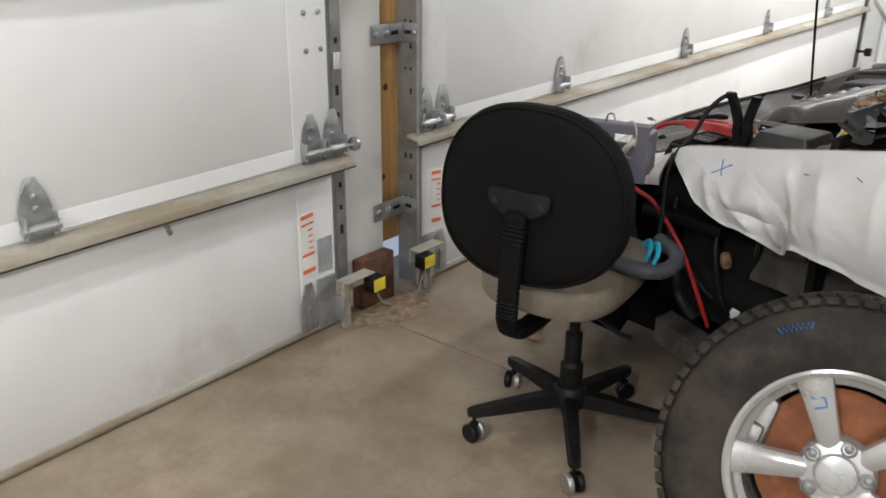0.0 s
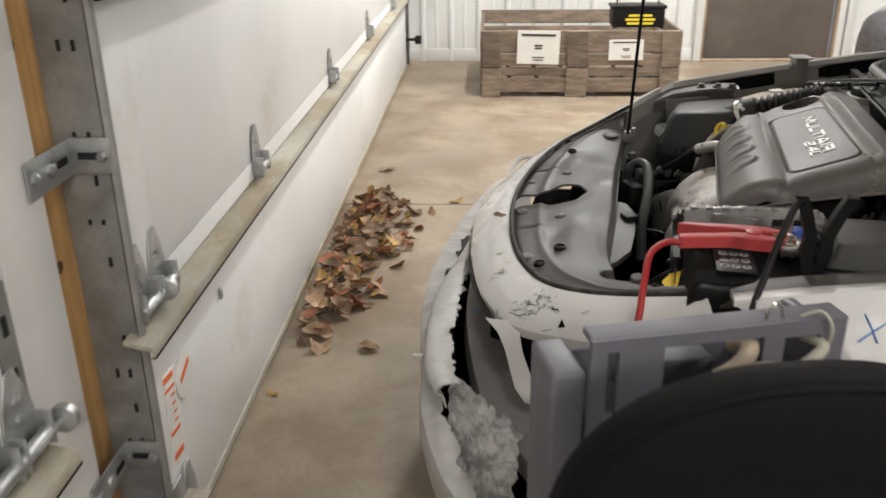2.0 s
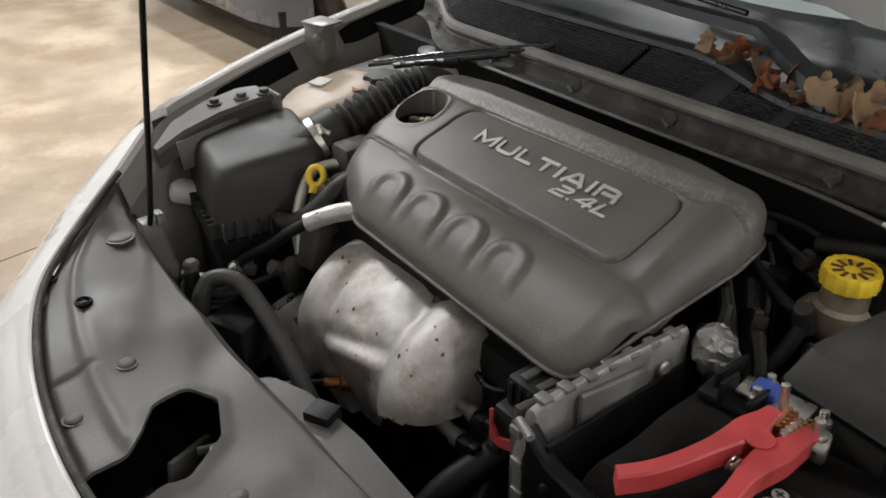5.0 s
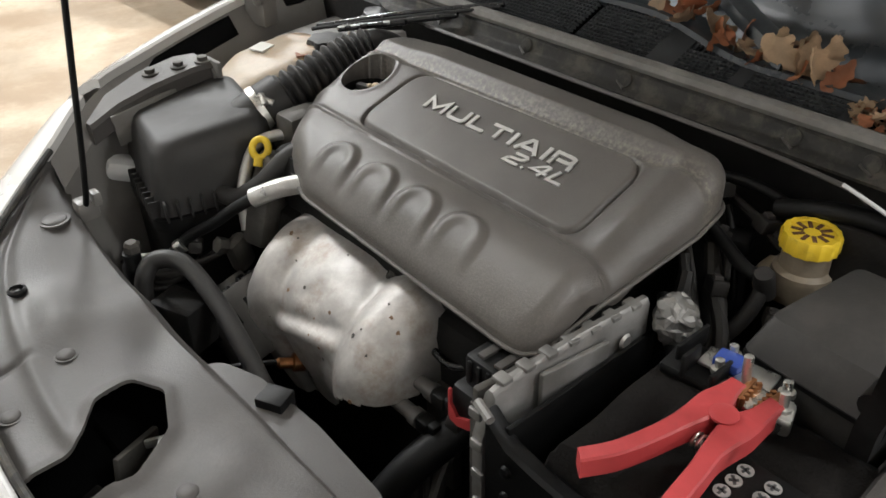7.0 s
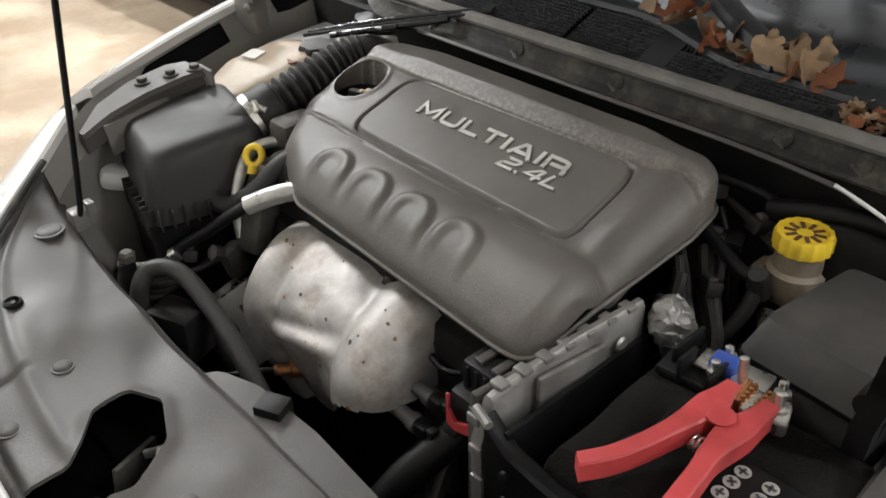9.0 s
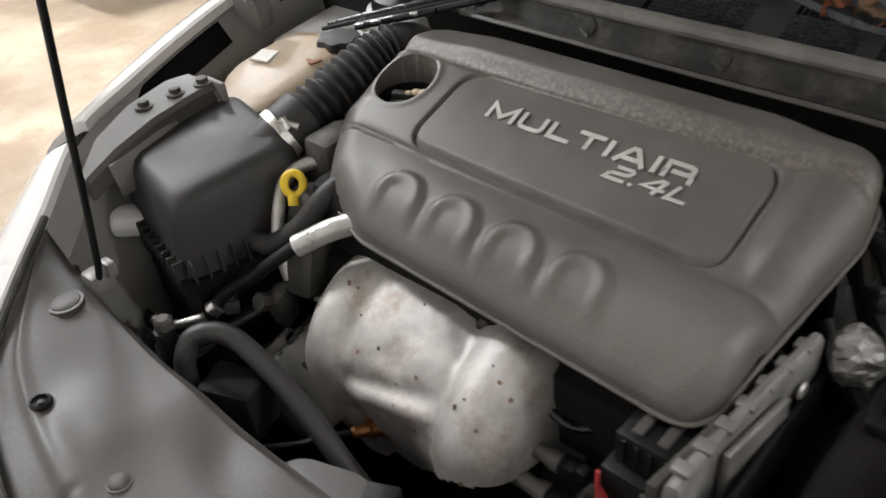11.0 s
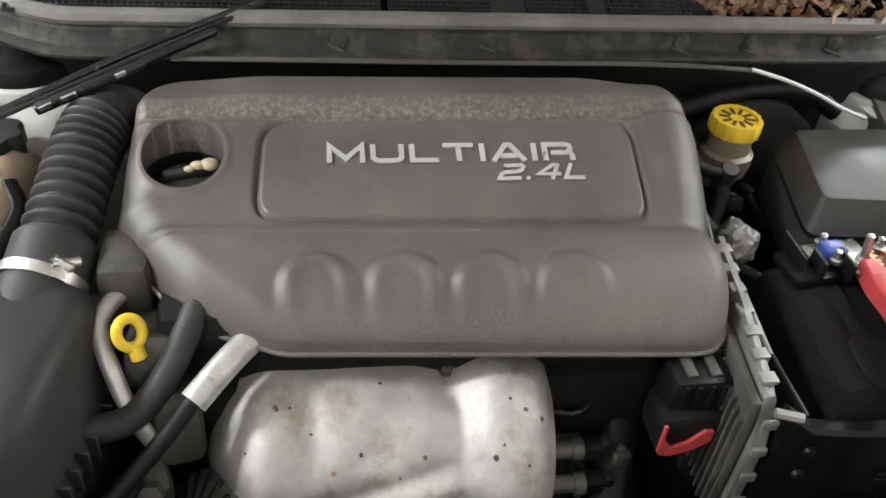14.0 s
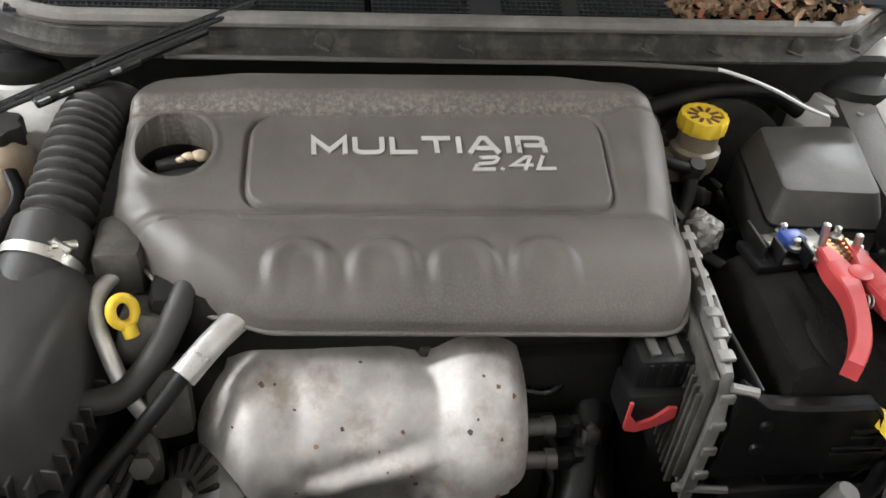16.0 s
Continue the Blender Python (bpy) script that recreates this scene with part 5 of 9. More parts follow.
prof = [(RIM, W2 + 0.004), (RIM - 0.006, W2 + 0.007), (RIM - 0.014, W2 + 0.002), (RIM - 0.018, W2 - 0.02), (RIM - 0.03, W2 - 0.03), (RIM - 0.035, -W2), (RIM - 0.004, -W2)]
lathe(b, prof, 64, None, False)
wheel.data = mesh_of("front_wheel", wheel_xf(b), M["rim"])
SPOKE0 = 100
for k in range(5):
    b = B()
    a0 = SPOKE0 + 72 * k
    rings, shr = [], RIM / 0.219
    for r, w, z, th in ((0.045, 0.046, 0.072, 0.03), (0.085, 0.052, 0.084, 0.026), (0.13, 0.060, 0.092, 0.022), (0.170, 0.068, 0.097, 0.02), (0.197, 0.076, 0.101, 0.018), (0.209, 0.086, 0.101, 0.016)):
        r, w = r * shr, w * shr
        rings.append([(r, -w / 2, z - th), (r, -w / 2 + 0.003, z - 0.004), (r, -w / 2 + 0.012, z), (r, 0, z + 0.002), (r, w / 2 - 0.012, z), (r, w / 2 - 0.003, z - 0.004), (r, w / 2, z - th)])
    loft(b, rings)
    b.transform(Matrix.Rotation(radians(a0), 4, "Z"))
    sp = part("spoke", wheel_xf(b), M["rim"], wheel)
    if k == 0:
        b = B()
        for i in range(3):
            box(b, (0.125 + 0.018 * i, 0.0, 0.0965), (0.003, 0.022, 0.002), 0, (0, 0, 0))
            box(b, (0.134 + 0.018 * i, (-0.011, 0.011, 0.0)[i], 0.0965), (0.018, 0.003, 0.002), 0)
        b.transform(Matrix.Rotation(radians(a0), 4, "Z"))
        part("marker_scribble", wheel_xf(b), M["blue_mark"], sp, "blue marker scribble")
b = B()
lathe(b, [(0.068, 0.02), (0.070, 0.060), (0.062, 0.074), (0.04, 0.078), (0.036, 0.075), (0.034, 0.080), (0.02, 0.083)], 40)
part("hub", wheel_xf(b), M["rim"], wheel)
for k in range(5):
    b = B()
    a = radians(SPOKE0 + 36 + 72 * k)
    lathe(b, [(0.014, 0.072), (0.0145, 0.080), (0.012, 0.082), (0.010, 0.068), (0.008, 0.066), (0.008, 0.078), (0.004, 0.081)], 14, Matrix.Translation((0.053 * math.cos(a), 0.053 * math.sin(a), 0)))
    part("lug_nut", wheel_xf(b), M["track"], wheel)
b = B()
lathe(b, [(0.06, -0.01), (0.150, -0.01), (0.150, 0.012), (0.06, 0.014), (0.06, 0.03)], 48)
part("brake_disc", wheel_xf(b), M["disc"], wheel, "rusty brake disc")
b = B()
box(b, (-0.145, 0.075, 0.0), (0.06, 0.13, 0.08), 0.015, (0, 0, -25))
box(b, (-0.15, 0.06, 0.045), (0.04, 0.05, 0.03), 0.01, (0, 0, -25))
part("caliper", wheel_xf(b), M["cast"], wheel)
b = B()
lathe(b, [(0.03, -0.10), (RIM - 0.04, -0.095), (RIM - 0.04, -0.09), (0.03, -0.09)], 32)
part("dust_shield", wheel_xf(b), M["dark"], wheel)

# ---- engine bay: shell of the car round it ----
CY = 2.83
# block, gearbox, firewall, undertray, radiator and liner have bay shade in their colour
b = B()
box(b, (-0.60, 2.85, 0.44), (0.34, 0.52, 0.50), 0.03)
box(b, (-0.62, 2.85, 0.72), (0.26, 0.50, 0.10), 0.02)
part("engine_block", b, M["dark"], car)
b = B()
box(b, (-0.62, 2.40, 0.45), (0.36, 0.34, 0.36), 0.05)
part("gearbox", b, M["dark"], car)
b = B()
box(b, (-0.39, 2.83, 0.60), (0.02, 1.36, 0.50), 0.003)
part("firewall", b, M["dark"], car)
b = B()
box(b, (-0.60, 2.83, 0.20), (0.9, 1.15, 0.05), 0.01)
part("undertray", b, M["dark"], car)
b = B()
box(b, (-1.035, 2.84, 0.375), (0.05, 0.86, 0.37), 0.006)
part("radiator", b, M["dark"], car, "dusty radiator, darkened for the shade of the bay")
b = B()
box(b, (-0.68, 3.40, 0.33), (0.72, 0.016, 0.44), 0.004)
part("inner_fender", b, M["dark"], car, "inner fender liner, darkened for the shade of the bay")
b = B()   # right apron, from the fender edge down into the bay


def apron_r(u, v):
    x = -0.10 - 0.88 * u
    p = Vector(IN_S[min(I_GAP + 6, int(u * (I_GAP + 6)))])
    prof = [(0.0, -0.012), (-0.035, -0.045), (-0.05, -0.11), (-0.075, -0.16), (-0.09, -0.36)]
    k = min(3, int(v * 4))
    f = v * 4 - k
    dy = prof[k][0] + (prof[k + 1][0] - prof[k][0]) * f
    dz = prof[k][1] + (prof[k + 1][1] - prof[k][1]) * f
    return (p.x, p.y + dy, p.z + dz)


sheet(b, apron_r, 24, 12, 0.003)
part("right_apron", b, M["bay"], car, "dusty grey painted inner fender")
b = B()


def apron_l(u, v):
    x = -0.10 - 0.66 * u
    y0 = 2.14 + 0.06 * u
    return (x, y0 + 0.03 + 0.10 * v, 0.885 - 0.16 * u - 0.02 - 0.40 * v * v - 0.02 * v)


sheet(b, apron_l, 16, 10, 0.003)
part("left_apron", b, M["bay"], car)
# strut towers
for x, y, z in ((-0.374, 3.276, 0.803), (-0.385, 2.183, 0.783)):
    b = B()
    rb = 0.125 if y > 3 else 0.10
    lathe(b, [(rb, -0.30 if y > 3 else -0.10), (rb * 0.95, -0.05), (0.105 if y > 3 else 0.095, -0.015), (0.082, 0.0), (0.070, 0.004), (0.066, 0.018), (0.045, 0.022)], 40, Matrix.Translation((x, y, z)))
    tw = part("strut_tower", b, M["tower"], car, "white-grey painted strut tower")
    b = B()
    lathe(b, [(0.058, 0.012), (0.058, 0.024), (0.054, 0.036), (0.03, 0.045), (0.01, 0.047)], 32, Matrix.Translation((x, y, z)))
    part("strut_cap", b, M["black"], tw, "round black rubber cap")
    for k in range(3):
        a = radians(40 + 120 * k)
        b = B()
        lathe(b, [(0.009, 0), (0.009, 0.008), (0.005, 0.008), (0.005, 0.018)], 8, Matrix.Translation((x + 0.078 * math.cos(a), y + 0.078 * math.sin(a), z + 0.002)))
        part("strut_bolt", b, M["steel"], tw)
# gusset between tower and fender, with the bracket standing on it
b = B()
prism(b, rounded([(-0.56, 3.40), (-0.50, 3.30), (-0.30, 3.32), (-0.24, 3.45)], 0.02), 0.79, 0.80)
part("tower_gusset", b, M["bay"], car)
b = B()
box(b, (-0.535, 3.45, 0.845), (0.035, 0.05, 0.07), 0.006, (0, 0, 12))
box(b, (-0.535, 3.44, 0.882), (0.05, 0.06, 0.006), 0.002, (0, 0, 12))
lathe(b, [(0.009, 0), (0.009, 0.006), (0.004, 0.01)], 8, axis_to((-0.552, 3.425, 0.86), (-1, -0.3, 0)))
part("fender_bracket", b, M["bay"], car)
# shade under the far fender edge, as black strips either side of the bracket
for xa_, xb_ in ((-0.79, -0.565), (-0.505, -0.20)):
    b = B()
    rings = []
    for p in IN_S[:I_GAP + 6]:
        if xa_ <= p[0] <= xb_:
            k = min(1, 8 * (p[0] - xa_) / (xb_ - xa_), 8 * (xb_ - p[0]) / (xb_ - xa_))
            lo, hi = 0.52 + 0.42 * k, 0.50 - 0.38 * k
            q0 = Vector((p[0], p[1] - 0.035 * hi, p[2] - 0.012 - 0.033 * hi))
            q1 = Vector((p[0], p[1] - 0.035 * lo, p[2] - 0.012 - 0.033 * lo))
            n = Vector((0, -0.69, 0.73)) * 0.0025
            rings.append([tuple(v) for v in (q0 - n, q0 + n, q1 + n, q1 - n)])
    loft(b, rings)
    part("fender_gap", b, M["deep_shade"], car)
# black headlamp bracket with its bolts along the right fender
b = B()
loft(b, [[(x, y - w, z - 0.03), (x, y - w, z - 0.006), (x, y - w + 0.006, z), (x, y + w - 0.004, z), (x, y + w, z - 0.006), (x, y + w, z - 0.03)] for x, y, z, w in ((-0.91, 3.335, 0.772, 0.012), (-0.865, 3.345, 0.795, 0.028), (-0.80, 3.362, 0.806, 0.036), (-0.735, 3.362, 0.815, 0.038), (-0.705, 3.355, 0.816, 0.034))])
hb_ = part("headlamp_bracket", b, M["panel"], car, "dusty black headlamp bracket with bolts")
for x, y, zb in ((-0.789, 3.368, 0.807), (-0.748, 3.352, 0.8125), (-0.712, 3.340, 0.815)):
    b = B()
    lathe(b, [(0.013, 0), (0.013, 0.003), (0.008, 0.004), (0.008, 0.010), (0.005, 0.011)], 12, Matrix.Translation((x, y, zb)))
    part("bolt", b, M["casting"], hb_)
b = B()
box(b, (-0.700, 3.330, 0.795), (0.008, 0.045, 0.05), 0.004)
lathe(b, [(0.013, 0), (0.013, 0.004), (0.009, 0.004), (0.009, 0.0)], 16, axis_to((-0.705, 3.327, 0.797), (-1, 0, 0)))
part("bracket_eye", b, M["bay"], hb_)
b = B()
box(b, (-0.80, 3.325, 0.765), (0.16, 0.006, 0.05), 0.002, (0, -6, 6))
part("bracket_web", b, M["bay"], hb_)
b = B()
box(b, (-0.875, 3.33, 0.69), (0.06, 0.05, 0.035), 0.014, (0, 20, -20))
part("washer_neck", b, M["white_plastic"], car)
b = B()
prism(b, rounded([(-0.995, 3.36), (-0.90, 3.42), (-0.84, 3.40), (-0.87, 3.33), (-0.96, 3.29)], 0.015), 0.655, 0.663, None, 0.002)
lathe(b, [(0.016, 0), (0.016, 0.003), (0.009, 0.004), (0.009, 0.012), (0.005, 0.014)], 14, Matrix.Translation((-0.92, 3.39, 0.663)))
part("support_plate", b, M["bay"], car)

# ---- cowl, seal and grille ----
YS = [3.42, 3.36, 3.28, 3.2, 3.0, 2.8, 2.6, 2.4, 2.25, 2.17, 2.10]


def back_of(y):
    return 0.10 * smoothstep(3.20, 3.42, y) + 0.10 * smoothstep(2.26, 2.10, y)


def cowl_strip(prof, name, material, label="", y0=3.42, y1=2.10, n=60):
    b = B()
    rings = []
    for i in range(n + 1):
        y = y0 + (y1 - y0) * i / n
        rings.append([(x + back_of(y), y, z + 0.02 * back_of(y)) for x, z in prof])
    loft(b, rings)
    return part(name, b, material, car, label)


cowl_strip([(-0.436, 0.862), (-0.437, 0.866), (-0.430, 0.869), (-0.422, 0.870), (-0.418, 0.874), (-0.4155, 0.887), (-0.411, 0.890), (-0.404, 0.885), (-0.396, 0.885), (-0.396, 0.866), (-0.41, 0.860)], "cowl_flange", M["seal"], "dirty grey cowl flange with clips")
cowl_strip([(-0.413, 0.891), (-0.4155, 0.897), (-0.413, 0.904), (-0.405, 0.9075), (-0.397, 0.905), (-0.393, 0.898), (-0.396, 0.890)], "cowl_seal", M["seal_top"], "grey rubber hood seal")
b = B()
tube(b, [(-0.452, 3.10, 0.872), (-0.455, 3.0, 0.873), (-0.455, 2.77, 0.871), (-0.455, 2.56, 0.870), (-0.455, 2.432, 0.863), (-0.455, 2.40, 0.854)], 0.003, 8, flat=0.5)
part("cowl_lip", b, M["panel"], car)
for y in (3.3, 3.1, 2.92, 2.745, 2.51, 2.42, 2.31, 2.22):
    b = B()
    lathe(b, [(0.011, 0), (0.010, 0.003), (0.004, 0.0045)], 16, axis_to((-0.4175 + back_of(y), y, 0.8785 + 0.02 * back_of(y)), (-0.9, 0, 0.3)))
    part("cowl_clip", b, M["seal"], car)
    b = B()
    tube(b, [(-0.4195 + back_of(y), y + 0.012, 0.874), (-0.4235 + back_of(y), y + 0.004, 0.8715), (-0.430 + back_of(y), y - 0.006, 0.870)], 0.0018, 6)
    part("clip_spring", b, M["panel"], car)
# grille of small bars over the cowl tray


def lip_x(y):
    """Front lip of the trough before the glass."""
    return -0.315 - 0.04 * smoothstep(2.80, 2.60, y)


def tray_z(x):
    return 0.896 + (x + 0.395) * 0.42


# tray under the bars, black for the shade seen between them
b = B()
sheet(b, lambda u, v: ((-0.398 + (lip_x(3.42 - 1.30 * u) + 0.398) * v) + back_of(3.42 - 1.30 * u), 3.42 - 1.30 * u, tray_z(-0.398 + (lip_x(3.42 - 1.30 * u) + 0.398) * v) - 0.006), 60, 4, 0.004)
part("cowl_tray", b, M["deep_shade"], car)
bars = B()
MESH = ((3.28, 2.87), (2.86, 2.74), (2.70, 2.62), (2.60, 2.48))
for i in range(12):
    x = -0.392 + 0.0062 * i
    for ya, yb in MESH:
        n_ = max(1, int((ya - yb) / 0.05))
        for k in range(n_):
            y0, y1 = ya + (yb - ya) * k / n_, ya + (yb - ya) * (k + 1) / n_
            if x < lip_x((y0 + y1) / 2) - 0.004:
                box(bars, (x, (y0 + y1) / 2, tray_z(x) + 0.0005), (0.0024, abs(y0 - y1), 0.005))
for ya, yb in MESH:
    for k in range(int((ya - yb) / 0.0068)):
        y = ya - 0.0068 * k
        xl = lip_x(y)
        box(bars, ((xl - 0.396) / 2, y, tray_z((xl - 0.396) / 2)), (xl + 0.396, 0.0021, 0.004), 0, (0, -22.8, 0))
tagged(part("cowl_grille", bars, M["cowl"], car, "fine black plastic cowl grille"), kind="stuff")
for ya, yb in ((3.42, 3.28), (2.742, 2.70), (2.622, 2.60), (2.48, 2.12)):
    b = B()
    sheet(b, lambda u, v: (-0.396 + back_of(ya + (yb - ya) * u) + (lip_x(ya + (yb - ya) * u) + 0.396) * v, ya + (yb - ya) * u, tray_z(-0.396 + (lip_x(ya + (yb - ya) * u) + 0.396) * v) + 0.002 - (0.02 * smoothstep(2.48, 2.42, ya + (yb - ya) * u) if ya < 2.5 else 0)), 10, 6, 0.004)
    part("cowl_cover", b, M["cowl"], car)
# trough in front of the glass where leaves gather
b = B()
rings = []
for i in range(61):
    y = 3.46 - 1.36 * i / 60
    x0 = lip_x(y)
    z0 = tray_z(x0)
    rings.append([(x0 - 0.004, y, z0 + 0.001), (x0 - 0.002, y, z0 + 0.008), (x0 + 0.006, y, z0 + 0.009), (x0 + 0.012, y, z0 - 0.004), (x0 + 0.03, y, z0 - 0.016), (x0 + 0.10, y, z0 - 0.006), (-0.17, y, 0.958), (-0.12, y, 0.975), (-0.12, y, 0.968), (-0.17, y, 0.950), (x0 + 0.03, y, z0 - 0.024), (x0, y, z0 - 0.006)])
loft(b, rings)
part("cowl_trough", b, M["cowl_blue"], car, "blue-black plastic trough below the glass")
b = B()
rings = []
for i in range(21):
    y = 2.13 + 1.40 * i / 20
    bow = 0.10 * ((y - CY) / 0.7) ** 2
    rings.append([(-0.14 + bow + 0.62 * t, y, 0.968 + 0.347 * t) for t in (0, 0.5, 1.0)] + [(-0.14 + bow + 0.62 * t + 0.003, y, 0.963 + 0.347 * t) for t in (1.0, 0.5, 0)])
loft(b, rings)
ws = part("windshield", b, M["glass"], car, "dusty greenish windshield, reflected light put into its pale colour")
b = B()
box(b, (0.35, CY, 0.85), (0.75, 1.3, 0.10), 0.05, (0, -4, 0))
box(b, (0.75, CY, 0.62), (0.9, 1.35, 0.5), 0.05)
part("dashboard", b, M["interior"], car)
# wiper arm and blade at rest
b = B()
WP = [(-0.20, 3.20, 0.975, 0.009), (-0.215, 3.05, 0.968, 0.013), (-0.222, 2.88, 0.962, 0.015), (-0.226, 2.75, 0.962, 0.017), (-0.262, 2.705, 0.962, 0.018), (-0.30, 2.655, 0.955, 0.018), (-0.322, 2.61, 0.945, 0.018), (-0.335, 2.57, 0.925, 0.020)]
rings = []
for k, (x, y, z, w) in enumerate(WP):
    d = (Vector(WP[min(k + 1, len(WP) - 1)][:3]) - Vector(WP[max(k - 1, 0)][:3])).normalized()
    sd = d.cross(Vector((0, 0, 1))).normalized()
    c = Vector((x, y, z))
    rings.append([c - sd * w - Vector((0, 0, 0.008)), c - sd * w * 0.8 + Vector((0, 0, 0.006)), c + Vector((0, 0, 0.010)), c + sd * w * 0.8 + Vector((0, 0, 0.006)), c + sd * w - Vector((0, 0, 0.008))])
loft(b, [[tuple(p) for p in r] for r in rings])
wa_ = part("wiper_arm", b, M["cowl_blue"], car, "curved blue-black wiper arm")
b = B()
tube(b, [(-0.185, 3.30, 0.985), (-0.205, 3.0, 0.984), (-0.225, 2.78, 0.978)], 0.0045, 8, 6)
part("wiper_rail", b, M["black_gloss"], wa_)
b = B()
tube(b, [(-0.085, 2.99, 1.015), (-0.09, 2.8, 1.014), (-0.085, 2.6, 1.015), (-0.075, 2.40, 1.018), (-0.05, 2.22, 1.025)], 0.008, 8, 6)
wr_ = part("wiper_rubber", b, M["black"], car)
b = B()
tube(b, [(-0.10, 2.96, 1.03), (-0.105, 2.80, 1.038), (-0.10, 2.6, 1.04), (-0.09, 2.42, 1.036)], 0.006, 8, 6)
part("wiper_frame", b, M["black_gloss"], wr_)
for yk in (2.93, 2.84, 2.72, 2.62, 2.52, 2.43):
    b = B()
    box(b, (-0.098, yk, 1.026), (0.014, 0.022, 0.02), 0.003)
    part("wiper_link", b, M["black"], wr_)

# ---- prop rod, raised hood ----
b = B()
tube(b, [(-0.982, 3.236, 0.69), (-0.975, 3.225, 0.705), (-0.972, 3.205, 0.76), (-0.965, 3.15, 0.95), (-0.955, 3.08, 1.20), (-0.945, 2.99, 1.50), (-0.945, 2.96, 1.60)], 0.0042, 10, 5)
part("prop_rod", b, M["black"], car, "thin black steel prop rod")
b = B()
box(b, (-0.972, 3.235, 0.697), (0.03, 0.03, 0.03), 0.006)
box(b, (-0.96, 3.222, 0.715), (0.012, 0.02, 0.02), 0.003)
part("rod_pivot", b, M["bay"], car)
HINGE, HANG = Vector((-0.20, CY, 0.965)), radians(44)


def hood_pt(u, v, off):
    """u across, v from the hinge to the front edge."""
    s = (u - 0.5) * 2
    half = 0.70 - 0.16 * max(0, v - 0.55) ** 1.6 * 2.2
    ln = 1.0 * v - 0.10 * v * s * s
    crown = 0.05 * (1 - s * s) + 0.03 * math.sin(math.pi * v)
    return (HINGE.x - ln * math.cos(HANG) - (crown + off) * math.sin(HANG) * -1 * 0.8, CY + s * half, HINGE.z + ln * math.sin(HANG) + (crown + off) * math.cos(HANG))


b = B()
sheet(b, lambda u, v: hood_pt(u, v, 0.0), 24, 20, 0.004)
hood = part("hood", b, M["paint"], car, "raised white hood")
# unseen underside of the hood, serving as a reflector over the engine
b = B()
sheet(b, lambda u, v: hood_pt(0.04 + 0.92 * u, 0.04 + 0.92 * v, -0.03 - 0.008 * math.cos(u * 40) * math.cos(v * 30)), 40, 30, 0.006)
part("hood_frame", b, M["hood_bounce_white"], hood, "unseen inner frame of the hood, white to bounce light down")
for y in (2.18, 3.48):
    b = B()
    tube(b, [(-0.16, y, 0.89), (-0.20, y, 0.95), (-0.25, y, 1.01), (-0.33, y, 1.08)], 0.011, 8, 4, flat=0.5)
    part("hood_hinge", b, M["paint"], hood)

# ---- heat shield over the exhaust manifold ----
SHIELD = [Vector((x, 0, z)) for x, z in spline_xz([(-0.690, 0.702), (-0.740, 0.696), (-0.785, 0.681), (-0.822, 0.656), (-0.848, 0.622), (-0.858, 0.585), (-0.852, 0.545), (-0.838, 0.50), (-0.822, 0.455)])]
SHIELD_AXIS = Vector((-0.715, 0, 0.585))
Y_LEFT, Y_RIGHT = 2.712, 3.068


def shield_pt(u, v):
    """A pressed hood over the manifold: u from the right end to the left, v from under the cover down to the spout."""
    y = Y_RIGHT + (Y_LEFT - Y_RIGHT) * (0.5 - 0.5 * math.cos(math.pi * u))
    p = along(SHIELD, v)
    t = (along(SHIELD, min(1, v + 0.02)) - along(SHIELD, max(0, v - 0.02))).normalized()
    n = Vector((t.z, 0, -t.x))
    upper = 1 - smoothstep(0.62, 0.80, v)
    d = 0.016 * math.exp(-((y - 2.772) / 0.036) ** 2) * smoothstep(0.08, 0.22, v) * upper          # lobe over the last runner
    d += 0.007 * math.exp(-((y - 3.005) / 0.030) ** 2) * smoothstep(0.1, 0.3, v)
    d -= 0.006 * math.exp(-((y - 2.958 + 0.03 * (v - 0.4)) / 0.015) ** 2) * smoothstep(0.18, 0.32, v)
    d -= 0.012 * math.exp(-((y - 2.826) / 0.022) ** 2) * smoothstep(0.02, 0.08, v) * (1 - smoothstep(0.16, 0.36, v))
    d -= 0.005 * math.exp(-((y - 2.815) / 0.012) ** 2) * smoothstep(0.2, 0.3, v) * upper
    # a slanting fold with a flat panel pressed in below it
    fold = 0.606 + (2.94 - y) * 0.22
    k = smoothstep(2.972, 2.935, y) * smoothstep(2.79, 2.86, y)
    d -= 0.006 * math.exp(-((p.z - fold - 0.010) / 0.012) ** 2) * k
    d += 0.003 * math.exp(-((p.z - fold + 0.006) / 0.008) ** 2) * k
    d -= 0.009 * smoothstep(fold - 0.006, fold - 0.035, p.z) * k
    d += 0.0016 * noise.noise((p.x * 22, y * 22, p.z * 22)) + 0.0007 * noise.noise((p.x * 70, y * 70, p.z * 70))
    rr = math.hypot(y - 2.892, (v - 0.40) * 0.36)       # dished round the stamped mark
    d -= 0.0016 * math.exp(-(rr / 0.018) ** 4)
    q = p + n * d
    e = 1.0
    if y > 2.998:
        e = math.sqrt(max(0, 1 - ((y - 2.998) / 0.0681) ** 2))
    elif y < 2.752:
        e = max(0, 1 - ((2.752 - y) / 0.0402) ** 3) ** 0.4
    q = SHIELD_AXIS + (q - SHIELD_AXIS) * (0.10 + 0.90 * e)
    return Vector((q.x, y - 0.05 * smoothstep(0.6, 1.0, v) * smoothstep(2.90, 3.0, y), q.z))


def shield_foot(y):
    """Lower edge of the shield: it climbs towards the battery side."""
    return 0.47 + 0.125 * smoothstep(2.90, 2.76, y) + 0.04 * smoothstep(2.96, 3.04, y)


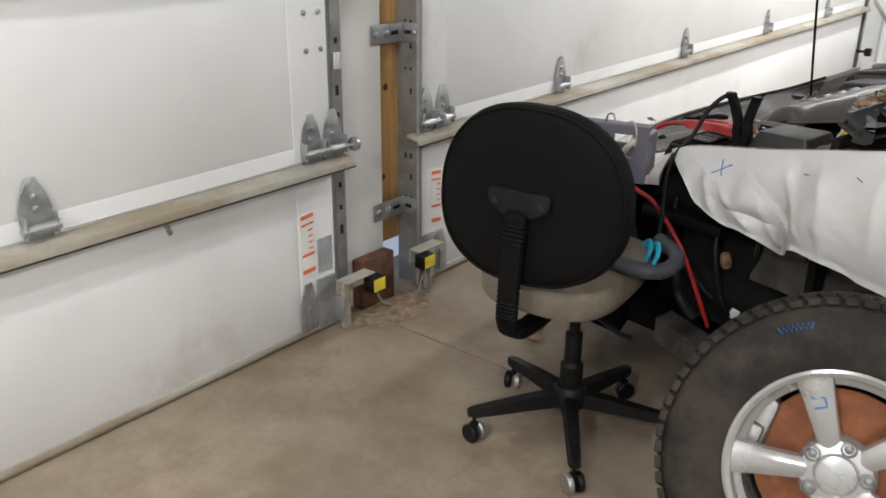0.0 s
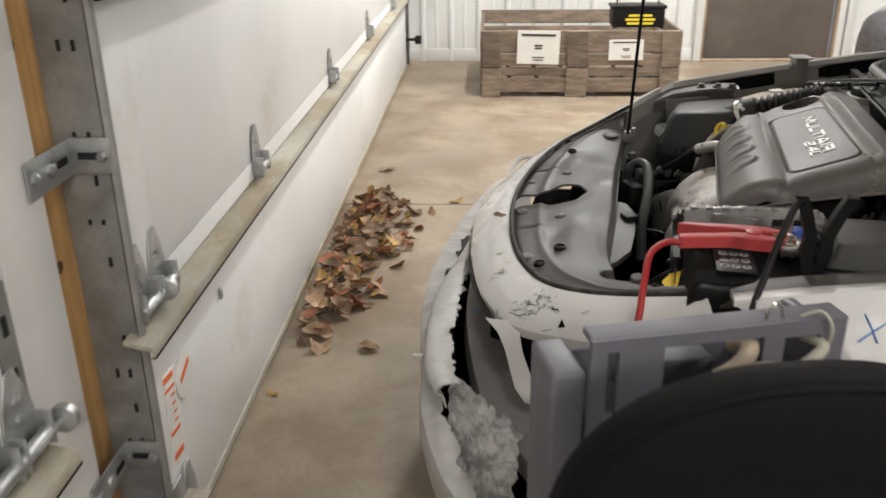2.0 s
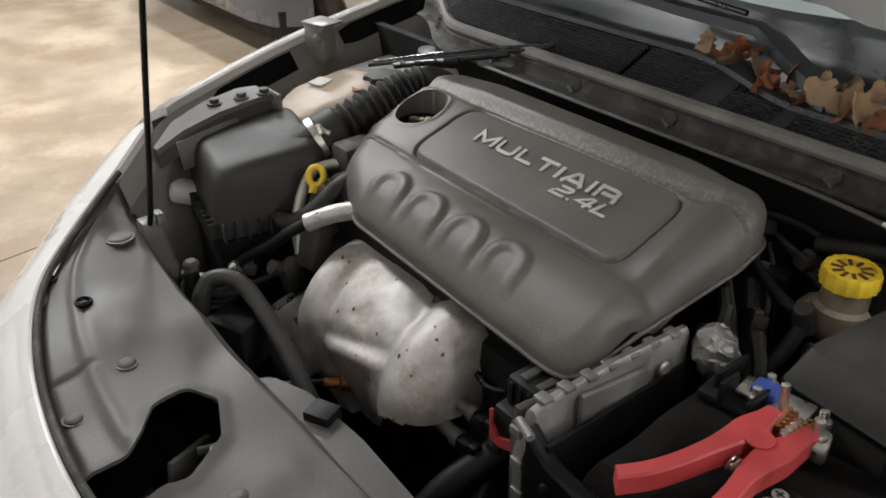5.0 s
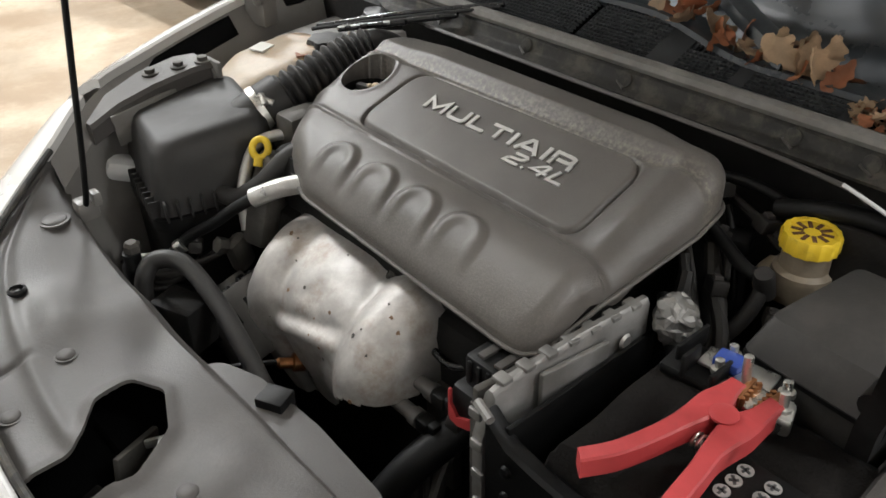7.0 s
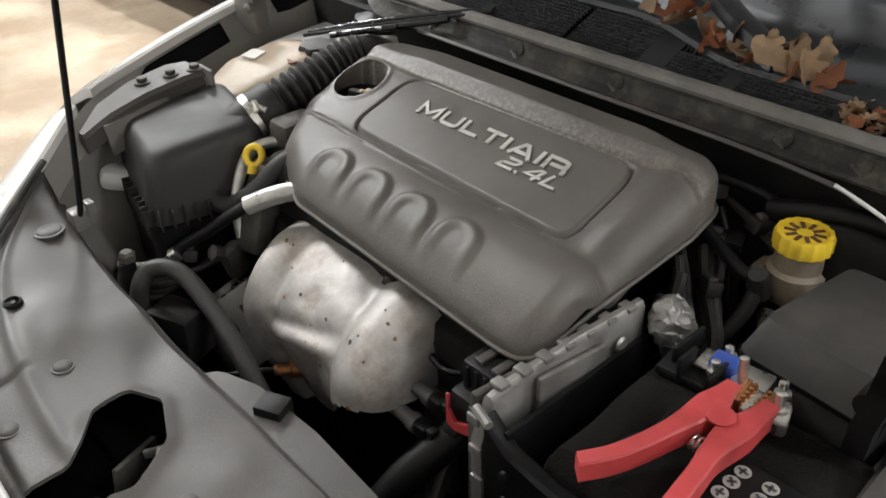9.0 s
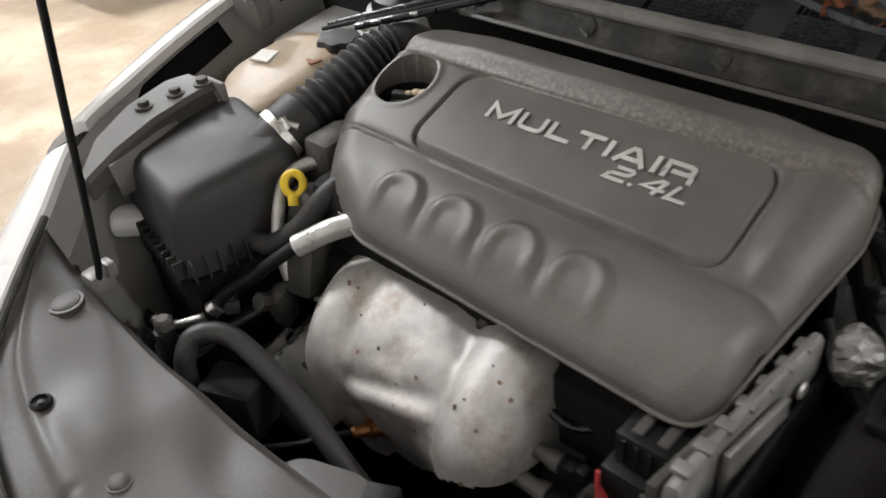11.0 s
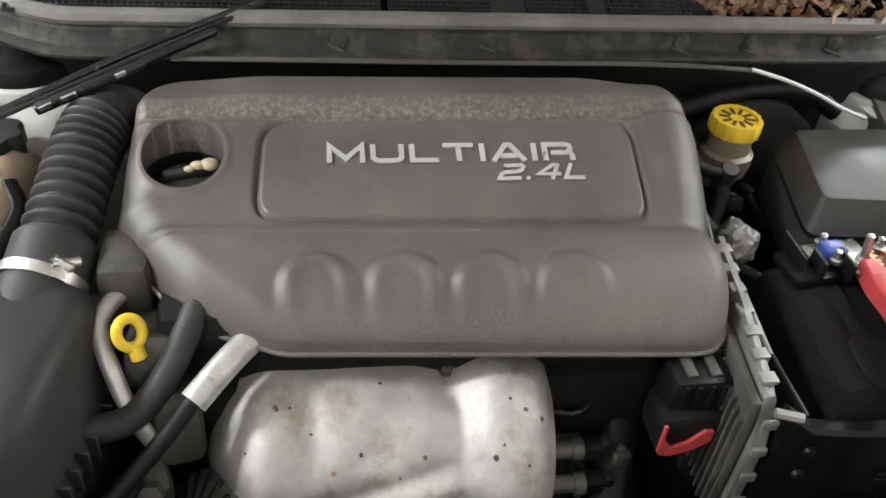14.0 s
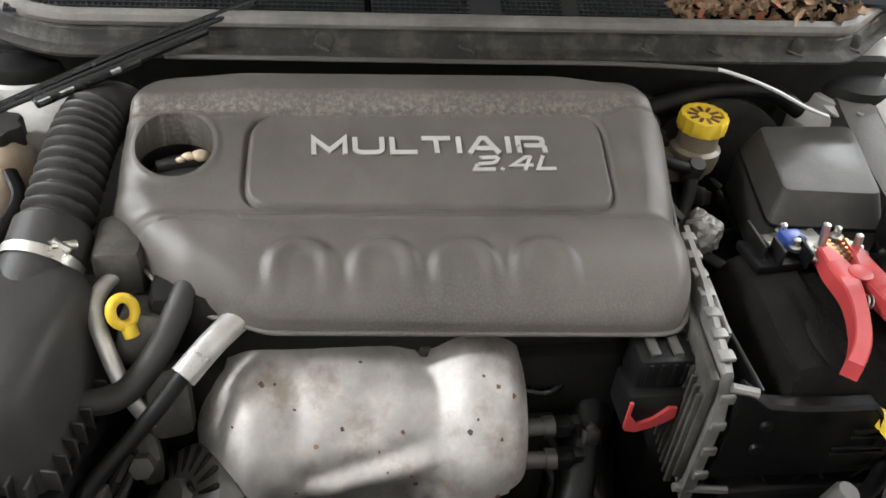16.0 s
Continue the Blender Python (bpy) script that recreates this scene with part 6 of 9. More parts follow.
b = B()
O2 = shield_pt(0.44, 0.80)
sheet(b, shield_pt, 130, 96, 0.002, keep=lambda c: (c - O2).length > 0.019 and c.z > shield_foot(c.y))
shield = part("heat_shield", b, M["alu"], car, "stained aluminium exhaust heat shield")
rnd = random.Random(8)
for k in range(22):
    u, v = rnd.uniform(0.24, 0.80), rnd.uniform(0.16, 0.60)
    if k > 18:                                            # scabs gather in a few places
        cu, cv = ((0.27, 0.40), (0.56, 0.44), (0.72, 0.36), (0.82, 0.34))[k % 4]
        u, v = cu + rnd.gauss(0, 0.025), cv + rnd.gauss(0, 0.02)
    p, q = shield_pt(u, v), shield_pt(u + 0.01, v)
    r_ = shield_pt(u, v + 0.01)
    n = (q - p).cross(r_ - p).normalized()
    if n.x > 0:
        n = -n
    b = B()
    s = rnd.uniform(0.0012, 0.0042)
    pts = [(s * (0.4 + 0.6 * rnd.random()) * math.cos(a), s * (0.4 + 0.6 * rnd.random()) * math.sin(a)) for a in (2 * math.pi * i / 9 for i in range(9))]
    prism(b, pts, 0.0, 0.0007, axis_to(p + n * 0.0021, n))
    part("rust_spot", b, M["rust_light"] if k % 2 else M["casting"], shield)
b = B()
lathe(b, [(0.010, 0.0), (0.010, 0.03), (0.013, 0.03), (0.013, 0.045), (0.008, 0.047), (0.008, 0.065), (0.005, 0.068)], 12, axis_to(O2 + Vector((0.03, -0.004, -0.004)), (-0.9, 0.35, 0.22)))
part("oxygen_sensor", b, M["copper"], car)
b = B()
tube(b, [O2 + Vector((-0.03, 0.02, 0.012)), O2 + Vector((-0.05, 0.035, 0.012)), O2 + Vector((-0.08, 0.07, 0.0)), O2 + Vector((-0.09, 0.13, -0.04))], 0.004, 8)
part("sensor_wire", b, M["black"], car)
for u_ in (0.18, 0.62):
    b = B()
    lathe(b, [(0.010, 0), (0.010, 0.002), (0.006, 0.003), (0.006, 0.008), (0.004, 0.009)], 10, Matrix.Translation(shield_pt(u_, 0.17)))
    part("shield_bolt", b, M["casting"], shield)

# ---- engine parts round the cover ----
def hose(name, pts, r, material, label="", n=14, parent=None, smooth=6):
    b = B()
    tube(b, pts, r, n, smooth)
    return part(name, b, material, parent or car, label)


hose("breather_hose", [(-0.803, 3.185, 0.688), (-0.802, 3.15, 0.688), (-0.795, 3.118, 0.695), (-0.77, 3.088, 0.722), (-0.74, 3.066, 0.758), (-0.70, 3.05, 0.775)], 0.0135, M["airbox"], "black rubber breather hose")
b = B()
lathe(b, [(0.012, 0), (0.018, 0.004), (0.018, 0.022), (0.0145, 0.026)], 16, axis_to((-0.803, 3.20, 0.688), (0, -1, 0)))
part("hose_socket", b, M["airbox"], car)
hose("purge_hose", [(-0.89, 3.155, 0.628), (-0.868, 3.148, 0.645), (-0.842, 3.115, 0.672), (-0.822, 3.085, 0.70), (-0.80, 3.062, 0.720)], 0.0085, M["black"])
hose("foil_sleeve", [(-0.803, 3.063, 0.719), (-0.775, 3.036, 0.735), (-0.748, 3.012, 0.742)], 0.0135, M["foil"], "silver heat-proof foil sleeve")
hose("hose_tip", [(-0.892, 3.158, 0.626), (-0.90, 3.166, 0.620), (-0.93, 3.20, 0.612), (-0.935, 3.215, 0.622)], 0.006, M["steel"])
b = B()
lathe(b, [(0.0115, 0), (0.0115, 0.012)], 12, axis_to((-0.887, 3.153, 0.631), (0.6, -0.4, 0.5)))
part("hose_clip", b, M["steel"], car)
hose("foil_pipe", [(-0.69, 3.11, 0.752), (-0.70, 3.135, 0.757), (-0.735, 3.148, 0.752), (-0.765, 3.138, 0.73), (-0.79, 3.12, 0.69), (-0.80, 3.10, 0.65)], 0.0085, M["foil"], "crinkled foil-wrapped pipe")
b = B()
box(b, (-0.67, 3.13, 0.745), (0.07, 0.05, 0.09), 0.012)
box(b, (-0.72, 3.105, 0.71), (0.09, 0.05, 0.06), 0.01, (10, 20, 0))
lathe(b, [(0.012, 0), (0.012, 0.02), (0.007, 0.022)], 8, axis_to((-0.70, 3.155, 0.735), (-0.3, 0.3, 1)))
part("head_casting", b, M["casting"], car, "dirty grey aluminium casting")
for c_, s_, r_ in (((-0.775, 3.085, 0.665), (0.05, 0.045, 0.08), (0, 20, 10)), ((-0.815, 3.105, 0.615), (0.04, 0.025, 0.06), (0, -15, 20))):
    b = B()
    box(b, c_, s_, 0.012, r_)
    part("mount_casting", b, M["casting"], car)
b = B()
lathe(b, [(0.012, 0), (0.012, 0.015), (0.008, 0.016)], 6, axis_to((-0.835, 3.105, 0.635), (-1, 0, 0.6)))
part("mount_bolt", b, M["casting"], car)
# dipstick with its yellow ring
b = B()
ring = [(0.0118 * math.cos(a), 0.0135 * math.sin(a)) for a in (2 * math.pi * k / 28 for k in range(28))]
DN = Vector((-0.66, -0.58, 0.48)).normalized()
DU = (Vector((0.15, 0.05, 1)) - DN * DN.dot(Vector((0.15, 0.05, 1)))).normalized()
DM = Matrix.Translation((-0.751, 3.119, 0.757)) @ Matrix((DU.cross(DN), DU, DN)).transposed().to_4x4()
tube(b, [DM @ Vector((x, y, 0)) for x, y in ring + ring[:2]], 0.0052, 10, 0, False)
tube(b, [DM @ Vector((0.0, -0.013, 0)), DM @ Vector((0.0, -0.026, 0))], 0.0075, 10, 0)
part("dipstick_handle", b, M["yellow"], car, "yellow plastic dipstick ring")
hose("dipstick_tube", [(-0.752, 3.115, 0.725), (-0.765, 3.10, 0.69), (-0.785, 3.07, 0.62)], 0.006, M["track"])
# alternator with its vent slots
b = B()
AC, AD = Vector((-0.838, 3.045, 0.550)), Vector((-0.15, 0.55, 0.55)).normalized()
AM = axis_to(AC, AD)
lathe(b, [(0.062, -0.06), (0.068, -0.05), (0.068, 0.03), (0.060, 0.045), (0.025, 0.05), (0.022, 0.06)], 36, AM)
alt = part("alternator", b, M["bay_dim"], car, "dirty aluminium alternator with vent slots")
slot = B()
box(slot, (0, 0, 0), (0.006, 0.007, 0.03), 0.002, seg=1)
slot_me = mesh_of("vent_slot", slot, M["black"])
for k in range(18):
    piece("vent_slot", slot_me, AM @ Matrix.Rotation(2 * math.pi * k / 18, 4, "Z") @ Matrix.Translation((0.066, 0, 0.008)), alt)
    piece("vent_slot", slot_me, AM @ Matrix.Rotation(2 * math.pi * (k + 0.5) / 18, 4, "Z") @ Matrix.Translation((0.044, 0, 0.046)) @ pose(0, 0, 0, 0, 90, 0), alt)
# upper radiator hose and the small bits in front of it
hose("coolant_hose", [(-0.972, 3.085, 0.60), (-0.966, 3.088, 0.645), (-0.945, 3.088, 0.668), (-0.920, 3.055, 0.668), (-0.915, 2.985, 0.64), (-0.92, 2.92, 0.61), (-0.925, 2.86, 0.57), (-0.92, 2.80, 0.52)], 0.0125, M["airbox"], "curved black rubber hose")
b = B()
lathe(b, [(0.016, 0), (0.016, 0.03), (0.012, 0.035), (0.012, 0.05)], 14, Matrix.Translation((-0.962, 3.125, 0.62)))
part("valve_neck", b, M["black"], car)
b = B()
box(b, (-0.945, 3.03, 0.60), (0.05, 0.07, 0.07), 0.006, (0, 0, 20))
part("valve_block", b, M["dark"], car)
b = B()
lathe(b, [(0.012, 0), (0.012, 0.012), (0.008, 0.016)], 6, Matrix.Translation((-0.958, 3.128, 0.668)))
part("valve_cap", b, M["casting"], car)

# ---- air filter box ----
BASE = [(-0.655, 3.345), (-0.852, 3.40), (-0.898, 3.172), (-0.70, 3.128)]


def ring_of(poly, z, r):
    return [(x, y, z) for x, y in rounded(poly, r, 6)]


def shrink(poly, f, dx=0.0, dy=0.0):
    cx, cy = sum(p[0] for p in poly) / 4, sum(p[1] for p in poly) / 4
    return [(cx + (x - cx) * f + dx, cy + (y - cy) * f + dy) for x, y in poly]


b = B()
rings = [ring_of(shrink(BASE, 1.0), 0.672, 0.03), ring_of(shrink(BASE, 0.96), 0.70, 0.03), ring_of(shrink(BASE, 0.90), 0.745, 0.035), ring_of(shrink(BASE, 0.86), 0.768, 0.035), ring_of(shrink(BASE, 0.80), 0.780, 0.035), ring_of(shrink(BASE, 0.70), 0.785, 0.035)]
rings = [[(x, y, z + (x + 0.78) * 0.12 * smoothstep(0.68, 0.74, z)) for x, y, z in r] for r in rings]
loft(b, rings)
airbox = part("air_filter_lid", b, M["airbox"], car, "dusty black air filter housing lid", angle=60)
b = B()
loft(b, [ring_of(shrink(BASE, 1.06), 0.654, 0.025), ring_of(shrink(BASE, 1.06), 0.672, 0.025)])
loft(b, [ring_of(shrink(BASE, 1.0), 0.50, 0.025), ring_of(shrink(BASE, 1.02), 0.655, 0.025)])
part("air_filter_base", b, M["black"], car)
rib = B()
box(rib, (0, 0, 0), (0.003, 0.016, 0.03), 0.001, seg=1)
rib_me = mesh_of("lid_rib", rib, M["airbox"])
for (xa, ya), (xb, yb), n in ((BASE[1], BASE[2], 13), (BASE[2], BASE[3], 11)):
    ang = math.degrees(math.atan2(yb - ya, xb - xa))
    for k in range(n):
        t = (k + 0.7) / (n + 0.4)
        piece("lid_rib", rib_me, pose(xa + (xb - xa) * t, ya + (yb - ya) * t, 0.683, 0, 0, ang), airbox)
# corrugated intake duct with its clamp
DUCT = [(-0.735, 3.215, 0.748), (-0.695, 3.20, 0.772), (-0.65, 3.192, 0.790), (-0.60, 3.186, 0.806), (-0.555, 3.180, 0.820), (-0.52, 3.172, 0.828), (-0.49, 3.160, 0.826), (-0.465, 3.145, 0.80), (-0.455, 3.13, 0.75)]


def duct_r(t):
    if t < 0.14:
        return 0.038
    if t < 0.22:
        return 0.039
    if t < 0.66:
        return 0.0275 + 0.0085 * (0.5 + 0.5 * math.sin((t - 0.22) / 0.44 * 2 * math.pi * 12)) ** 0.7
    return 0.031


b = B()
tube(b, DUCT, duct_r, 28, 36)
duct = part("intake_duct", b, M["airbox"], car, "black corrugated rubber intake duct")
b = B()
CM = axis_to((-0.697, 3.2005, 0.7715), (0.045, -0.012, 0.02))
lathe(b, [(0.0392, -0.005), (0.0408, -0.005), (0.0408, 0.006), (0.0392, 0.006)], 36, CM, False)
clampband = part("hose_clamp", b, M["steel"], duct, "steel worm-drive hose clamp")
b = B()
for q in ((-0.700, 3.178, 0.800),):
    box(b, (-0.703, 3.176, 0.800), (0.014, 0.020, 0.010), 0.003, (40, 20, 10))
    tube(b, [(-0.709, 3.184, 0.805), (-0.695, 3.165, 0.795)], 0.005, 10, 0)
part("clamp_screw", b, M["steel"], clampband)

# ---- coolant tank ----
b = B()
rings = []
TP = [(-0.715, 3.255), (-0.715, 3.345), (-0.64, 3.405), (-0.50, 3.40), (-0.47, 3.30), (-0.50, 3.235), (-0.60, 3.24)]


def tank_ring(f, z):
    cx, cy = -0.595, 3.315
    return [(cx + (x - cx) * f, cy + (y - cy) * f, z + (x + 0.6) * 0.10) for x, y in rounded(TP, 0.045, 6)]


for f, z in ((0.94, 0.62), (1.0, 0.65), (1.0, 0.745), (0.985, 0.752), (0.985, 0.756), (0.97, 0.772), (0.90, 0.790), (0.78, 0.800), (0.55, 0.806)):
    rings.append(tank_ring(f, z))
loft(b, rings)
tank = part("coolant_tank", b, M["tank"], car, "yellowed translucent coolant tank", angle=60)
b = B()
loop = [Vector(p) for p in tank_ring(1.01, 0.748)]
tube(b, loop + [loop[0]], 0.0045, 8, 0, False)
part("tank_seam", b, M["black"], tank)
b = B()
box(b, (-0.598, 3.352, 0.808), (0.03, 0.03, 0.003), 0, (0, -5, 15))
part("tank_label", b, M["paper"], tank)
b = B()
lathe(b, [(0.024, -0.03), (0.024, -0.004)], 20, Matrix.Translation((-0.516, 3.280, 0.808)))
part("tank_neck", b, M["tank"], tank)
b = B()
prof_n = []
n = 56
rings = []
for z, k in ((-0.008, 1.0), (0.010, 1.0), (0.015, 0.93), (0.0165, 0.6)):
    rings.append([((0.0315 + 0.0028 * math.cos(7 * a)) * k * math.cos(a), (0.0315 + 0.0028 * math.cos(7 * a)) * k * math.sin(a), z) for a in (2 * math.pi * i / n for i in range(n))])
loft(b, rings)
b.transform(Matrix.Translation((-0.516, 3.280, 0.808)))
part("tank_cap", b, M["airbox"], tank, "black lobed screw cap")
b = B()
tube(b, [(-0.715, 3.285, 0.772), (-0.688, 3.262, 0.776), (-0.645, 3.243, 0.782), (-0.605, 3.238, 0.788), (-0.575, 3.252, 0.800)], 0.0085, 10, 6, flat=0.6)
part("tank_strap", b, M["black"], tank, "black rubber strip along the tank")
b = B()
prism(b, rounded([(-0.585, 3.268), (-0.565, 3.262), (-0.558, 3.280), (-0.575, 3.288)], 0.005, 3), 0.8085, 0.8105)
part("tape_scrap", b, M["leaf_red"], tank, "reddish scrap of old tape")

# ---- brake fluid reservoir ----
b = B()
lathe(b, [(0.030, -0.06), (0.033, -0.045), (0.033, -0.032), (0.027, -0.028), (0.026, -0.016), (0.026, -0.004)], 28, Matrix.Translation((-0.475, 2.44, 0.796)))
box(b, (-0.45, 2.455, 0.735), (0.09, 0.07, 0.04), 0.012)
res = part("brake_reservoir", b, M["tank_dim"], car, "translucent brake fluid reservoir")
b = B()
n = 80
rings = []
for z, k in ((-0.010, 1.0), (0.006, 1.0), (0.0095, 0.95), (0.0095, 0.80), (0.007, 0.78), (0.0075, 0.2)):
    rings.append([((0.0312 + 0.0008 * math.cos(16 * a)) * k * math.cos(a), (0.0312 + 0.0008 * math.cos(16 * a)) * k * math.sin(a), z) for a in (2 * math.pi * i / n for i in range(n))])
loft(b, rings)
b.transform(Matrix.Translation((-0.475, 2.44, 0.802)))
cap = part("reservoir_cap", b, M["yellow"], res, "yellow brake fluid cap with dark print", angle=25)
for k in range(10):
    b = B()
    a = 2 * math.pi * k / 10
    box(b, (-0.475 + 0.0155 * math.cos(a), 2.44 + 0.0155 * math.sin(a), 0.8098), (0.013, 0.0045, 0.0008), 0, (0, 0, math.degrees(a)))
    part("cap_print", b, M["rust"], cap)
b = B()
lathe(b, [(0.012, -0.02), (0.012, 0.012), (0.010, 0.016)], 16, axis_to((-0.522, 2.458, 0.757), (-0.4, 0, 1)))
tube(b, [(-0.522, 2.458, 0.75), (-0.535, 2.462, 0.72), (-0.55, 2.475, 0.69), (-0.555, 2.50, 0.66)], 0.009, 10)
part("quick_connector", b, M["airbox"], car)
hose("vacuum_hose", [(-0.50, 2.56, 0.79), (-0.51, 2.52, 0.775), (-0.525, 2.48, 0.765), (-0.522, 2.458, 0.762)], 0.008, M["black"])
hose("booster_hose", [(-0.44, 2.50, 0.80), (-0.43, 2.42, 0.82), (-0.42, 2.33, 0.815), (-0.43, 2.28, 0.79)], 0.012, M["black"])
b = B()
lathe(b, [(0.10, 0), (0.11, 0.02), (0.11, 0.06), (0.06, 0.08)], 30, axis_to((-0.40, 2.40, 0.70), (-1, 0, 0.1)))
part("brake_booster", b, M["dark"], car)

# ---- fuse box ----
b = B()
FB = [(-0.484, 2.385), (-0.484, 2.235), (-0.655, 2.272), (-0.642, 2.412)]


def fb(fx, fy, z):
    cx, cy = -0.565, 2.325
    return [(cx + (x - cx) * fx, cy + (y - cy) * fy, z + (x + 0.62) * 0.05) for x, y in rounded(FB, 0.014, 4)]


loft(b, [fb(1.02, 1.01, 0.70), fb(1.02, 1.01, 0.762), fb(1.0, 1.0, 0.765), fb(0.985, 0.98, 0.769), fb(0.83, 0.86, 0.797), fb(0.80, 0.84, 0.801), fb(0.75, 0.80, 0.802)])
fbx = part("fuse_box", b, M["fusebox"], car, "dusty black fuse box with bevelled lid", angle=24)
b = B()
loft(b, [fb(1.03, 1.02, 0.758), fb(1.03, 1.02, 0.763)])
part("lid_edge", b, M["black"], fbx)
hose("cable_tie", [(-0.455, 2.43, 0.864), (-0.455, 2.385, 0.851), (-0.455, 2.338, 0.833), (-0.455, 2.29, 0.810), (-0.452, 2.25, 0.794)], 0.0024, M["white_plastic"])
b = B()
lathe(b, [(0.05, 0), (0.052, 0.004), (0.042, 0.008), (0.04, 0.004)], 30, Matrix.Translation((-0.425, 2.19, 0.79)), False)
part("spring_seat", b, M["white_plastic"], car)

# looms, hoses and plugs in the dark of the bay
rnd = random.Random(31)


def bundle(pts, r, material="loom", name="loom"):
    b = B()
    tube(b, [(x + rnd.uniform(-0.004, 0.004), y + rnd.uniform(-0.004, 0.004), z) for x, y, z in pts], r, 8, 5)
    part(name, b, M[material], car)


for k in range(6):
    o = 0.016 * k
    bundle([(-0.47 - o, 2.56 - 0.01 * (k % 3), 0.775 - 0.006 * k), (-0.50 - o, 2.515 + 0.008 * (k % 2), 0.755 - 0.012 * k), (-0.55 - 0.8 * o, 2.49 - 0.012 * (k % 3), 0.715 - 0.01 * k), (-0.60 - 0.5 * o, 2.47 + 0.01 * (k % 2), 0.66 - 0.006 * k)], 0.0045 + 0.0022 * (k % 3))
for k in range(5):
    bundle([(-0.43, 2.60 - 0.03 * k, 0.80 - 0.01 * k), (-0.445 - 0.006 * k, 2.54 - 0.03 * k, 0.79 - 0.014 * k), (-0.46, 2.46 - 0.02 * k, 0.765 - 0.02 * k), (-0.47 - 0.01 * k, 2.40 - 0.012 * k, 0.72 - 0.02 * k)], 0.004 + 0.0015 * (k % 2))
for k in range(5):
    bundle([(-0.80 - 0.02 * k, 3.11 + 0.012 * k, 0.64 - 0.012 * k), (-0.84 - 0.012 * k, 3.125 + 0.012 * k, 0.615 - 0.012 * k), (-0.89 - 0.008 * k, 3.15 + 0.01 * k, 0.60 - 0.01 * k), (-0.93, 3.20 + 0.015 * k, 0.575)], 0.0045 + 0.002 * (k % 2))
for k in range(4):
    bundle([(-0.72 - 0.03 * k, 2.70 - 0.01 * k, 0.60 - 0.02 * k), (-0.78 - 0.02 * k, 2.66 + 0.006 * k, 0.575 - 0.02 * k), (-0.84 - 0.02 * k, 2.63 - 0.006 * k, 0.54 - 0.02 * k), (-0.90 - 0.01 * k, 2.60, 0.50)], 0.006 + 0.003 * (k % 2))
for x, y, z, a in ((-0.485, 2.535, 0.765, 20), (-0.535, 2.505, 0.735, 50), (-0.455, 2.50, 0.785, -15), (-0.60, 2.50, 0.70, 35), (-0.86, 3.15, 0.625, 60), (-0.80, 2.645, 0.60, 10), (-0.445, 2.57, 0.80, 70), (-0.52, 2.44, 0.715, 30)):
    b = B()
    box(b, (x, y, z), (0.030, 0.020, 0.018), 0.003, (10, 15, a))
    pl_ = part("wire_plug", b, M["loom"], car)
    b = B()
    box(b, (x, y, z + 0.011), (0.012, 0.010, 0.005), 0.001, (10, 15, a))
    part("plug_tab", b, M["panel"], pl_)

# ---- battery, its tray, the control module ----
bat = thing("car_battery", (-0.76, 2.34, 0.55), "black car battery under a felt jacket, white symbols on top", "battery")
b = B()
box(b, (-0.755, 2.343, 0.64), (0.19, 0.245, 0.19), 0.012)
part("case", b, M["black"], bat)
b = B()


def felt(u, v):
    x, y = -0.655 - 0.212 * u, 2.486 - 0.276 * v
    e = min(u, 1 - u, v, 1 - v)
    z = 0.740 - 0.06 * (1 - smoothstep(0, 0.10, e)) + 0.004 * math.exp(-((v - 0.16) / 0.05) ** 2) * (u > 0.3) - 0.006 * math.exp(-((v - 0.24) / 0.02) ** 2) * smoothstep(0.25, 0.4, u) + 0.004 * noise.noise((x * 22, y * 22, 1.3)) + 0.006 * math.sin(u * 6) * (v < 0.3)
    return (x, y, z)


sheet(b, felt, 40, 44, 0.004)
jacket = part("felt_jacket", b, M["blanket"], bat, "worn black felt jacket")
b = B()
SYM0, SYMU, SYMV = (-0.801, 2.327, 0.7505), (0.0166, -0.0006, 0), (0.0, -0.0255, 0)
box(b, (-0.784, 2.301, 0.7475), (0.062, 0.088, 0.005), 0.001)
lid = part("battery_lid", b, M["black"], bat)
for i in range(3):
    for j in range(3):
        p = Vector(SYM0) + Vector(SYMU) * j + Vector(SYMV) * i
        b = B()
        if (i, j) == (1, 0):
            prism(b, [(-0.0095, -0.008), (0.0095, -0.008), (0, 0.0095)], 0, 0.0008, Matrix.Translation(p))
        else:
            lathe(b, [(0.0072, 0), (0.0072, 0.0008)], 20, Matrix.Translation(p))
        sym = part("warning_symbol", b, M["symbol"], lid, "white warning symbol")
        b = B()
        box(b, p + Vector((0, 0, 0.0012)), (0.010, 0.0025, 0.0006), 0, (0, 0, 40 * j + 15 * i))
        box(b, p + Vector((0, 0, 0.0012)), (0.0025, 0.008, 0.0006), 0, (0, 0, 40 * j + 15 * i))
        part("symbol_print", b, M["ink"], sym)
# terminal with fuse block
b = B()
box(b, (-0.685, 2.415, 0.752), (0.05, 0.085, 0.012), 0.003, (0, 0, 6))
box(b, (-0.70, 2.43, 0.766), (0.028, 0.004, 0.026), 0.001)
box(b, (-0.675, 2.445, 0.764), (0.05, 0.004, 0.022), 0.001)
box(b, (-0.70, 2.398, 0.766), (0.034, 0.004, 0.022), 0.001)
term = part("fuse_holder", b, M["black"], bat)
b = B()
box(b, (-0.678, 2.403, 0.768), (0.022, 0.026, 0.014), 0.003, (0, 0, 8))
part("blue_fuse", b, M["blue"], term, "blue main fuse")
b = B()
box(b, (-0.672, 2.395, 0.761), (0.03, 0.07, 0.004), 0.001, (0, 0, 8))
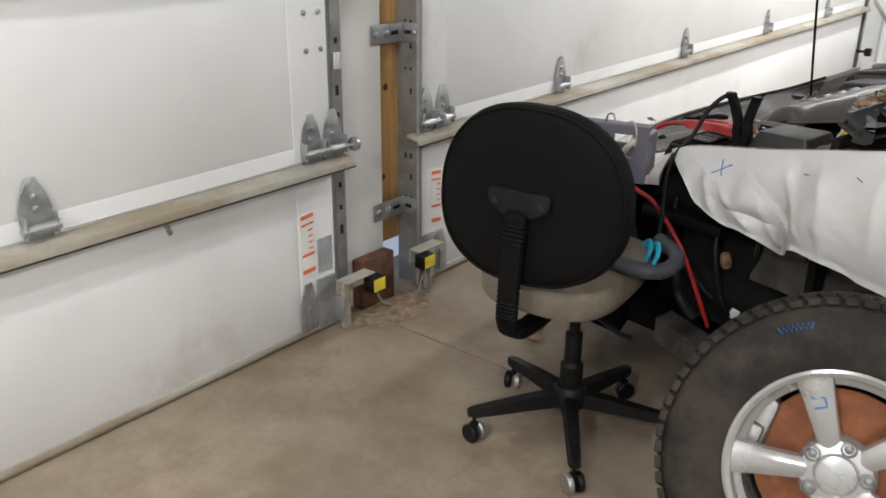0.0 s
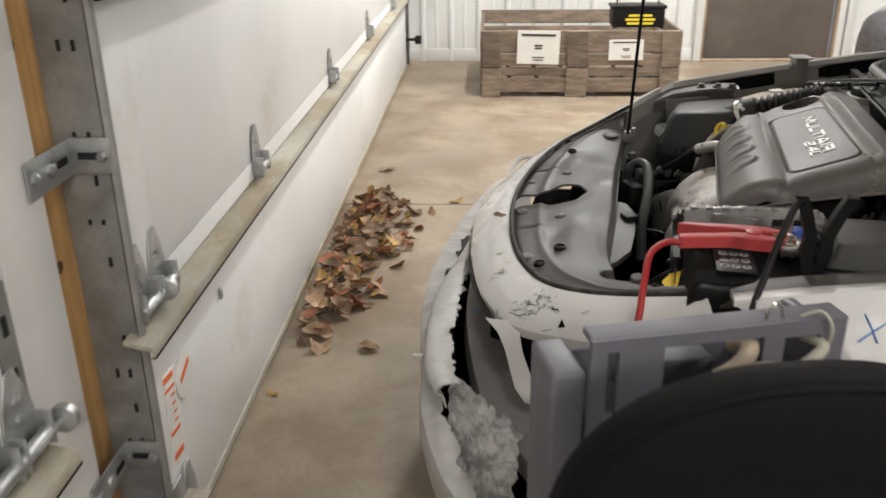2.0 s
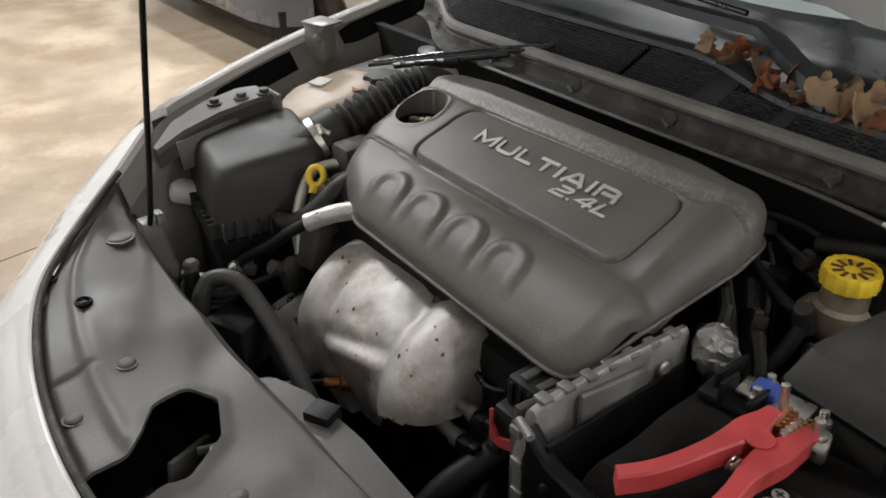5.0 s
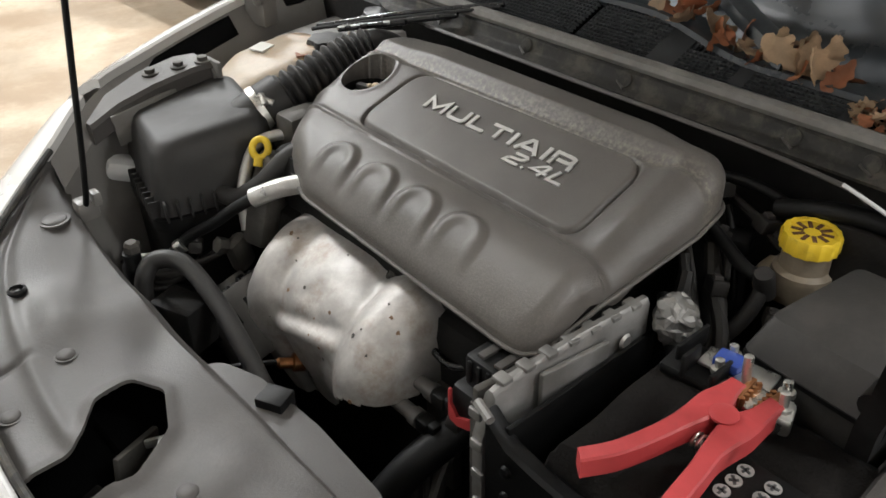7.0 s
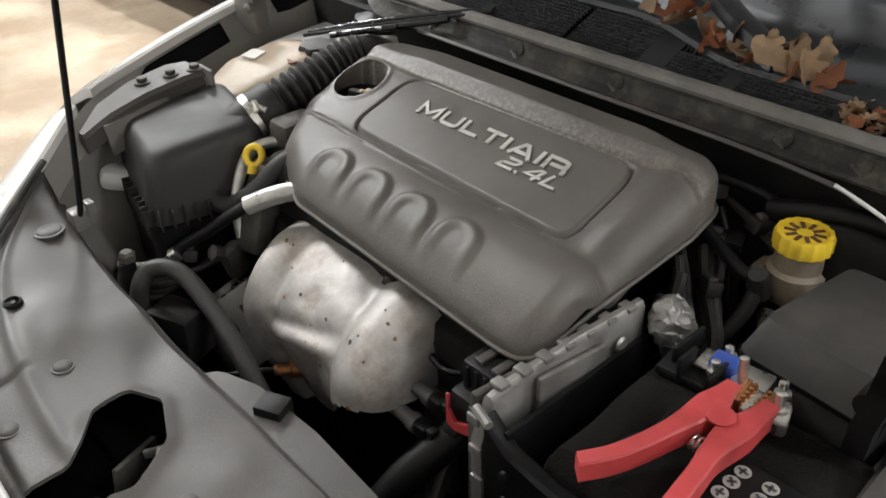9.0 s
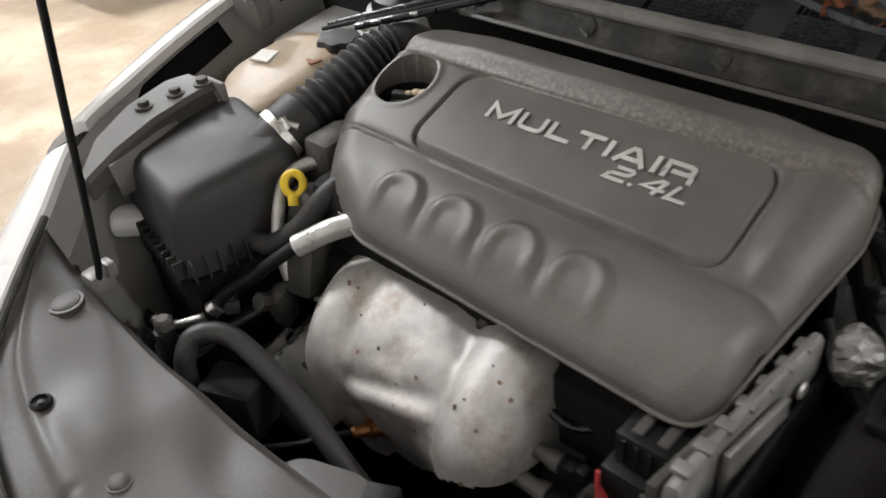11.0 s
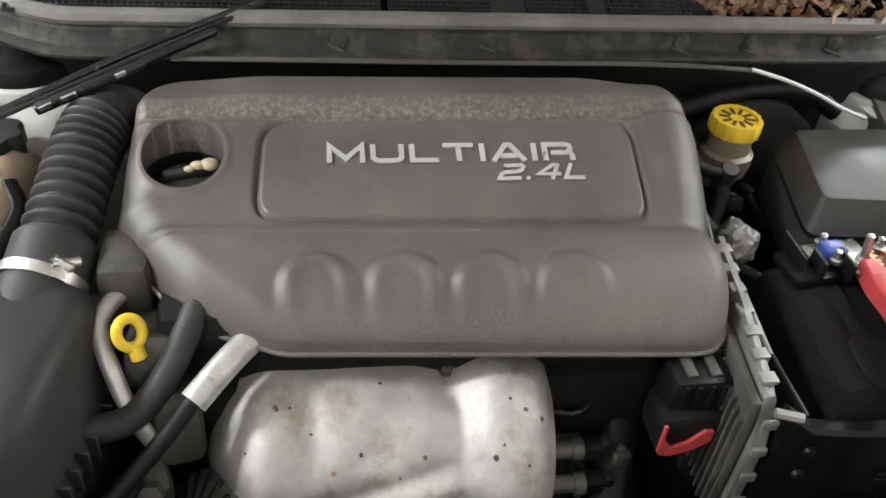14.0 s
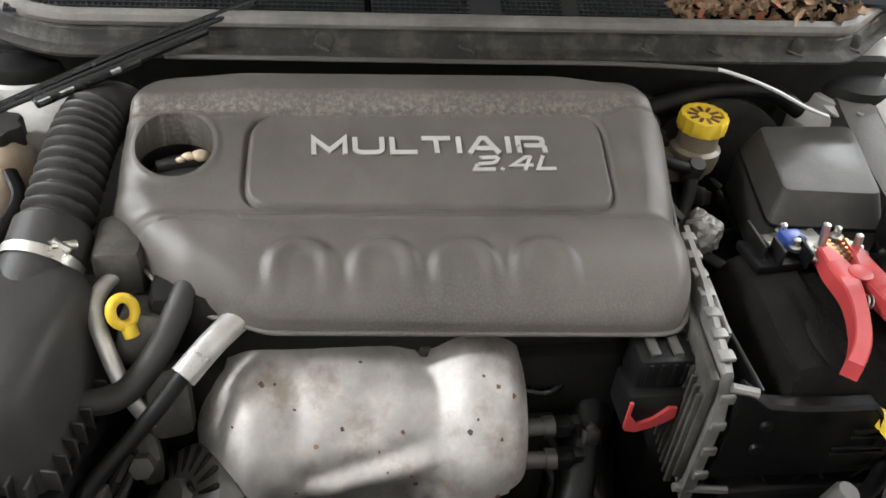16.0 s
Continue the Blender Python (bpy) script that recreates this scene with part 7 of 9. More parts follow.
box(b, (-0.70, 2.37, 0.764), (0.035, 0.045, 0.008), 0.003, (0, 0, -12))
box(b, (-0.70, 2.34, 0.760), (0.03, 0.03, 0.02), 0.004, (0, 0, 20))
part("terminal_plate", b, M["steel"], term)
for x, y, z, h in ((-0.664, 2.407, 0.764, 0.014), (-0.695, 2.375, 0.766, 0.034), (-0.692, 2.404, 0.764, 0.014), (-0.70, 2.335, 0.768, 0.02), (-0.675, 2.345, 0.764, 0.016)):
    b = B()
    lathe(b, [(0.008, 0), (0.008, 0.005), (0.0045, 0.006), (0.0045, h), (0.003, h + 0.001)], 10, axis_to((x, y, z), (0.05, 0.1, 1)))
    part("stud_bolt", b, M["steel"], term)
# tray walls
tray = part("battery_tray", B(), M["tray"], car, "black plastic battery tray")
b = B()
wallp = [(-0.866, 2.53, 0.742), (-0.866, 2.50, 0.718), (-0.868, 2.46, 0.714), (-0.870, 2.42, 0.714), (-0.870, 2.385, 0.714), (-0.870, 2.372, 0.700), (-0.870, 2.365, 0.655), (-0.870, 2.26, 0.645)]
loft(b, [[(x - 0.010, y, z - 0.004), (x - 0.006, y, z), (x + 0.006, y, z), (x + 0.010, y, z - 0.004), (x + 0.006, y, z - 0.008), (x + 0.004, y, 0.60), (x - 0.004, y, 0.60), (x - 0.006, y, z - 0.008)] for x, y, z in wallp])
box(b, (-0.755, 2.508, 0.66), (0.22, 0.006, 0.14), 0.002)
box(b, (-0.755, 2.34, 0.56), (0.24, 0.34, 0.03), 0.008)
tray.data = mesh_of("battery_tray", b, M["tray"])
for y, z, w in ((2.42, 0.675, 0.05), (2.42, 0.665, 0.05), (2.43, 0.648, 0.06), (2.43, 0.640, 0.06)):
    b = B()
    box(b, (-0.879, y - 0.05, z), (0.004, w, 0.003), 0.001)
    part("tray_rib", b, M["tray"], tray)
for z in (0.69, 0.655):
    b = B()
    lathe(b, [(0.007, 0), (0.006, 0.004), (0.003, 0.005)], 10, axis_to((-0.876, 2.497, z), (-1, 0, 0)))
    part("tray_rivet", b, M["tray"], tray)
# ribs under the tray
for k in range(6):
    b = B()
    box(b, (-0.862, 2.455 - 0.035 * k, 0.575), (0.006, 0.004, 0.05), 0.001, (35 if k % 2 else -35, 0, 0))
    part("tray_lattice", b, M["black"], tray)
b = B()
box(b, (-0.85, 2.36, 0.555), (0.05, 0.25, 0.004), 0.001)
part("tray_shelf", b, M["black"], tray)
# aluminium control module between cover and battery
MA, MB_ = Vector((-0.652, 2.520, 0)), Vector((-0.868, 2.545, 0))
b = B()
prof_m = [(0.0, 0.60, 0.770), (0.45, 0.585, 0.765), (0.50, 0.58, 0.762), (0.85, 0.57, 0.752), (0.93, 0.565, 0.745), (1.0, 0.56, 0.70)]
rings = []
for t, z0, z1 in prof_m:
    c = MA.lerp(MB_, t)
    th = 0.007
    rings.append([(c.x, c.y - th, z0), (c.x, c.y - th, z1 - 0.006), (c.x, c.y - th + 0.004, z1), (c.x, c.y + th - 0.004, z1), (c.x, c.y + th, z1 - 0.006), (c.x, c.y + th, z0)])
loft(b, rings)
mod = part("control_module", b, M["module"], car, "dusty finned aluminium control module")
# this side and its fins take a darker metal for the shade on them
b = B()
box(b, (-0.76, 2.5465, 0.665), (0.20, 0.010, 0.155), 0.003, (0, 0, -6.6))
part("fin_block", b, M["casting"], mod, "ribbed side of the module, its shade put into the colour")
for k in range(18):
    c = MA.lerp(MB_, 0.05 + 0.052 * k)
    b = B()
    box(b, (c.x, c.y + 0.0215, 0.672 - 0.0015 * k), (0.004, 0.008, 0.14), 0.001)
    part("cooling_fin", b, M["casting"], mod)
for k in range(7):
    c = MA.lerp(MB_, 0.08 + 0.13 * k)
    b = B()
    box(b, (c.x, c.y + 0.001, 0.768 - 0.018 * (0.08 + 0.13 * k)), (0.014, 0.017, 0.006), 0.002)
    part("module_clip", b, M["module"], mod)
for k in range(4):
    b = B()
    box(b, (-0.870, 2.546 - 0.002 * k, 0.725 - 0.04 * k), (0.005, 0.016, 0.012), 0.002)
    part("module_clip", b, M["module"], mod)
b = B()
box(b, (-0.76, 2.519, 0.715), (0.09, 0.008, 0.07), 0.005, (0, 0, -6.6))
part("module_plate", b, M["module"], mod)
b = B()
lathe(b, [(0.009, 0), (0.007, 0.003)], 12, axis_to((-0.69, 2.512, 0.735), (0, -1, 0)))
part("module_boss", b, M["cast"], mod)
for p_, q_ in (((-0.868, 2.545, 0.74), (-0.875, 2.52, 0.738)), ((-0.862, 2.56, 0.575), (-0.868, 2.50, 0.572))):
    b = B()
    tube(b, [p_, q_], 0.005, 8, 0)
    part("module_pin", b, M["module"], mod)
b = B()   # foil-wrapped plug behind the module
bmesh.ops.create_icosphere(b, subdivisions=4, radius=0.03, matrix=Matrix.Translation((-0.635, 2.49, 0.745)) @ Matrix.Diagonal((0.7, 0.8, 1.1, 1)))
for v in b.verts:
    v.co += 0.008 * noise.noise_vector(v.co * 50) + 0.0035 * noise.noise_vector(v.co * 150)
part("foil_wrap", b, M["module"], car, "plug wrapped in crumpled foil tape", angle=15)
# connector with its red lever
b = B()
box(b, (-0.797, 2.587, 0.705), (0.045, 0.06, 0.045), 0.006)
box(b, (-0.807, 2.590, 0.665), (0.05, 0.07, 0.05), 0.008)
plug = part("wiring_plug", b, M["black"], car)
for k in range(4):
    b = B()
    box(b, (-0.8205, 2.567 + 0.013 * k, 0.71), (0.003, 0.005, 0.028), 0.001)
    part("plug_rib", b, M["black"], plug)
for k in range(2):
    b = B()
    box(b, (-0.797, 2.575 + 0.024 * k, 0.729), (0.03, 0.010, 0.005), 0.001)
    part("plug_latch", b, M["panel"], plug)
b = B()
loft(b, [[(-0.836, y, z - h), (-0.832, y, z - h), (-0.832, y, z + h), (-0.836, y, z + h)] for y, z, h in ((2.622, 0.655, 0.012), (2.610, 0.646, 0.006), (2.594, 0.652, 0.007), (2.580, 0.664, 0.011), (2.571, 0.667, 0.007))])
box(b, (-0.834, 2.622, 0.665), (0.004, 0.004, 0.04), 0.001)
part("red_lever", b, M["red"], plug, "red plastic locking lever")
# big hoses and pipes between engine and module
def hose2(name, pts, r, material, label=""):
    b = B()
    tube(b, pts, r, 14, 6)
    return part(name, b, material, car, label)


hose2("radiator_hose", [(-0.63, 2.63, 0.60), (-0.69, 2.625, 0.62), (-0.76, 2.635, 0.60), (-0.85, 2.665, 0.55), (-0.93, 2.69, 0.47)], 0.022, M["black"], "thick black radiator hose")
hose2("radiator_hose", [(-0.75, 2.60, 0.50), (-0.85, 2.62, 0.46), (-0.95, 2.66, 0.42)], 0.02, M["black"])
for x, z in ((-0.80, 0.612), (-0.825, 0.588)):
    b = B()
    tube(b, [(x, 2.75, z), (x, 2.695, z)], 0.0095, 14, 0)
    tube(b, [(x, 2.697, z), (x, 2.685, z)], 0.012, 10, 0)
    part("steel_pipe", b, M["bay_dim"], car, "bright steel pipe end")
    b = B()
    box(b, (x, 2.675, z), (0.02, 0.02, 0.02), 0.004)
    box(b, (x, 2.66, z + 0.004), (0.014, 0.012, 0.014), 0.003)
    part("pipe_clip", b, M["black"], car)
hose2("shiny_loom", [(-0.70, 2.668, 0.70), (-0.73, 2.665, 0.67), (-0.76, 2.668, 0.645), (-0.775, 2.69, 0.64), (-0.775, 2.72, 0.645)], 0.005, M["black_gloss"])
hose2("loom", [(-0.60, 2.53, 0.74), (-0.63, 2.50, 0.722), (-0.66, 2.465, 0.715), (-0.67, 2.44, 0.70)], 0.008, M["black"])
hose2("loom", [(-0.52, 2.53, 0.72), (-0.56, 2.49, 0.70), (-0.60, 2.46, 0.66)], 0.010, M["black"])
hose2("loom", [(-0.45, 2.62, 0.80), (-0.44, 2.56, 0.815), (-0.43, 2.5, 0.805), (-0.43, 2.42, 0.76)], 0.007, M["black"])
hose2("loom", [(-0.46, 2.55, 0.79), (-0.48, 2.52, 0.75), (-0.50, 2.50, 0.70)], 0.005, M["black"])
hose2("loom", [(-0.86, 2.32, 0.62), (-0.90, 2.36, 0.60), (-0.93, 2.44, 0.58), (-0.93, 2.55, 0.55)], 0.009, M["black"])
hose2("loom", [(-0.84, 3.06, 0.60), (-0.87, 3.12, 0.56), (-0.90, 3.20, 0.55), (-0.92, 3.30, 0.58)], 0.009, M["black"])
b = B()
box(b, (-0.77, 2.70, 0.52), (0.03, 0.05, 0.16), 0.006)
part("engine_bracket", b, M["casting"], car)
b = B()
box(b, (-0.475, 2.52, 0.76), (0.04, 0.03, 0.025), 0.004, (0, 0, 20))
part("injector_plug", b, M["black"], car)
# washer filler with its yellow cap
b = B()
lathe(b, [(0.018, -0.05), (0.020, 0.0)], 16, Matrix.Translation((-0.858, 2.346, 0.668)))
neck = part("washer_filler", b, M["black"], car)
b = B()
prism(b, rounded([(-0.034, -0.02), (0.0, -0.030), (0.032, -0.018), (0.034, 0.016), (0.0, 0.030), (-0.03, 0.022)], 0.012, 5), 0.0, 0.010, axis_to((-0.858, 2.346, 0.675), (-0.35, -0.35, 1)), 0.003)
capy = part("washer_cap", b, M["yellow"], neck, "yellow washer fluid cap")
b = B()
for k in range(3):
    tube(b, [Vector((-0.872 + 0.013 * k, 2.332, 0.6865)) + Vector((0, 0.006 * j, 0.0045 * j)) for j in range(5)], 0.0012, 6, 0)
part("cap_symbol", b, M["ink"], capy)
b = B()
lathe(b, [(0.014, 0), (0.014, 0.035), (0.011, 0.04)], 14, axis_to((-0.93, 2.43, 0.615), (-0.1, -0.2, 1)))
part("bulb_plug", b, M["panel"], car)

# ---- jumper cables ----
def handle(pts, w, h):
    """A channel-shaped plastic grip along points, flat on its side."""
    b = B()
    line = spline(pts, 6)
    rings = []
    for i, c in enumerate(line):
        t = i / (len(line) - 1)
        d = (line[min(i + 1, len(line) - 1)] - line[max(i - 1, 0)]).normalized()
        s = d.cross(Vector((0, 0, 1))).normalized()
        ww = w(t)
        hh = h(t)
        up = Vector((0, 0, 1))
        rings.append([c - s * ww - up * hh, c - s * ww + up * hh * 0.8, c - s * ww * 0.8 + up * hh, c + s * ww * 0.8 + up * hh, c + s * ww + up * hh * 0.8, c + s * ww - up * hh])
    loft(b, rings)
    return b


red = thing("jumper_clamp", (-0.76, 2.36, 0.77), "red plastic jumper cable clamp biting the battery terminal", "cable clamp", "jumper clamps")
g1 = part("grip", handle([(-0.866, 2.424, 0.754), (-0.844, 2.406, 0.760), (-0.816, 2.393, 0.765), (-0.781, 2.383, 0.769), (-0.745, 2.378, 0.769), (-0.722, 2.378, 0.768), (-0.704, 2.378, 0.767)], lambda t: 0.0085 + 0.006 * math.exp(-((t - 0.68) / 0.15) ** 2), lambda t: 0.0105), M["red"], red)
g2 = part("grip", handle([(-0.872, 2.336, 0.764), (-0.845, 2.339, 0.766), (-0.818, 2.342, 0.767), (-0.790, 2.346, 0.768), (-0.755, 2.346, 0.768), (-0.730, 2.343, 0.767), (-0.702, 2.341, 0.766)], lambda t: 0.0085 + 0.006 * math.exp(-((t - 0.68) / 0.15) ** 2), lambda t: 0.0105), M["red"], red)
b = B()
lathe(b, [(0.013, 0), (0.013, 0.002), (0.009, 0.0035)], 20, Matrix.Translation((-0.752, 2.362, 0.7785)))
part("pivot", b, M["red"], red)
b = B()
coil = [(-0.778 + 0.007 * math.cos(a), 2.362 + 0.010 * (a / (8 * math.pi)) * 2 - 0.01, 0.762 + 0.007 * math.sin(a)) for a in (2 * math.pi * k / 10 for k in range(41))]
tube(b, coil, 0.0014, 6, 0)
part("spring", b, M["steel"], red)
for y, s in ((2.370, 1), (2.346, -1)):
    b = B()
    box(b, (-0.705, y, 0.768), (0.035, 0.006, 0.016), 0.001, (0, 0, s * 6))
    for k in range(5):
        box(b, (-0.718 + 0.007 * k, y - s * 0.005, 0.768), (0.004, 0.005, 0.014), 0.0005, (0, 0, 45))
    part("jaw", b, M["copper"], red)
cab = B()
RED_LINE = [(-0.865, 2.334, 0.762), (-0.893, 2.325, 0.764), (-0.918, 2.285, 0.758), (-0.925, 2.235, 0.735), (-0.929, 2.198, 0.700), (-0.930, 2.168, 0.655), (-0.885, 2.140, 0.625), (-0.805, 2.125, 0.605), (-0.728, 2.12, 0.535), (-0.686, 2.12, 0.478), (-0.66, 2.14, 0.40), (-0.64, 2.18, 0.30)]
tube(cab, RED_LINE, 0.0058, 10)
tagged(part("jumper_cable", cab, M["red_cable"]), "red rubber jumper cable hanging over the fender edge", "cable", "jumper cables")
blk = thing("jumper_clamp", (-0.68, 2.272, 0.77), "black jumper cable clamp standing upright on the battery", "cable clamp", "jumper clamps")
for s in (-1, 1):
    b = B()
    loft(b, [[(-0.672 + s * a - 0.009, y - 0.010, z), (-0.672 + s * a + 0.009, y - 0.010, z), (-0.672 + s * a + 0.009, y + 0.010, z), (-0.672 + s * a - 0.009, y + 0.010, z)] for a, y, z in ((0.006, 2.272, 0.752), (0.014, 2.269, 0.79), (0.012, 2.265, 0.815), (0.022, 2.26, 0.85), (0.036, 2.254, 0.885))])
    part("grip", b, M["black"], blk)
b = B()
tube(b, [(-0.655, 2.272, 0.81), (-0.69, 2.272, 0.81)], 0.012, 12, 0)
part("pivot", b, M["black"], blk)
cab = B()
tube(cab, [(-0.70, 2.256, 0.872), (-0.715, 2.236, 0.875), (-0.735, 2.205, 0.84), (-0.752, 2.185, 0.785), (-0.77, 2.15, 0.74), (-0.775, 2.125, 0.68), (-0.76, 2.10, 0.58), (-0.74, 2.05, 0.48), (-0.75, 1.98, 0.46), (-0.78, 1.95, 0.52)], 0.0055, 10)
tagged(part("jumper_cable", cab, M["black"]), "black rubber jumper cable hanging over the fender", "cable", "jumper cables")

# ---- a loose wiper blade lying across the bay ----
wb = thing("wiper_blade", (-0.45, 3.13, 0.85), "loose black wiper blade lying from tank to cowl", "wiper blade")
WA, WB_ = Vector((-0.535, 3.275, 0.848)), Vector((-0.385, 3.0, 0.912))
WD = (WB_ - WA)
b = B()
tube(b, [WA, WA + WD * 0.5 + Vector((0, 0, 0.004)), WB_], 0.0042, 8, 6)
part("rail", b, M["black_gloss"], wb)
b = B()
tube(b, [WA + Vector((-0.008, 0.004, -0.004)), WA + WD * 0.5 + Vector((-0.008, -0.002, 0.0)), WB_ + Vector((-0.006, 0, -0.003))], 0.003, 8, 6)
part("rubber", b, M["rubber"], wb)
b = B()
q = WD.normalized()
ym = Matrix.Translation(WA + WD * 0.33 + Vector((-0.012, -0.008, -0.004))) @ q.to_track_quat("X", "Z").to_matrix().to_4x4()
box(b, (0, 0, 0), (0.12, 0.016, 0.010), 0.003, m=ym)
box(b, (0.10, 0.002, 0.0), (0.09, 0.012, 0.010), 0.004, m=ym)
br_ = part("bridge", b, M["black_gloss"], wb)
for k, w in ((-0.05, 0.014), (-0.025, 0.016), (0.03, 0.012)):
    b = B()
    box(b, (k, -0.009, 0.003), (w, 0.003, 0.006), 0.001, m=ym)
    part("bright_slot", b, M["chrome"], br_)

# ---- leaves caught in the cowl ----
rnd = random.Random(21)
COWL_LEAVES = [leaf_mesh("cowl_leaf", 0.07 + 0.01 * k, "oak", 70 + k, (M["leaf_red"], M["leaf_pale"], M["leaf"], M["leaf_pale"])[k]) for k in range(4)]
CLUSTERS = ((2.77, 0.020, 5), (2.705, 0.030, 8), (2.625, 0.022, 5), (2.565, 0.025, 8), (2.52, 0.016, 4))
for cy, sy, count in CLUSTERS:
    for k in range(count):
        y = rnd.gauss(cy, sy)
        ob = new("cowl_leaf", COWL_LEAVES[rnd.choice((0, 0, 1, 2, 3))])
        up = rnd.uniform(15, 85)
        ob.matrix_world = pose(lip_x(y) + rnd.uniform(0.0, 0.035), y, 0.922 + 0.022 * rnd.random(), rnd.gauss(0, 30), -up, rnd.uniform(0, 360)) @ Matrix.Scale(rnd.uniform(0.45, 0.8), 4)
        tagged(ob, "curled dry oak leaf stuck in the cowl under the windshield", "leaf", "cowl leaves")
heap = thing("leaf_litter", (-0.33, 2.33, 0.90), "pale dry leaf bits heaped in the cowl corner", "leaves", kind="stuff")
for k in range(150):
    x, y = rnd.gauss(-0.372, 0.014), 2.19 + 0.28 * rnd.random() ** 0.8
    z = 0.898 + max(0, 0.03 - abs(y - 2.33) * 0.12) * rnd.random()
    piece("leaf_bit", rnd.choice(COWL_LEAVES), pose(x, y, z, rnd.gauss(0, 40), rnd.gauss(0, 40), rnd.uniform(0, 360)) @ Matrix.Scale(rnd.uniform(0.16, 0.36), 4), heap)

# ---- crumpled left fender ----
FT = [(-0.795, 2.165, 0.738), (-0.744, 2.148, 0.757), (-0.645, 2.145, 0.776), (-0.547, 2.14, 0.793), (-0.44, 2.13, 0.815), (-0.286, 2.11, 0.850), (-0.05, 2.09, 0.89), (0.35, 2.05, 0.93)]
FB_ = [(-0.765, 2.14, 0.722), (-0.70, 2.085, 0.696), (-0.664, 2.078, 0.658), (-0.62, 2.075, 0.640), (-0.578, 2.078, 0.621), (-0.537, 2.072, 0.622), (-0.49, 2.085, 0.607), (-0.452, 2.128, 0.572), (-0.405, 2.07, 0.614), (-0.29, 2.06, 0.604), (-0.20, 2.05, 0.588), (0.05, 1.99, 0.58), (0.35, 1.95, 0.56)]
FT_S, FB_S = spline(FT, 8), spline(FB_, 6)
# creases of the crash: ends in x and z, height, half width, and which of them step
FOLDS = [(-0.53, 0.735, -0.435, 0.655, 0.020, 0.020, 1), (-0.47, 0.79, -0.40, 0.66, 0.016, 0.022, 0), (-0.60, 0.70, -0.52, 0.63, 0.012, 0.014, 0), (-0.66, 0.72, -0.60, 0.64, 0.010, 0.016, 0), (-0.38, 0.80, -0.33, 0.62, 0.016, 0.03, 0), (-0.57, 0.665, -0.47, 0.645, -0.012, 0.012, 0),
         (-0.25, 0.83, -0.24, 0.60, 0.012, 0.03, 0), (-0.50, 0.69, -0.46, 0.60, 0.012, 0.012, 0), (-0.70, 0.745, -0.64, 0.715, 0.005, 0.010, 0)]


def fender_l(u, v):
    a, c = along(FT_S, u), along(FB_S, u)
    p = a.lerp(c, v)
    out = Vector((0.05, -1, 0.10)).normalized()
    shape = 0.030 * math.sin(math.pi * min(1, v * 1.05)) * smoothstep(0.0, 0.25, u)
    ws = 0.012 * noise.noise((p.x * 9, p.z * 9, 4.0))
    d = 0.0
    for x0, z0, x1, z1, h, w, step in FOLDS:
        ex_, ez_ = x1 - x0, z1 - z0
        ln = math.hypot(ex_, ez_)
        t = ((p.x - x0) * ex_ + (p.z - z0) * ez_) / ln / ln
        q = ((p.x - x0) * ez_ - (p.z - z0) * ex_) / ln + ws
        win = smoothstep(-0.25, 0.15, t) * (1 - smoothstep(0.85, 1.3, t))
        if step:
            d += h * win * (smoothstep(-0.004, 0.004, q) * math.exp(-max(0, q) / 0.05) - 0.4 * math.exp(-(q / 0.02) ** 2))
        else:
            d += h * win * math.exp(-abs(q) / w)
    d += 0.007 * abs(noise.noise((p.x * 20 + p.z * 9, p.z * 20, 2.0))) * smoothstep(0.3, 0.8, v) * (1 - smoothstep(0.4, 0.6, u))
    return p + out * (shape + d * smoothstep(0.03, 0.28, v))


b = B()
sheet(b, fender_l, 190, 60, 0.002)
fen = part("left_fender", b, M["paint_dull"], car, "white fender crumpled and torn by a crash")
b = B()   # rolled top edge towards the bay
rings = []
for i in range(41):
    p = along(FT_S, i / 40)
    rings.append([(p.x, p.y - 0.004, p.z - 0.004), (p.x, p.y + 0.003, p.z + 0.003), (p.x, p.y + 0.03, p.z + 0.002), (p.x, p.y + 0.05, p.z - 0.008), (p.x, p.y + 0.048, p.z - 0.014), (p.x, p.y + 0.02, p.z - 0.006)])
loft(b, rings)
part("fender_edge", b, M["paint"], fen)
b = B()   # plastic strip between fender edge and bay
rings = []
for i in range(31):
    p = along(FT_S, i / 30 * 0.62)
    rings.append([(p.x, p.y + 0.046, p.z - 0.010), (p.x, p.y + 0.06, p.z - 0.006), (p.x, p.y + 0.10, p.z - 0.012), (p.x, p.y + 0.115, p.z - 0.05), (p.x, p.y + 0.09, p.z - 0.05), (p.x, p.y + 0.06, p.z - 0.016)])
loft(b, rings)
part("left_gutter", b, M["panel"], car)


def on_fender(x, z):
    best = min(((fender_l(i / 120, j / 24), i, j) for i in range(10, 70) for j in range(1, 24)), key=lambda q: (q[0].x - x) ** 2 + (q[0].z - z) ** 2)
    u, v = best[1] / 120, best[2] / 24
    p = fender_l(u, v)
    e1, e2 = fender_l(u + 0.01, v) - p, fender_l(u, v + 0.02) - p
    n = e1.cross(e2).normalized()
    if n.y > 0:
        n = -n
    d = Vector((x - p.x, 0, z - p.z))
    return p + Vector((d.x, -(n.x * d.x + n.z * d.z) / n.y, d.z)) + n * 0.0028


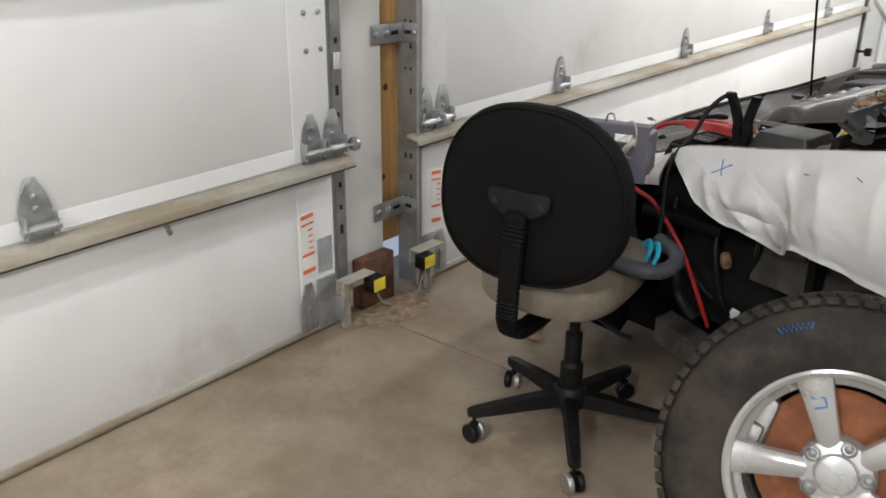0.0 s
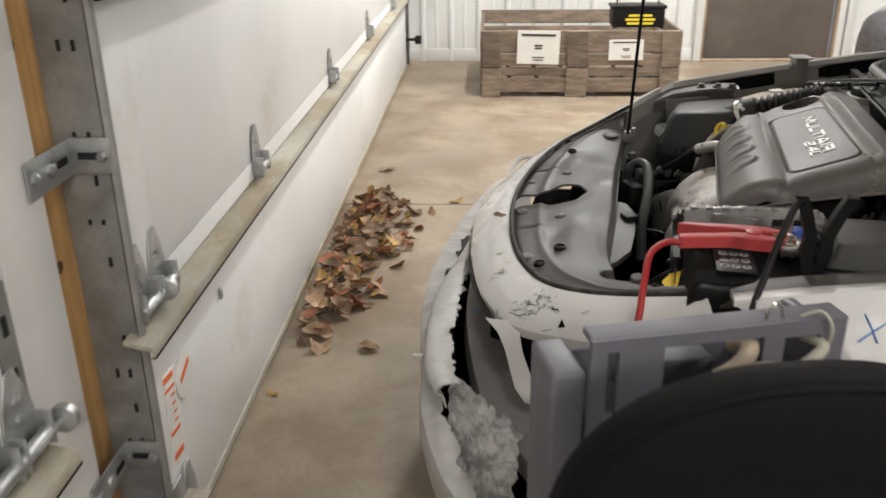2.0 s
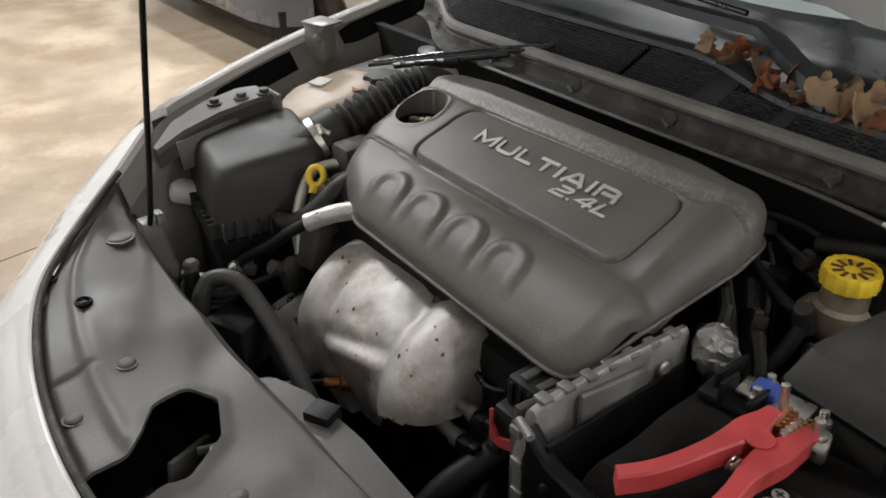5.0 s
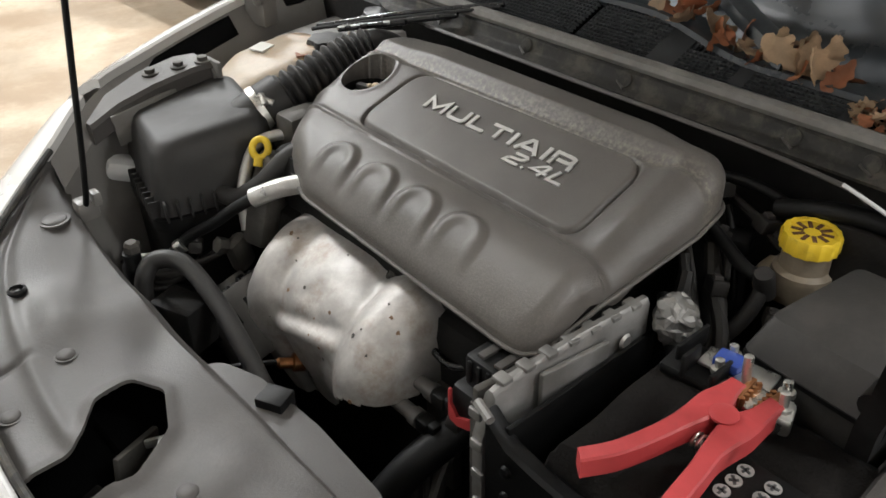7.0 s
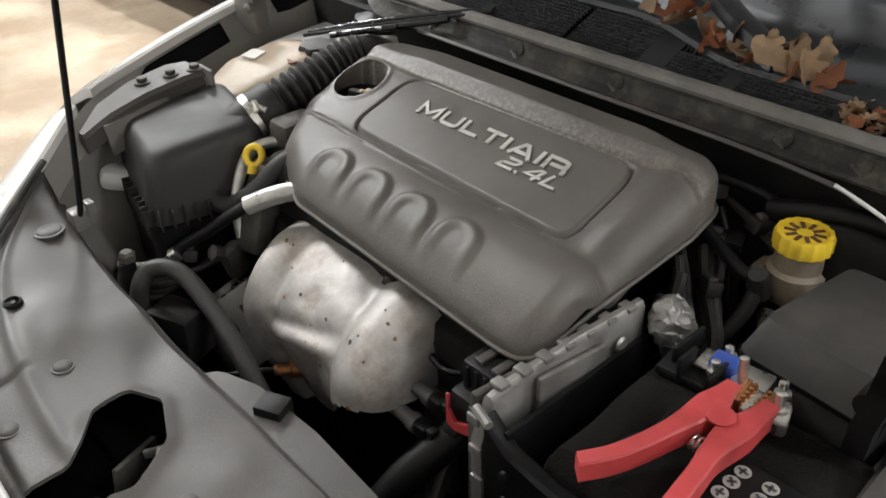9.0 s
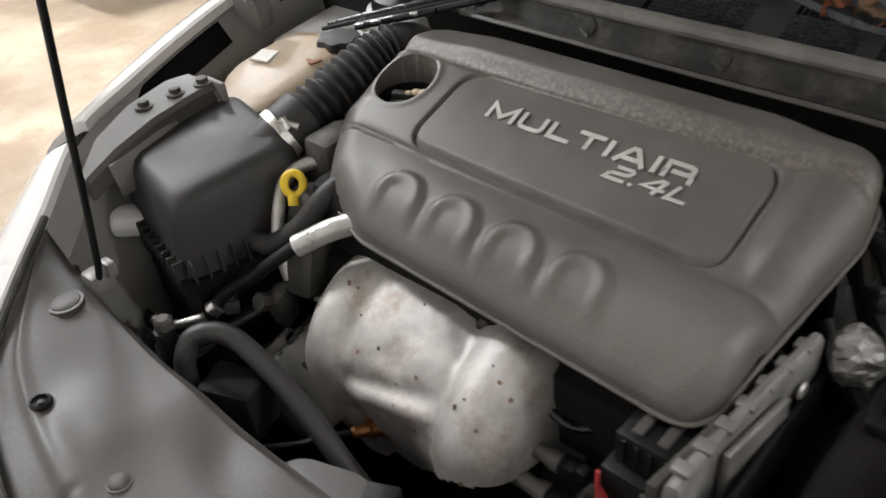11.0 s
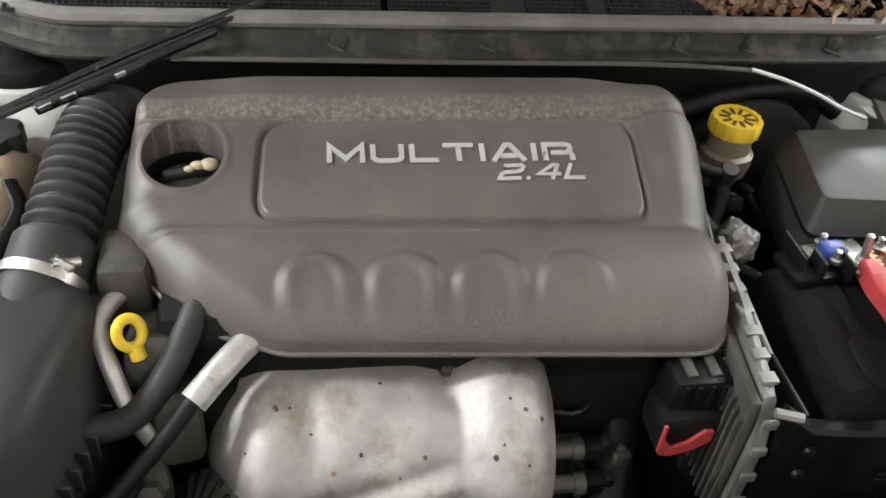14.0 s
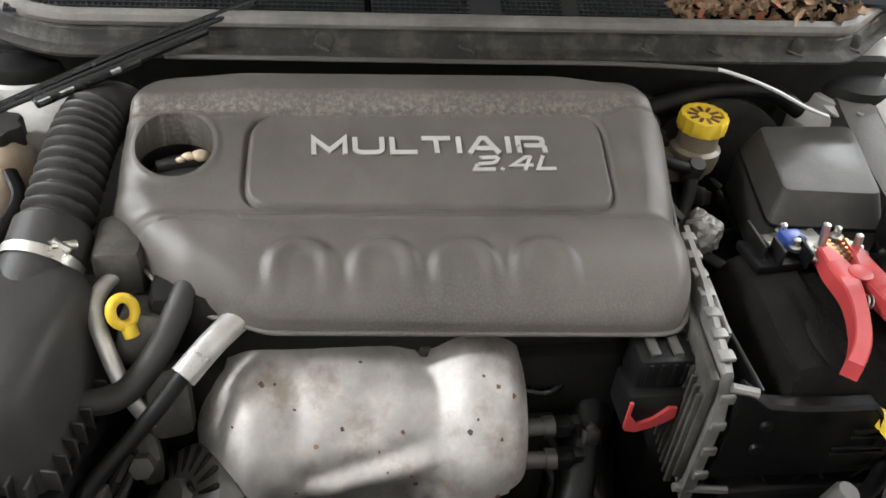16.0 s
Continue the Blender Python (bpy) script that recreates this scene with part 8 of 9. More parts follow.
for k, pts in enumerate(([(-0.637, 0.727), (-0.622, 0.736), (-0.608, 0.745), (-0.596, 0.753)], [(-0.626, 0.757), (-0.621, 0.748), (-0.615, 0.736), (-0.611, 0.727)])):
    b = B()
    tube(b, [on_fender(x, z) for x, z in pts], 0.0013, 6, 3)
    part("marker_cross", b, M["blue_mark"], fen, "blue marker stroke")
for x0, z0, x1, z1 in ((-0.30, 0.80, -0.285, 0.795), (-0.42, 0.775, -0.405, 0.777)):
    b = B()
    tube(b, [on_fender(x0, z0), on_fender(x1, z1)], 0.001, 6, 2)
    part("scratch", b, M["ink"], fen)

# cracked paint on the front panel
rnd = random.Random(14)


def on_band(i, f, lift=0.001):
    r = band_ring(i)
    t = f * 5
    k = min(4, int(t))
    p = Vector(r[1 + k]).lerp(Vector(r[2 + k]), t - k)
    return p + Vector((0, 0, lift))


def band_near(x, y):
    best = min(((i, f / 20) for i in range(60, NB - 1) for f in range(21)), key=lambda q: (on_band(*q).x - x) ** 2 + (on_band(*q).y - y) ** 2)
    q = on_band(*best, 0.0004)
    return Vector((x, y, q.z))


def flake(x, y, r, material, name, stretch=1.0, turn=0.0):
    b = B()
    pts = [(r * stretch * rnd.uniform(0.4, 1) * math.cos(a), r * rnd.uniform(0.4, 1) * math.sin(a)) for a in (2 * math.pi * j / 11 for j in range(11))]
    p = band_near(x, y)
    q, q2 = band_near(x + 0.006, y), band_near(x, y + 0.006)
    n = (q - p).cross(q2 - p).normalized()
    if n.z < 0:
        n = -n
    prism(b, pts, 0.0, 0.0006, axis_to(p, n) @ Matrix.Rotation(turn, 4, "Z"))
    part(name, b, material, car)


for k in range(30):
    x, y = rnd.gauss(-1.118, 0.024), rnd.gauss(2.325, 0.016)
    flake(x, y, rnd.uniform(0.002, 0.008), M["paint_torn"] if k % 3 else M["track"], "paint_flake", rnd.uniform(1.0, 2.2), rnd.uniform(0, 3.1))
for k in range(14):
    x, y = rnd.gauss(-1.118, 0.022), rnd.gauss(2.325, 0.015)
    b = B()
    a = rnd.uniform(0, 6.3)
    pts = []
    for j in range(4):
        pts.append(band_near(x, y))
        a += rnd.uniform(-0.8, 0.8)
        x, y = x + 0.006 * math.cos(a), y + 0.006 * math.sin(a)
    tube(b, pts, rnd.uniform(0.0004, 0.0009), 5, 0)
    part("paint_crack", b, M["ink"], car)
for x, y, r in ((-1.195, 2.46, 0.012), (-1.185, 2.49, 0.007), (-1.205, 2.44, 0.008), (-1.205, 2.53, 0.006), (-1.02, 2.285, 0.008)):
    flake(x, y, r, M["stain"], "paint_stain", 1.6, 1.0)
me_l = leaf_mesh("twig_leaf", 0.030, "oval", 91, M["leaf"])
ob = new("leaf_scrap", me_l)
ob.matrix_world = pose(-1.231, 2.684, 0.652, 10, 10, 25)
tagged(ob, "shrivelled leaf scrap on the white front panel", "leaf")
# black wedge on the paint: shade of the hole where the panel is broken through
b = B()
nw = [(-1.090, 2.278), (-1.078, 2.312), (-1.066, 2.308), (-1.050, 2.268)]
loft(b, [[tuple(band_near(x, y) + Vector((0, 0, dz))) for x, y in nw] for dz in (-0.004, 0.0012)])
part("broken_notch", b, M["deep_shade"], car)

# ---- torn bumper below the panel ----
def ragged(s, amp, f=40.0, seed=0.0):
    n = noise.noise((s * f, seed, 0.5)) + 0.6 * noise.noise((s * f * 2.7, seed, 3.5))
    return amp * (round(n * 2.5) / 2.5 * 0.8 + n * 0.2)


def torn_lip(outer, inner, drop, amp, seed, name, label, material):
    """A strip with a ragged inner edge that rolls over its outer edge and hangs down."""
    o_s, i_s = spline(outer, 10), spline(inner, 10)

    def f(u, v):
        o, i_ = along(o_s, u), along(i_s, u)
        d = Vector((o.x - i_.x, o.y - i_.y, 0)).normalized()
        if v < 0.4:
            t = v / 0.4
            r = ragged(u, amp, 34, seed) * (1 - t)
            return i_.lerp(o, t) + d * r + Vector((0, 0, 0.012 * math.sin(math.pi * t * 0.5) + 0.3 * r))
        t = (v - 0.4) / 0.6
        return o + d * (0.012 * math.sin(math.pi * min(1, t * 2)) - 0.05 * t * drop / 0.25) + Vector((0, 0, 0.012 - drop * t))

    b = B()
    sheet(b, f, 200, 16, 0.003)
    return part(name, b, material, car, label)


torn_lip([(-1.175, 2.02, 0.38), (-1.245, 2.12, 0.39), (-1.305, 2.25, 0.405), (-1.335, 2.38, 0.425), (-1.380, 2.56, 0.445), (-1.406, 2.761, 0.46), (-1.407, 3.048, 0.46), (-1.385, 3.349, 0.46), (-1.350, 3.52, 0.455), (-1.28, 3.62, 0.44)],
         [(-1.15, 2.06, 0.39), (-1.215, 2.16, 0.41), (-1.268, 2.27, 0.43), (-1.305, 2.388, 0.455), (-1.352, 2.60, 0.48), (-1.360, 2.85, 0.48), (-1.352, 3.05, 0.48), (-1.330, 3.30, 0.485), (-1.30, 3.47, 0.485), (-1.24, 3.55, 0.47)],
         0.26, 0.018, 1.0, "bumper_skin", "white bumper skin, torn along its upper edge", M["paint_torn"])
torn_lip([(-1.262, 2.23, 0.485), (-1.298, 2.298, 0.495), (-1.328, 2.45, 0.50), (-1.341, 2.60, 0.505), (-1.330, 2.77, 0.51), (-1.322, 2.95, 0.515), (-1.312, 3.08, 0.52)],
         [(-1.235, 2.255, 0.49), (-1.258, 2.31, 0.50), (-1.285, 2.45, 0.51), (-1.294, 2.60, 0.515), (-1.296, 2.77, 0.52), (-1.300, 2.95, 0.525), (-1.300, 3.08, 0.525)],
         0.05, 0.012, 4.0, "torn_strip", "torn white strip of the bumper", M["paint_torn"])
b = B()   # shade between the layers, put into a near-black core and tube
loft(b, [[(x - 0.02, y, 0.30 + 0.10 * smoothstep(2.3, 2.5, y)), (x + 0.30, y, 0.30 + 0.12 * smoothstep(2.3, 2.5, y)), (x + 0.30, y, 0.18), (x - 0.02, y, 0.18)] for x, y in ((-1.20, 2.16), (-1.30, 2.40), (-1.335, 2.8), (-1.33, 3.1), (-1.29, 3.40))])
part("bumper_core", b, M["deep_shade"], car)
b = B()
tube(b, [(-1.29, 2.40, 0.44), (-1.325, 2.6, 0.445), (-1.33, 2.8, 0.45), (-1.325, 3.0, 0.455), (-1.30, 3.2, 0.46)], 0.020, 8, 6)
part("crash_foam", b, M["deep_shade"], car)
# stubs of clips along the tear
for k in range(9):
    y = 2.36 + 0.075 * k
    b = B()
    box(b, (-1.345 + 0.06 * (y - 2.75) ** 2 + 0.012 * (k % 2), y, 0.475), (0.022, 0.010, 0.008), 0.002, (0, 10 * (k % 3), 25 * k))
    part("clip_stub", b, M["paint_torn"], car)
LINE_T = [(-1.270, 3.10, 0.555), (-1.285, 2.95, 0.55), (-1.288, 2.80, 0.54), (-1.277, 2.66, 0.525), (-1.257, 2.52, 0.50), (-1.225, 2.40, 0.465), (-1.17, 2.28, 0.42), (-1.06, 2.17, 0.37)]
b = B()
rings = []
for i_, p in enumerate(spline(LINE_T, 6)):
    k = 0.5 + 1.0 * smoothstep(2.9, 2.4, p.y)
    rings.append([p + Vector(o) * k for o in ((-0.010, 0, 0.004), (0.02, 0.02, 0.012), (0.05, 0.03, 0.004), (0.045, 0.025, -0.006), (0.0, 0, -0.03), (-0.014, 0, -0.02))])
loft(b, [[tuple(v) for v in r] for r in rings])
trim_ = part("grille_trim", b, M["bay"], car, "grey curved grille trim")
b = B()
tube(b, [(-1.252, 2.515, 0.513), (-1.247, 2.505, 0.5135), (-1.240, 2.50, 0.512)], 0.0016, 6, 3)
part("marker_tick", b, M["blue_mark"], trim_, "blue marker tick")
b = B()
tube(b, [Vector(p) + Vector((0.006, 0, -0.036)) for p in OUTER[7:16]], 0.012, 8, 5, flat=0.6)
part("grille_seal", b, M["black"], car)
b = B()   # white pillar between grille and headlamp opening
loft(b, [[tuple(Vector(c) + Vector(o)) for o in ((-0.020 * k, 0.006, 0.0), (0.020 * k, -0.006, 0.004), (0.020 * k, -0.002, -0.010), (-0.016 * k, 0.012, -0.012))] for c, k in (((-1.165, 2.318, 0.592), 1.7), ((-1.152, 2.302, 0.575), 1.05), ((-1.140, 2.29, 0.545), 0.85), ((-1.125, 2.275, 0.51), 0.95), ((-1.110, 2.26, 0.485), 1.15), ((-1.10, 2.255, 0.47), 1.0))])
part("lamp_pillar", b, M["paint"], car, "broken white pillar beside the empty headlamp opening")
b = B()   # lower fascia piece


def low_f(u, v):
    p = Vector((-1.265, 2.36, 0.435)).lerp(Vector((-1.115, 2.245, 0.410)), u)
    q = Vector((-1.235, 2.12, 0.345)).lerp(Vector((-1.10, 2.04, 0.335)), u)
    r = p.lerp(q, v)
    w = 0.014 * abs(noise.noise((u * 3 + v, v * 5, 9.0))) + 0.006 * noise.noise((u * 14, v * 16, 2.0)) + 0.012 * math.sin(math.pi * v)
    return r + Vector((-0.3 * w, 0, w)) + Vector((0.01 * noise.noise((v * 9, 3.0, 0)), 0.008 * noise.noise((u * 9, 7.0, 0)), 0))


sheet(b, low_f, 60, 60, 0.003)
part("fascia_scrap", b, M["scuffed"], car, "scuffed scrap of white bumper fascia")
b = B()
pc = spline([(-1.240, 3.31, 0.605), (-1.268, 3.30, 0.60), (-1.285, 3.27, 0.585), (-1.292, 3.20, 0.56), (-1.300, 3.08, 0.53)], 6)
tube(b, pc, 0.007, 8, 0, flat=0.5)
part("bumper_tip", b, M["paint"], car)
# innards behind the empty lamp opening, coloured near-black for the shade there
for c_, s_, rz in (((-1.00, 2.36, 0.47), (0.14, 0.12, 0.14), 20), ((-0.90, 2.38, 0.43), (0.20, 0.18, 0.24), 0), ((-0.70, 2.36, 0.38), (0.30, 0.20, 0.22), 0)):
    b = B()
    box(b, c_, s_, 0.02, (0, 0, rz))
    part("lamp_carrier", b, M["deep_shade"], car)
b = B()
box(b, (-1.055, 2.30, 0.545), (0.035, 0.03, 0.04), 0.006, (0, 0, 30))
part("lamp_bracket", b, M["black"], car)
b = B()
tube(b, [(-0.98, 2.29, 0.57), (-0.97, 2.28, 0.48), (-0.95, 2.27, 0.42)], 0.010, 10)
part("lamp_wire", b, M["black"], car)
b = B()
box(b, (-1.045, 2.288, 0.575), (0.035, 0.004, 0.010), 0.001, (0, 0, 12))
part("lamp_tab", b, M["bay"], car)
# front rail, bare sheet metal and odds and ends seen under the fender
b = B()
loft(b, [[(x, y - 0.035, z - 0.05), (x, y + 0.035, z - 0.05), (x, y + 0.035, z + 0.015), (x, y - 0.035, z + 0.015)] for x, y, z in ((-0.78, 2.19, 0.265), (-0.56, 2.11, 0.272), (-0.30, 2.10, 0.30))])
part("frame_rail", b, M["casting"], car, "bare grey frame rail")
b = B()


def inner_panel(u, v):
    return (-0.70 + 0.75 * u, 2.26 + 0.02 * math.sin(9 * u) - 0.03 * v, 0.66 - 0.02 * u - 0.36 * v + 0.01 * math.sin(7 * u + 5 * v))


# wheel house in the same near-black, shade included
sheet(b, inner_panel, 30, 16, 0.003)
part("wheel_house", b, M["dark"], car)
b = B()
sheet(b, lambda u, v: (-0.56 + 0.34 * u, 2.215 - 0.01 * v, 0.585 - 0.02 * u - 0.13 * v), 10, 8, 0.003)
part("apron_plate", b, M["casting"], car, "bare grey inner panel with holes")
for x, z in ((-0.44, 0.545), (-0.415, 0.505)):
    b = B()
    lathe(b, [(0.012, 0), (0.010, 0.002)], 14, axis_to((x, 2.2095 + (0.585 - z) * -0.08 + 0.0, z), (0, -1, 0)))
    part("panel_hole", b, M["ink"], car)
b = B()
lathe(b, [(0.013, 0), (0.015, 0.016), (0.012, 0.034), (0.008, 0.038)], 14, axis_to((-0.618, 2.19, 0.475), (0, -0.4, 1)))
part("amber_plug", b, M["rust_light"], car)
b = B()
box(b, (-0.588, 2.205, 0.348), (0.022, 0.006, 0.03), 0.001, (20, 20, 25))
part("white_tag", b, M["paper"], car)
for pts, r in (([(-0.66, 2.20, 0.58), (-0.64, 2.17, 0.50), (-0.62, 2.18, 0.40), (-0.60, 2.2, 0.34)], 0.007), ([(-0.80, 2.22, 0.60), (-0.78, 2.18, 0.50), (-0.72, 2.20, 0.42), (-0.66, 2.22, 0.36)], 0.009), ([(-0.56, 2.22, 0.62), (-0.54, 2.19, 0.54), (-0.57, 2.2, 0.46)], 0.006),
               ([(-0.74, 2.16, 0.44), (-0.70, 2.13, 0.38), (-0.66, 2.14, 0.33)], 0.014)):
    b = B()
    tube(b, pts, r, 8)
    part("loose_wire", b, M["black"], car)
b = B()   # control arm and axle towards the wheel
tube(b, [(-0.14, 2.35, 0.28), (-0.145, 2.0, 0.29)], 0.022, 12, 0)
tube(b, [(-0.30, 2.35, 0.24), (-0.20, 2.08, 0.22), (-0.15, 2.0, 0.22)], 0.025, 10)
part("suspension_arm", b, M["dark"], car)
b = B()   # body side behind the wheel, sill and door edge
box(b, (1.25, 2.07, 0.55), (1.7, 0.10, 0.7), 0.04)
box(b, (1.25, 3.59, 0.55), (1.7, 0.10, 0.7), 0.04)
box(b, (1.3, CY, 0.30), (1.8, 1.4, 0.16), 0.03)
part("body_side", b, M["paint"], car)
b = B()
rings = []
for x, z, w in ((0.48, 1.315, 0.60), (0.75, 1.40, 0.58), (1.3, 1.44, 0.57), (1.9, 1.40, 0.56), (2.2, 1.30, 0.58)):
    rings.append([(x, CY + w * math.cos(a), z + 0.05 * math.sin(a)) for a in (math.pi * k / 12 for k in range(13))] + [(x, CY + 0.9 * w * math.cos(a), z - 0.02 + 0.04 * math.sin(a)) for a in (math.pi * (12 - k) / 12 for k in range(13))])
loft(b, rings)
part("roof", b, M["paint"], car)
for y in (2.13, 3.53):
    b = B()
    tube(b, [(-0.02, y, 0.96), (0.25, y + (0.06 if y < 3 else -0.06), 1.15), (0.50, y + (0.12 if y < 3 else -0.12), 1.32)], 0.03, 8, 4)
    part("windshield_pillar", b, M["paint"], car)
for y in (2.08, 3.58):
    for x in (2.55,):
        b = B()
        lathe(b, [(0.22, -0.1), (0.31, -0.1), (0.325, -0.06), (0.325, 0.06), (0.31, 0.1), (0.22, 0.1)], 40, axis_to((x, y, 0.325), (0, 1, 0)))
        part("rear_wheel", b, M["tyre"], car)
b = B()
lathe(b, [(0.22, -0.1), (0.31, -0.1), (0.325, -0.06), (0.325, 0.06), (0.31, 0.1), (0.22, 0.1)], 40, axis_to((-0.145, 3.55, 0.325), (0, 1, 0)))
part("right_wheel", b, M["tyre"], car)
b = B()
box(b, (2.35, CY, 0.62), (0.9, 1.5, 0.55), 0.10)
part("tail", b, M["paint"], car)

# ---- office chair with the battery charger on it ----
chair = thing("office_chair", (-0.85, 1.90, 0), "black swivel office chair with a grey fabric seat", "chair")
BC, BA = Vector((-0.788, 1.625, 0.725)), radians(16)
ex, ez = Vector((math.cos(BA), math.sin(BA), 0)), Vector((0.015, 0.05, 1)).normalized()
en = ez.cross(ex).normalized()                 # towards the sitter
if en.y < 0:
    en = -en


def back_ring(k, off, n=64):
    pts = []
    for i in range(n):
        a = 2 * math.pi * i / n
        c, s = math.cos(a), math.sin(a)
        px = 0.226 * math.copysign(abs(c) ** 0.86, c) * (1 - 0.05 * s) * k
        pz = 0.200 * math.copysign(abs(s) ** 0.86, s) * k
        pts.append(tuple(BC + ex * px + ez * pz + en * (off + 0.5 * px * px)))
    return pts


b = B()
loft(b, [back_ring(0.3, -0.010), back_ring(0.6, -0.009), back_ring(0.85, -0.006), back_ring(0.955, -0.001), back_ring(0.985, 0.006)], True, True)
shellb = part("backrest_shell", b, M["vinyl"], chair, "black vinyl backrest shell")
b = B()
loop = [Vector(p) for p in back_ring(0.955, -0.002)]
tube(b, loop + [loop[0]], 0.003, 6, 0, False)
part("piping", b, M["vinyl"], shellb)
b = B()
loft(b, [back_ring(0.985, 0.006), back_ring(1.0, 0.02), back_ring(0.99, 0.04), back_ring(0.92, 0.055), back_ring(0.6, 0.064), back_ring(0.3, 0.066)], True, True)
part("back_cushion", b, M["vinyl"], chair, "black back cushion")
b = B()   # bracket plate on the back
BM = Matrix(((ex.x, ez.x, -en.x, 0), (ex.y, ez.y, -en.y, 0), (ex.z, ez.z, -en.z, 0), (0, 0, 0, 1)))
BM.translation = BC + ez * 0.0 - en * 0.010
prism(b, rounded([(-0.075, 0.022), (0.075, 0.022), (0.072, -0.012), (0.035, -0.034), (-0.035, -0.034), (-0.072, -0.012)], 0.012, 5), 0.0, 0.014, BM, 0.003)
plate = part("back_bracket", b, M["black"], chair)
for s in (-0.055, 0.055):
    b = B()
    lathe(b, [(0.008, 0), (0.008, 0.003), (0.005, 0.0035)], 12, BM @ Matrix.Translation((s, -0.006, 0.013)))
    part("screw", b, M["rubber"], plate)
# ribbed sleeve down the arm
arm = [BC - ez * 0.025 - en * 0.022, BC - ez * 0.10 - en * 0.028, BC - ez * 0.22 - en * 0.028, BC - ez * 0.285 - en * 0.02, BC - ez * 0.32 + en * 0.02, BC - ez * 0.33 + en * 0.10, BC - ez * 0.325 + en * 0.18]
line = spline(arm, 16)
b = B()
rings = []
for i, c in enumerate(line):
    d = (line[min(i + 1, len(line) - 1)] - line[max(i - 1, 0)]).normalized()
    s2 = ex
    u2 = d.cross(s2).normalized()
    t = i / (len(line) - 1)
    rib_ = 0.0018 * math.sin(t * 2 * math.pi * 46) if t < 0.6 else 0
    w, h = (0.025 + rib_, 0.011 + rib_) if t < 0.62 else (0.026, 0.014)
    rings.append([tuple(c + s2 * (w * math.copysign(abs(math.cos(a)) ** 0.5, math.cos(a))) + u2 * (h * math.copysign(abs(math.sin(a)) ** 0.5, math.sin(a)))) for a in (2 * math.pi * k / 16 for k in range(16))])
loft(b, rings)
part("back_arm", b, M["vinyl"], chair, "black ribbed rubber sleeve over the back arm", angle=60)
SC = Vector((-0.868, 1.885, 0.0))
b = B()
rings = []
for k, z in ((0.80, 0.428), (0.95, 0.432), (1.0, 0.45), (1.0, 0.485), (0.97, 0.502), (0.85, 0.512), (0.4, 0.516)):
    rings.append([tuple(SC + Vector((ex.x, ex.y, 0)) * (0.172 * k * math.copysign(abs(math.cos(a)) ** 0.6, math.cos(a))) + Vector((-ex.y, ex.x, 0)) * (0.225 * k * math.copysign(abs(math.sin(a)) ** 0.6, math.sin(a))) + Vector((0, 0, z))) for a in (2 * math.pi * i / 56 for i in range(56))])
loft(b, rings)
part("seat", b, M["fabric"], chair, "worn grey-brown fabric seat cushion")
b = B()
box(b, (SC.x, SC.y, 0.415), (0.20, 0.18, 0.03), 0.008, (0, 0, 16))
tube(b, [(SC.x + 0.05, SC.y - 0.02, 0.405), (SC.x + 0.20, SC.y - 0.06, 0.395), (SC.x + 0.25, SC.y - 0.07, 0.40)], 0.006, 8)
part("seat_mechanism", b, M["black"], chair)
HUB = Vector((-0.85, 1.905, 0))
b = B()
lathe(b, [(0.024, 0.08), (0.030, 0.10), (0.030, 0.20), (0.022, 0.21), (0.022, 0.29), (0.014, 0.295), (0.014, 0.41)], 24, Matrix.Translation(HUB))
part("gas_column", b, M["black"], chair)
b = B()
lathe(b, [(0.035, 0.075), (0.045, 0.085), (0.045, 0.125), (0.035, 0.14)], 24, Matrix.Translation(HUB))
part("base_hub", b, M["black"], chair)
for x, y in ((-0.975, 1.68), (-0.665, 1.715), (-0.635, 2.035), (-1.095, 1.945), (-0.857, 2.15)):
    p = Vector((x, y, 0))
    d = (p - HUB).normalized()
    s2 = Vector((-d.y, d.x, 0))
    L_ = (p - HUB).length
    b = B()
    rings = []
    for t, w, z0, z1 in ((0.03, 0.022, 0.085, 0.125), (L_ * 0.5, 0.020, 0.082, 0.115), (L_, 0.016, 0.075, 0.098), (L_ + 0.018, 0.010, 0.078, 0.094)):
        c = HUB + d * t
        rings.append([tuple(c - s2 * w + Vector((0, 0, z0))), tuple(c + s2 * w + Vector((0, 0, z0))), tuple(c + s2 * w * 0.7 + Vector((0, 0, z1))), tuple(c - s2 * w * 0.7 + Vector((0, 0, z1)))])
    loft(b, rings)
    leg = part("base_leg", b, M["black"], chair)
    b = B()
    lathe(b, [(0.005, 0.045), (0.005, 0.08)], 8, Matrix.Translation(p))
    box(b, (x, y, 0.05), (0.02, 0.02, 0.012), 0.004)
    cst = part("caster", b, M["black"], leg)
    an = 40 + 500 * x
    for s in (-1, 1):
        b = B()
        ax = Vector((math.cos(radians(an)), math.sin(radians(an)), 0))
        lathe(b, [(0.008, -0.008), (0.024, -0.008), (0.026, -0.004), (0.026, 0.004), (0.022, 0.008), (0.010, 0.009)], 24, axis_to(p + ax * 0.014 * s + Vector((0, 0, 0.0265)), ax))
        b2 = part("caster_wheel", b, M["cast"] if s < 0 else M["black"], leg)

# battery charger standing on the seat, close behind the backrest
ch = thing("battery_charger", (-0.864, 1.913, 0.514), "purple-grey plastic battery charger case standing on the seat", "battery charger")
CM_ = Matrix.Translation((-0.864, 1.913, 0.514)) @ pose(0, 0, 0, 0, 0, 23)


def chbox(name, c, s, bev, material="charger", label="", rot=(0, 0, 0), parent=None):
    b = B()
    box(b, c, s, bev, rot, 3, CM_)
    return part(name, b, M[material], parent or ch, label)


